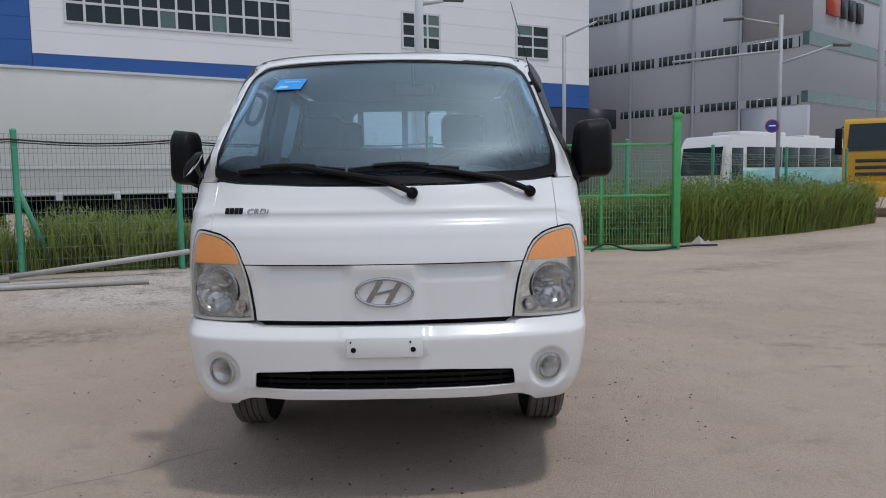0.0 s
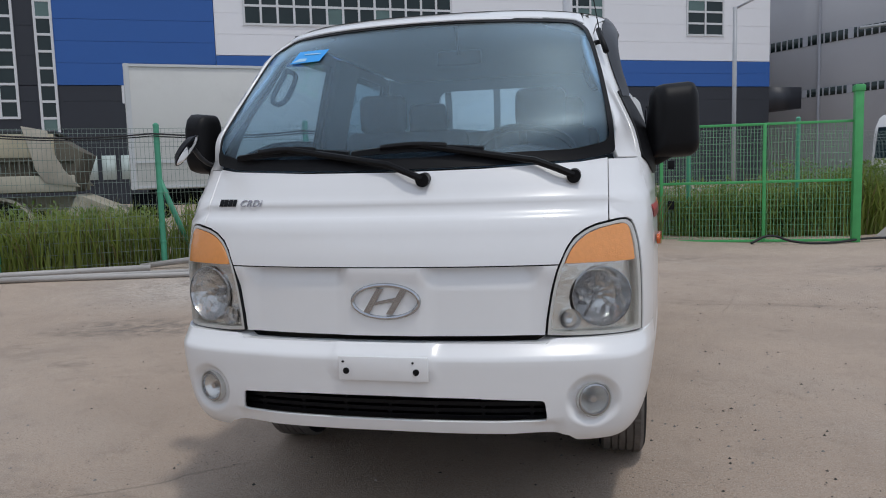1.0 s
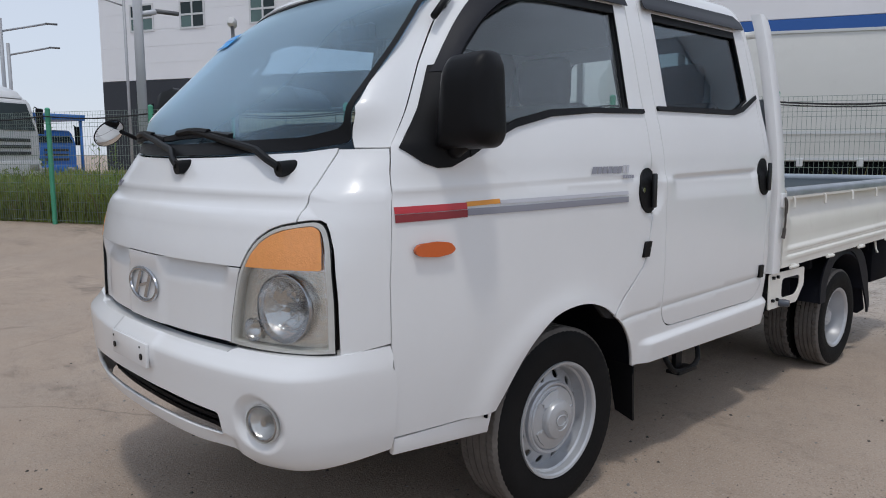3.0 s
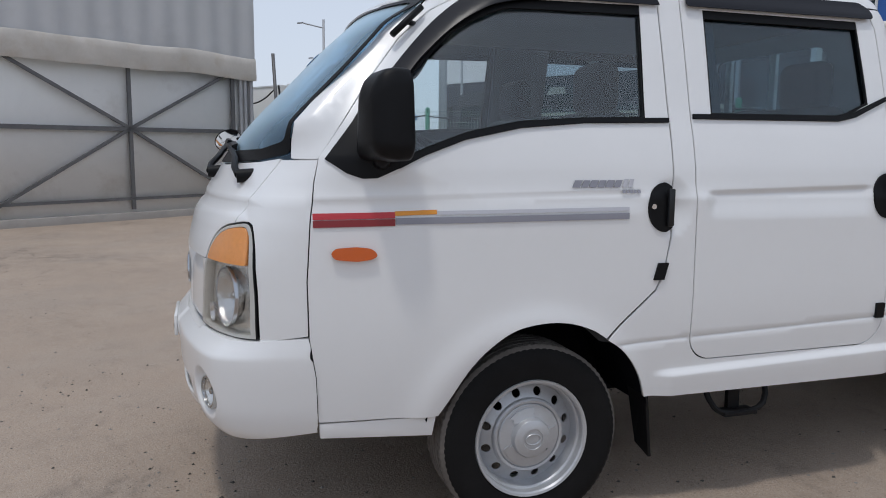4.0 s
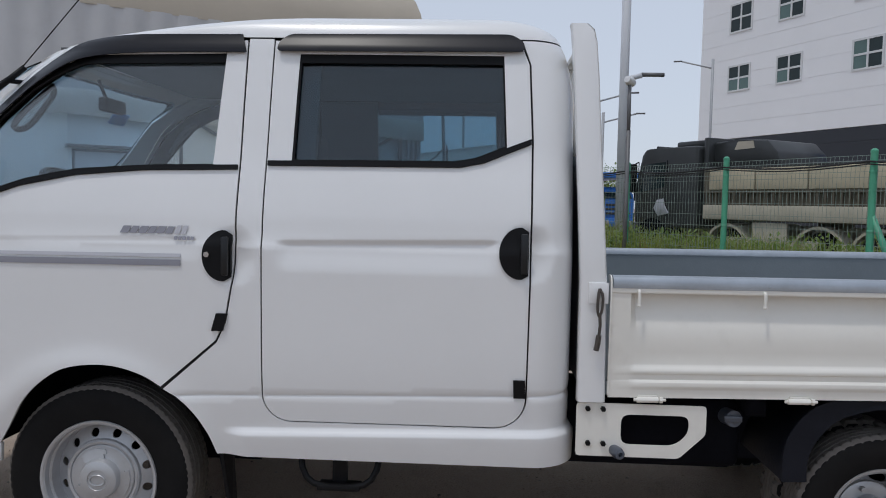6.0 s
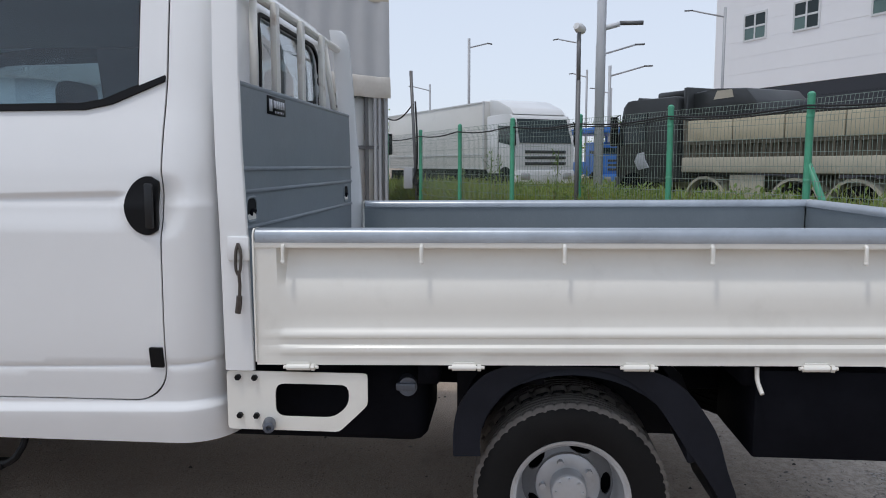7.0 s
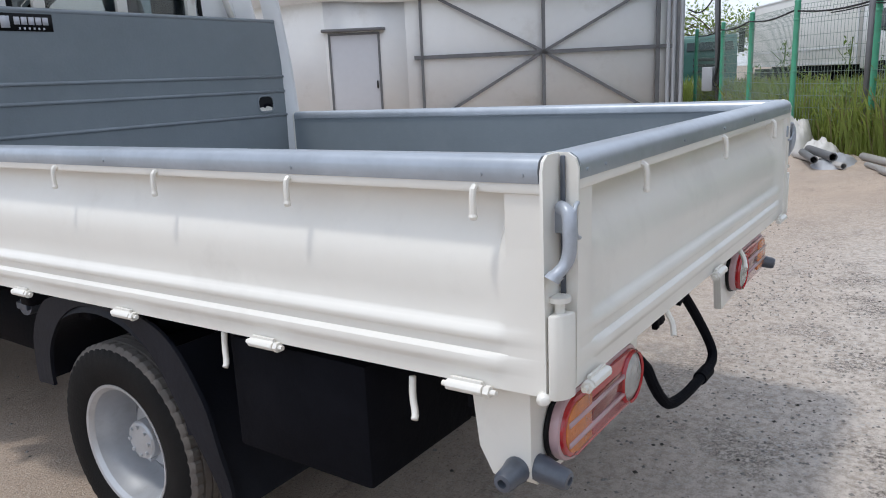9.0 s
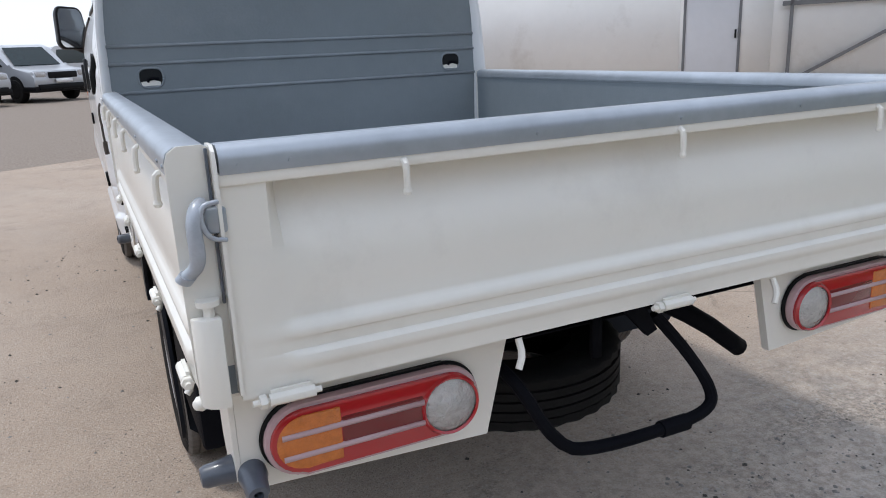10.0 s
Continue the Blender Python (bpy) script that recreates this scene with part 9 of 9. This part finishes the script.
pole((-14.5, 5.7), 9.0, 0.105, ((math.pi * 0.5, 0.4, 4.3, 0.1),), "thick pale grey lamp post behind the fence", PALEGALV)
pole((-0.12, 15.92), 9.0, 0.11, ((0.2, 0.6, 5.6, 0.1),), "thick pale grey lamp post behind the fence", PALEGALV)
pole((5.0, 24.9), 6.5, 0.07, ((0.05, 1.2, 6.45, 0.55),))
pole((9.3, 17.0), 5.45, 0.055, ((2.7, 0.9, 5.2, 0.25), (0.15, 1.5, 4.2, 0.5)), "grey pole with lamp arms and a round sign")
pole((21.5, 33.0), 12.0, 0.14, ((0.1, 1.5, 6.5, 0.2),))
for p, h, a in (((-47, 1.0), 9.5, 2.5), ((-60, 10.0), 9.0, -2.6), ((-52, 8.5), 10.5, -2.4), ((-70, -4.0), 9.0, -2.0), ((-46, 17.0), 11.0, -1.8), ((-38, 8.3), 7.6, 1.4), ((-42, 9.5), 7.0, 1.4),
                ((-46, -10.0), 7.0, 1.2), ((-60, -16.0), 8.5, 1.2), ((-62, -21.0), 8.0, 1.2), ((-75, 14.0), 9.0, -1.2)):
    pole(p, h, 0.09, ((a, 1.9, h - 0.6, 0.5),))
bm = bmesh.new()
tube(bm, [(9.3, 17.0, 4.55), (6.0, 15.5, 4.05)], 0.035, 6)
tagged(part("barrier_boom", bm, GALV), "long grey boom reaching out from the pole", "boom")
t = thing("round_sign", "round blue sign with a red rim on the pole", "sign", pose(9.06, 16.88, 2.58))
bm = bmesh.new()
lathe(bm, [(0, -0.02), (0.165, -0.02), (0.165, 0.0), (0, 0.0)], (0, -0.03, 0), (-0.4, -0.9, 0), 28)
part("face", fix(bm), SIGNBLUE, t)
bm = bmesh.new()
lathe(bm, [(0.152, 0.004), (0.176, 0.004), (0.176, -0.02), (0.152, -0.02)], (0, -0.03, 0), (-0.4, -0.9, 0), 28, closed=True)
part("rim", fix(bm), REDMARK, t)
bm = bmesh.new()
box(bm, -0.09, 0.09, -0.065, -0.045, -0.015, 0.022)
part("bar", bm, WHITE, t)
bm = bmesh.new()
tube(bm, [(0.0, 0.0, 0.0), (0.24, 0.12, 0.0)], 0.015, 6)
part("bracket", bm, STEELDARK, t)
t = thing("camera_pole", "thin dark pole with a small camera on top", "pole", pose(-8.07, 4.63, 0.1))
bm = bmesh.new()
tube(bm, [(0, 0, 2.35), (-0.03, 0, 3.05)], 0.028, 8)
part("shaft", bm, STEELDARK, t)
bm = bmesh.new()
tube(bm, [(0, 0, 0), (0, 0, 2.36)], 0.032, 8)
part("foot", bm, STEELDARK, t)
bm = bmesh.new()
lathe(bm, [(0, -0.10), (0.06, -0.09), (0.075, 0.0), (0.05, 0.08), (0, 0.09)], (-0.04, 0, 3.10), (0.6, -0.5, 0.2), 14)
part("camera_head", fix(bm), LORRYWHITE, t)
t = thing("wire_pole", "thin leaning pole with a looped black cable", "pole", pose(-13.1, 1.6, 0))
bm = bmesh.new()
tube(bm, [(0.05, 0.1, 0), (-0.02, -0.05, 3.25)], 0.035, 8)
part("shaft", bm, STEELDARK, t)
bm = bmesh.new()
tube(bm, [(0.02, 0, 2.55), (-0.25, -0.25, 2.30), (-0.55, -0.5, 2.22), (-0.9, -0.8, 2.35)], 0.015, 6, smooth_steps=2)
tube(bm, [(0.05, 0.05, 2.6), (0.15, 0.1, 1.9), (0.12, 0.1, 1.2), (0.10, 0.0, 0.9), (0.2, 0.1, 0.8), (0.1, 0.12, 1.0), (0.05, 0.1, 0.6)], 0.02, 6, smooth_steps=2)
part("cable_loop", bm, CABLE, t)
bm = bmesh.new()
box(bm, -0.15, 0.15, -0.2, 0.0, 0.75, 1.2, 0.02)
part("switch_box", bm, GALV, t)

# ------------------------------------------------ rubble and pipes at the foot of the fence
for k, (a, b, r) in enumerate((((-7.6, 4.70), (-4.9, 6.15), 0.040), ((-6.6, 4.95), (-3.3, 6.30), 0.032), ((-5.1, 6.25), (-2.75, 7.15), 0.036), ((-7.0, 4.80), (-4.2, 6.15), 0.028))):
    bm = bmesh.new()
    tube(bm, [(*a, bank(*a) + r), (*b, bank(*b) + r + (0.28 if k == 2 else 0.0))], r, 10)
    tagged(part("pipe", bm, PVC), "long pale plastic pipe lying along the fence", "pipe", group="pipes by the fence")


def heap(p, size, h, mat, name, label, seed):
    bm = bmesh.new()
    g = 18
    vs = []
    for i in range(g + 1):
        row = []
        for j in range(g + 1):
            x, y = (i / g - 0.5) * 2, (j / g - 0.5) * 2
            d = max(0.0, 1 - (x * x + y * y))
            z = h * d ** 0.6 * (0.65 + 0.7 * abs(noise.noise((x * 2.2 + seed, y * 2.2, 1))) + 0.25 * noise.noise((x * 6 + seed, y * 6, 2)))
            px, py = p[0] + x * size[0], p[1] + y * size[1]
            row.append(bm.verts.new((px, py, bank(px, py) + max(-0.01, z - 0.01))))
        vs.append(row)
    for a, b in zip(vs, vs[1:]):
        for k in range(g):
            bm.faces.new((a[k], b[k], b[k + 1], a[k + 1]))
    tagged(part(name, bm, mat, smooth=60), label, "sheet")


heap((-8.80, 3.55), (0.65, 0.42), 0.36, BLACKSHEET, "black_sheet", "heap of folded black plastic sheet on the ground", 1)
heap((-8.62, 3.80), (0.50, 0.26), 0.46, WHITESHEET, "white_sheet", "crumpled white sheeting thrown on the heap", 4)
heap((-7.95, 4.22), (0.34, 0.22), 0.22, WHITESHEET, "white_sheet", "crumpled white sheeting by the fence", 7)
heap((-7.35, 4.45), (0.45, 0.22), 0.13, GALV, "scrap_heap", "low heap of grey scrap", 9)
for k, (p_, a_, ln_) in enumerate((((-7.75, 4.20), 0.35, 0.9), ((-7.55, 4.15), 0.5, 0.8), ((-7.4, 4.30), 0.42, 0.9), ((-7.1, 4.45), 0.55, 0.6), ((-7.25, 4.20), 0.3, 0.8))):
    bm = bmesh.new()
    r_ = 0.035 + 0.006 * (k % 3)
    d_ = Vector((math.cos(a_), math.sin(a_), 0)) * ln_ / 2
    c_ = Vector((*p_, bank(*p_) + r_ + (0.06 if k in (2, 4) else 0.0)))
    _, u_, v_ = basis(d_)
    rings_ = [[bm.verts.new(c_ + d_ * e_ + (u_ * math.cos(q_) + v_ * math.sin(q_)) * rad) for q_ in np.linspace(0, 6.2832, 12, endpoint=False)] for e_, rad in ((-1, r_), (1, r_), (1, r_ * 0.8), (-1, r_ * 0.8))]
    for ra, rb_ in zip(rings_, rings_[1:] + rings_[:1]):
        for q_ in range(12):
            bm.faces.new((ra[q_], ra[(q_ + 1) % 12], rb_[(q_ + 1) % 12], rb_[q_]))
    tagged(part("scrap_pipe", fix(bm), PVC if k % 2 else STEELDARK), "short cut length of pipe on the scrap heap", "pipe", group="scrap pipes")
bm = bmesh.new()
stone(bm, 0, 0, 0.12)
for k in range(5):
    stone(bm, -6.4 + 0.35 * k, 4.95 + 0.2 * k, 0.06)
stone(bm, 5.15, 11.2, 0.2)
stone(bm, 5.35, 11.25, 0.13)
for q in [f_ for f_ in bm.verts if f_.co.length < 0.4]:
    bm.verts.remove(q)
tagged(part("stones", bm, CONCRETE, smooth=0), "few broken pale stones by the fence", "stones", kind="stuff")


# ------------------------------------------------ trees in the distance
def tree(p, h, spread, seed):
    rr = random.Random(seed)
    t = thing("tree", "distant green leafy tree", "tree", pose(p[0], p[1], 0), group="distant trees")
    bm = bmesh.new()
    limbs = []
    tube(bm, [(0, 0, 0), (0.1, 0, h * 0.35), (0, 0.1, h * 0.75)], 0.12, 8)
    for k in range(9):
        a, z = rr.uniform(0, 6.28), h * rr.uniform(0.3, 0.65)
        e = Vector((math.cos(a) * spread * 0.7, math.sin(a) * spread * 0.7, z + h * rr.uniform(0.1, 0.3)))
        tube(bm, [(0.05, 0, z), e * 0.5 + Vector((0, 0, z * 0.55)), e], 0.04, 5)
        limbs.append(e)
    part("trunk", bm, BARK, t)
    bm = bmesh.new()
    for e in limbs + [Vector((0, 0.1, h * 0.85)), Vector((0.4, 0, h * 0.7))]:
        for _ in range(170):
            c = e + Vector((rr.gauss(0, spread * 0.26), rr.gauss(0, spread * 0.26), rr.gauss(0, spread * 0.2)))
            d = Vector((rr.uniform(-1, 1), rr.uniform(-1, 1), rr.uniform(-1, 1))).normalized()
            _, u, v = basis(d)
            l = rr.uniform(0.12, 0.28)
            bm.faces.new([bm.verts.new(q) for q in (c, c + d * l * 0.5 + u * l * 0.3, c + d * l, c + d * l * 0.5 - u * l * 0.3)])
    part("crown", bm, LEAF, t, smooth=0)


for k, (p, h, s) in enumerate((((-40, -11), 4.6, 2.6), ((-44, -13.5), 4.2, 2.4), ((-52, -12), 5.0, 3.0), ((-48, 2.5), 4.0, 2.0), ((-56, 5.0), 4.5, 2.5), ((-60, 12.0), 4.5, 2.5))):
    tree(p, h, s, 20 + k)
for k, (p, h, s) in enumerate((((-52, -8.8), 5.6, 3.2), ((-57, -7.5), 5.2, 3.0))):
    tree(p, h, s, 60 + k)
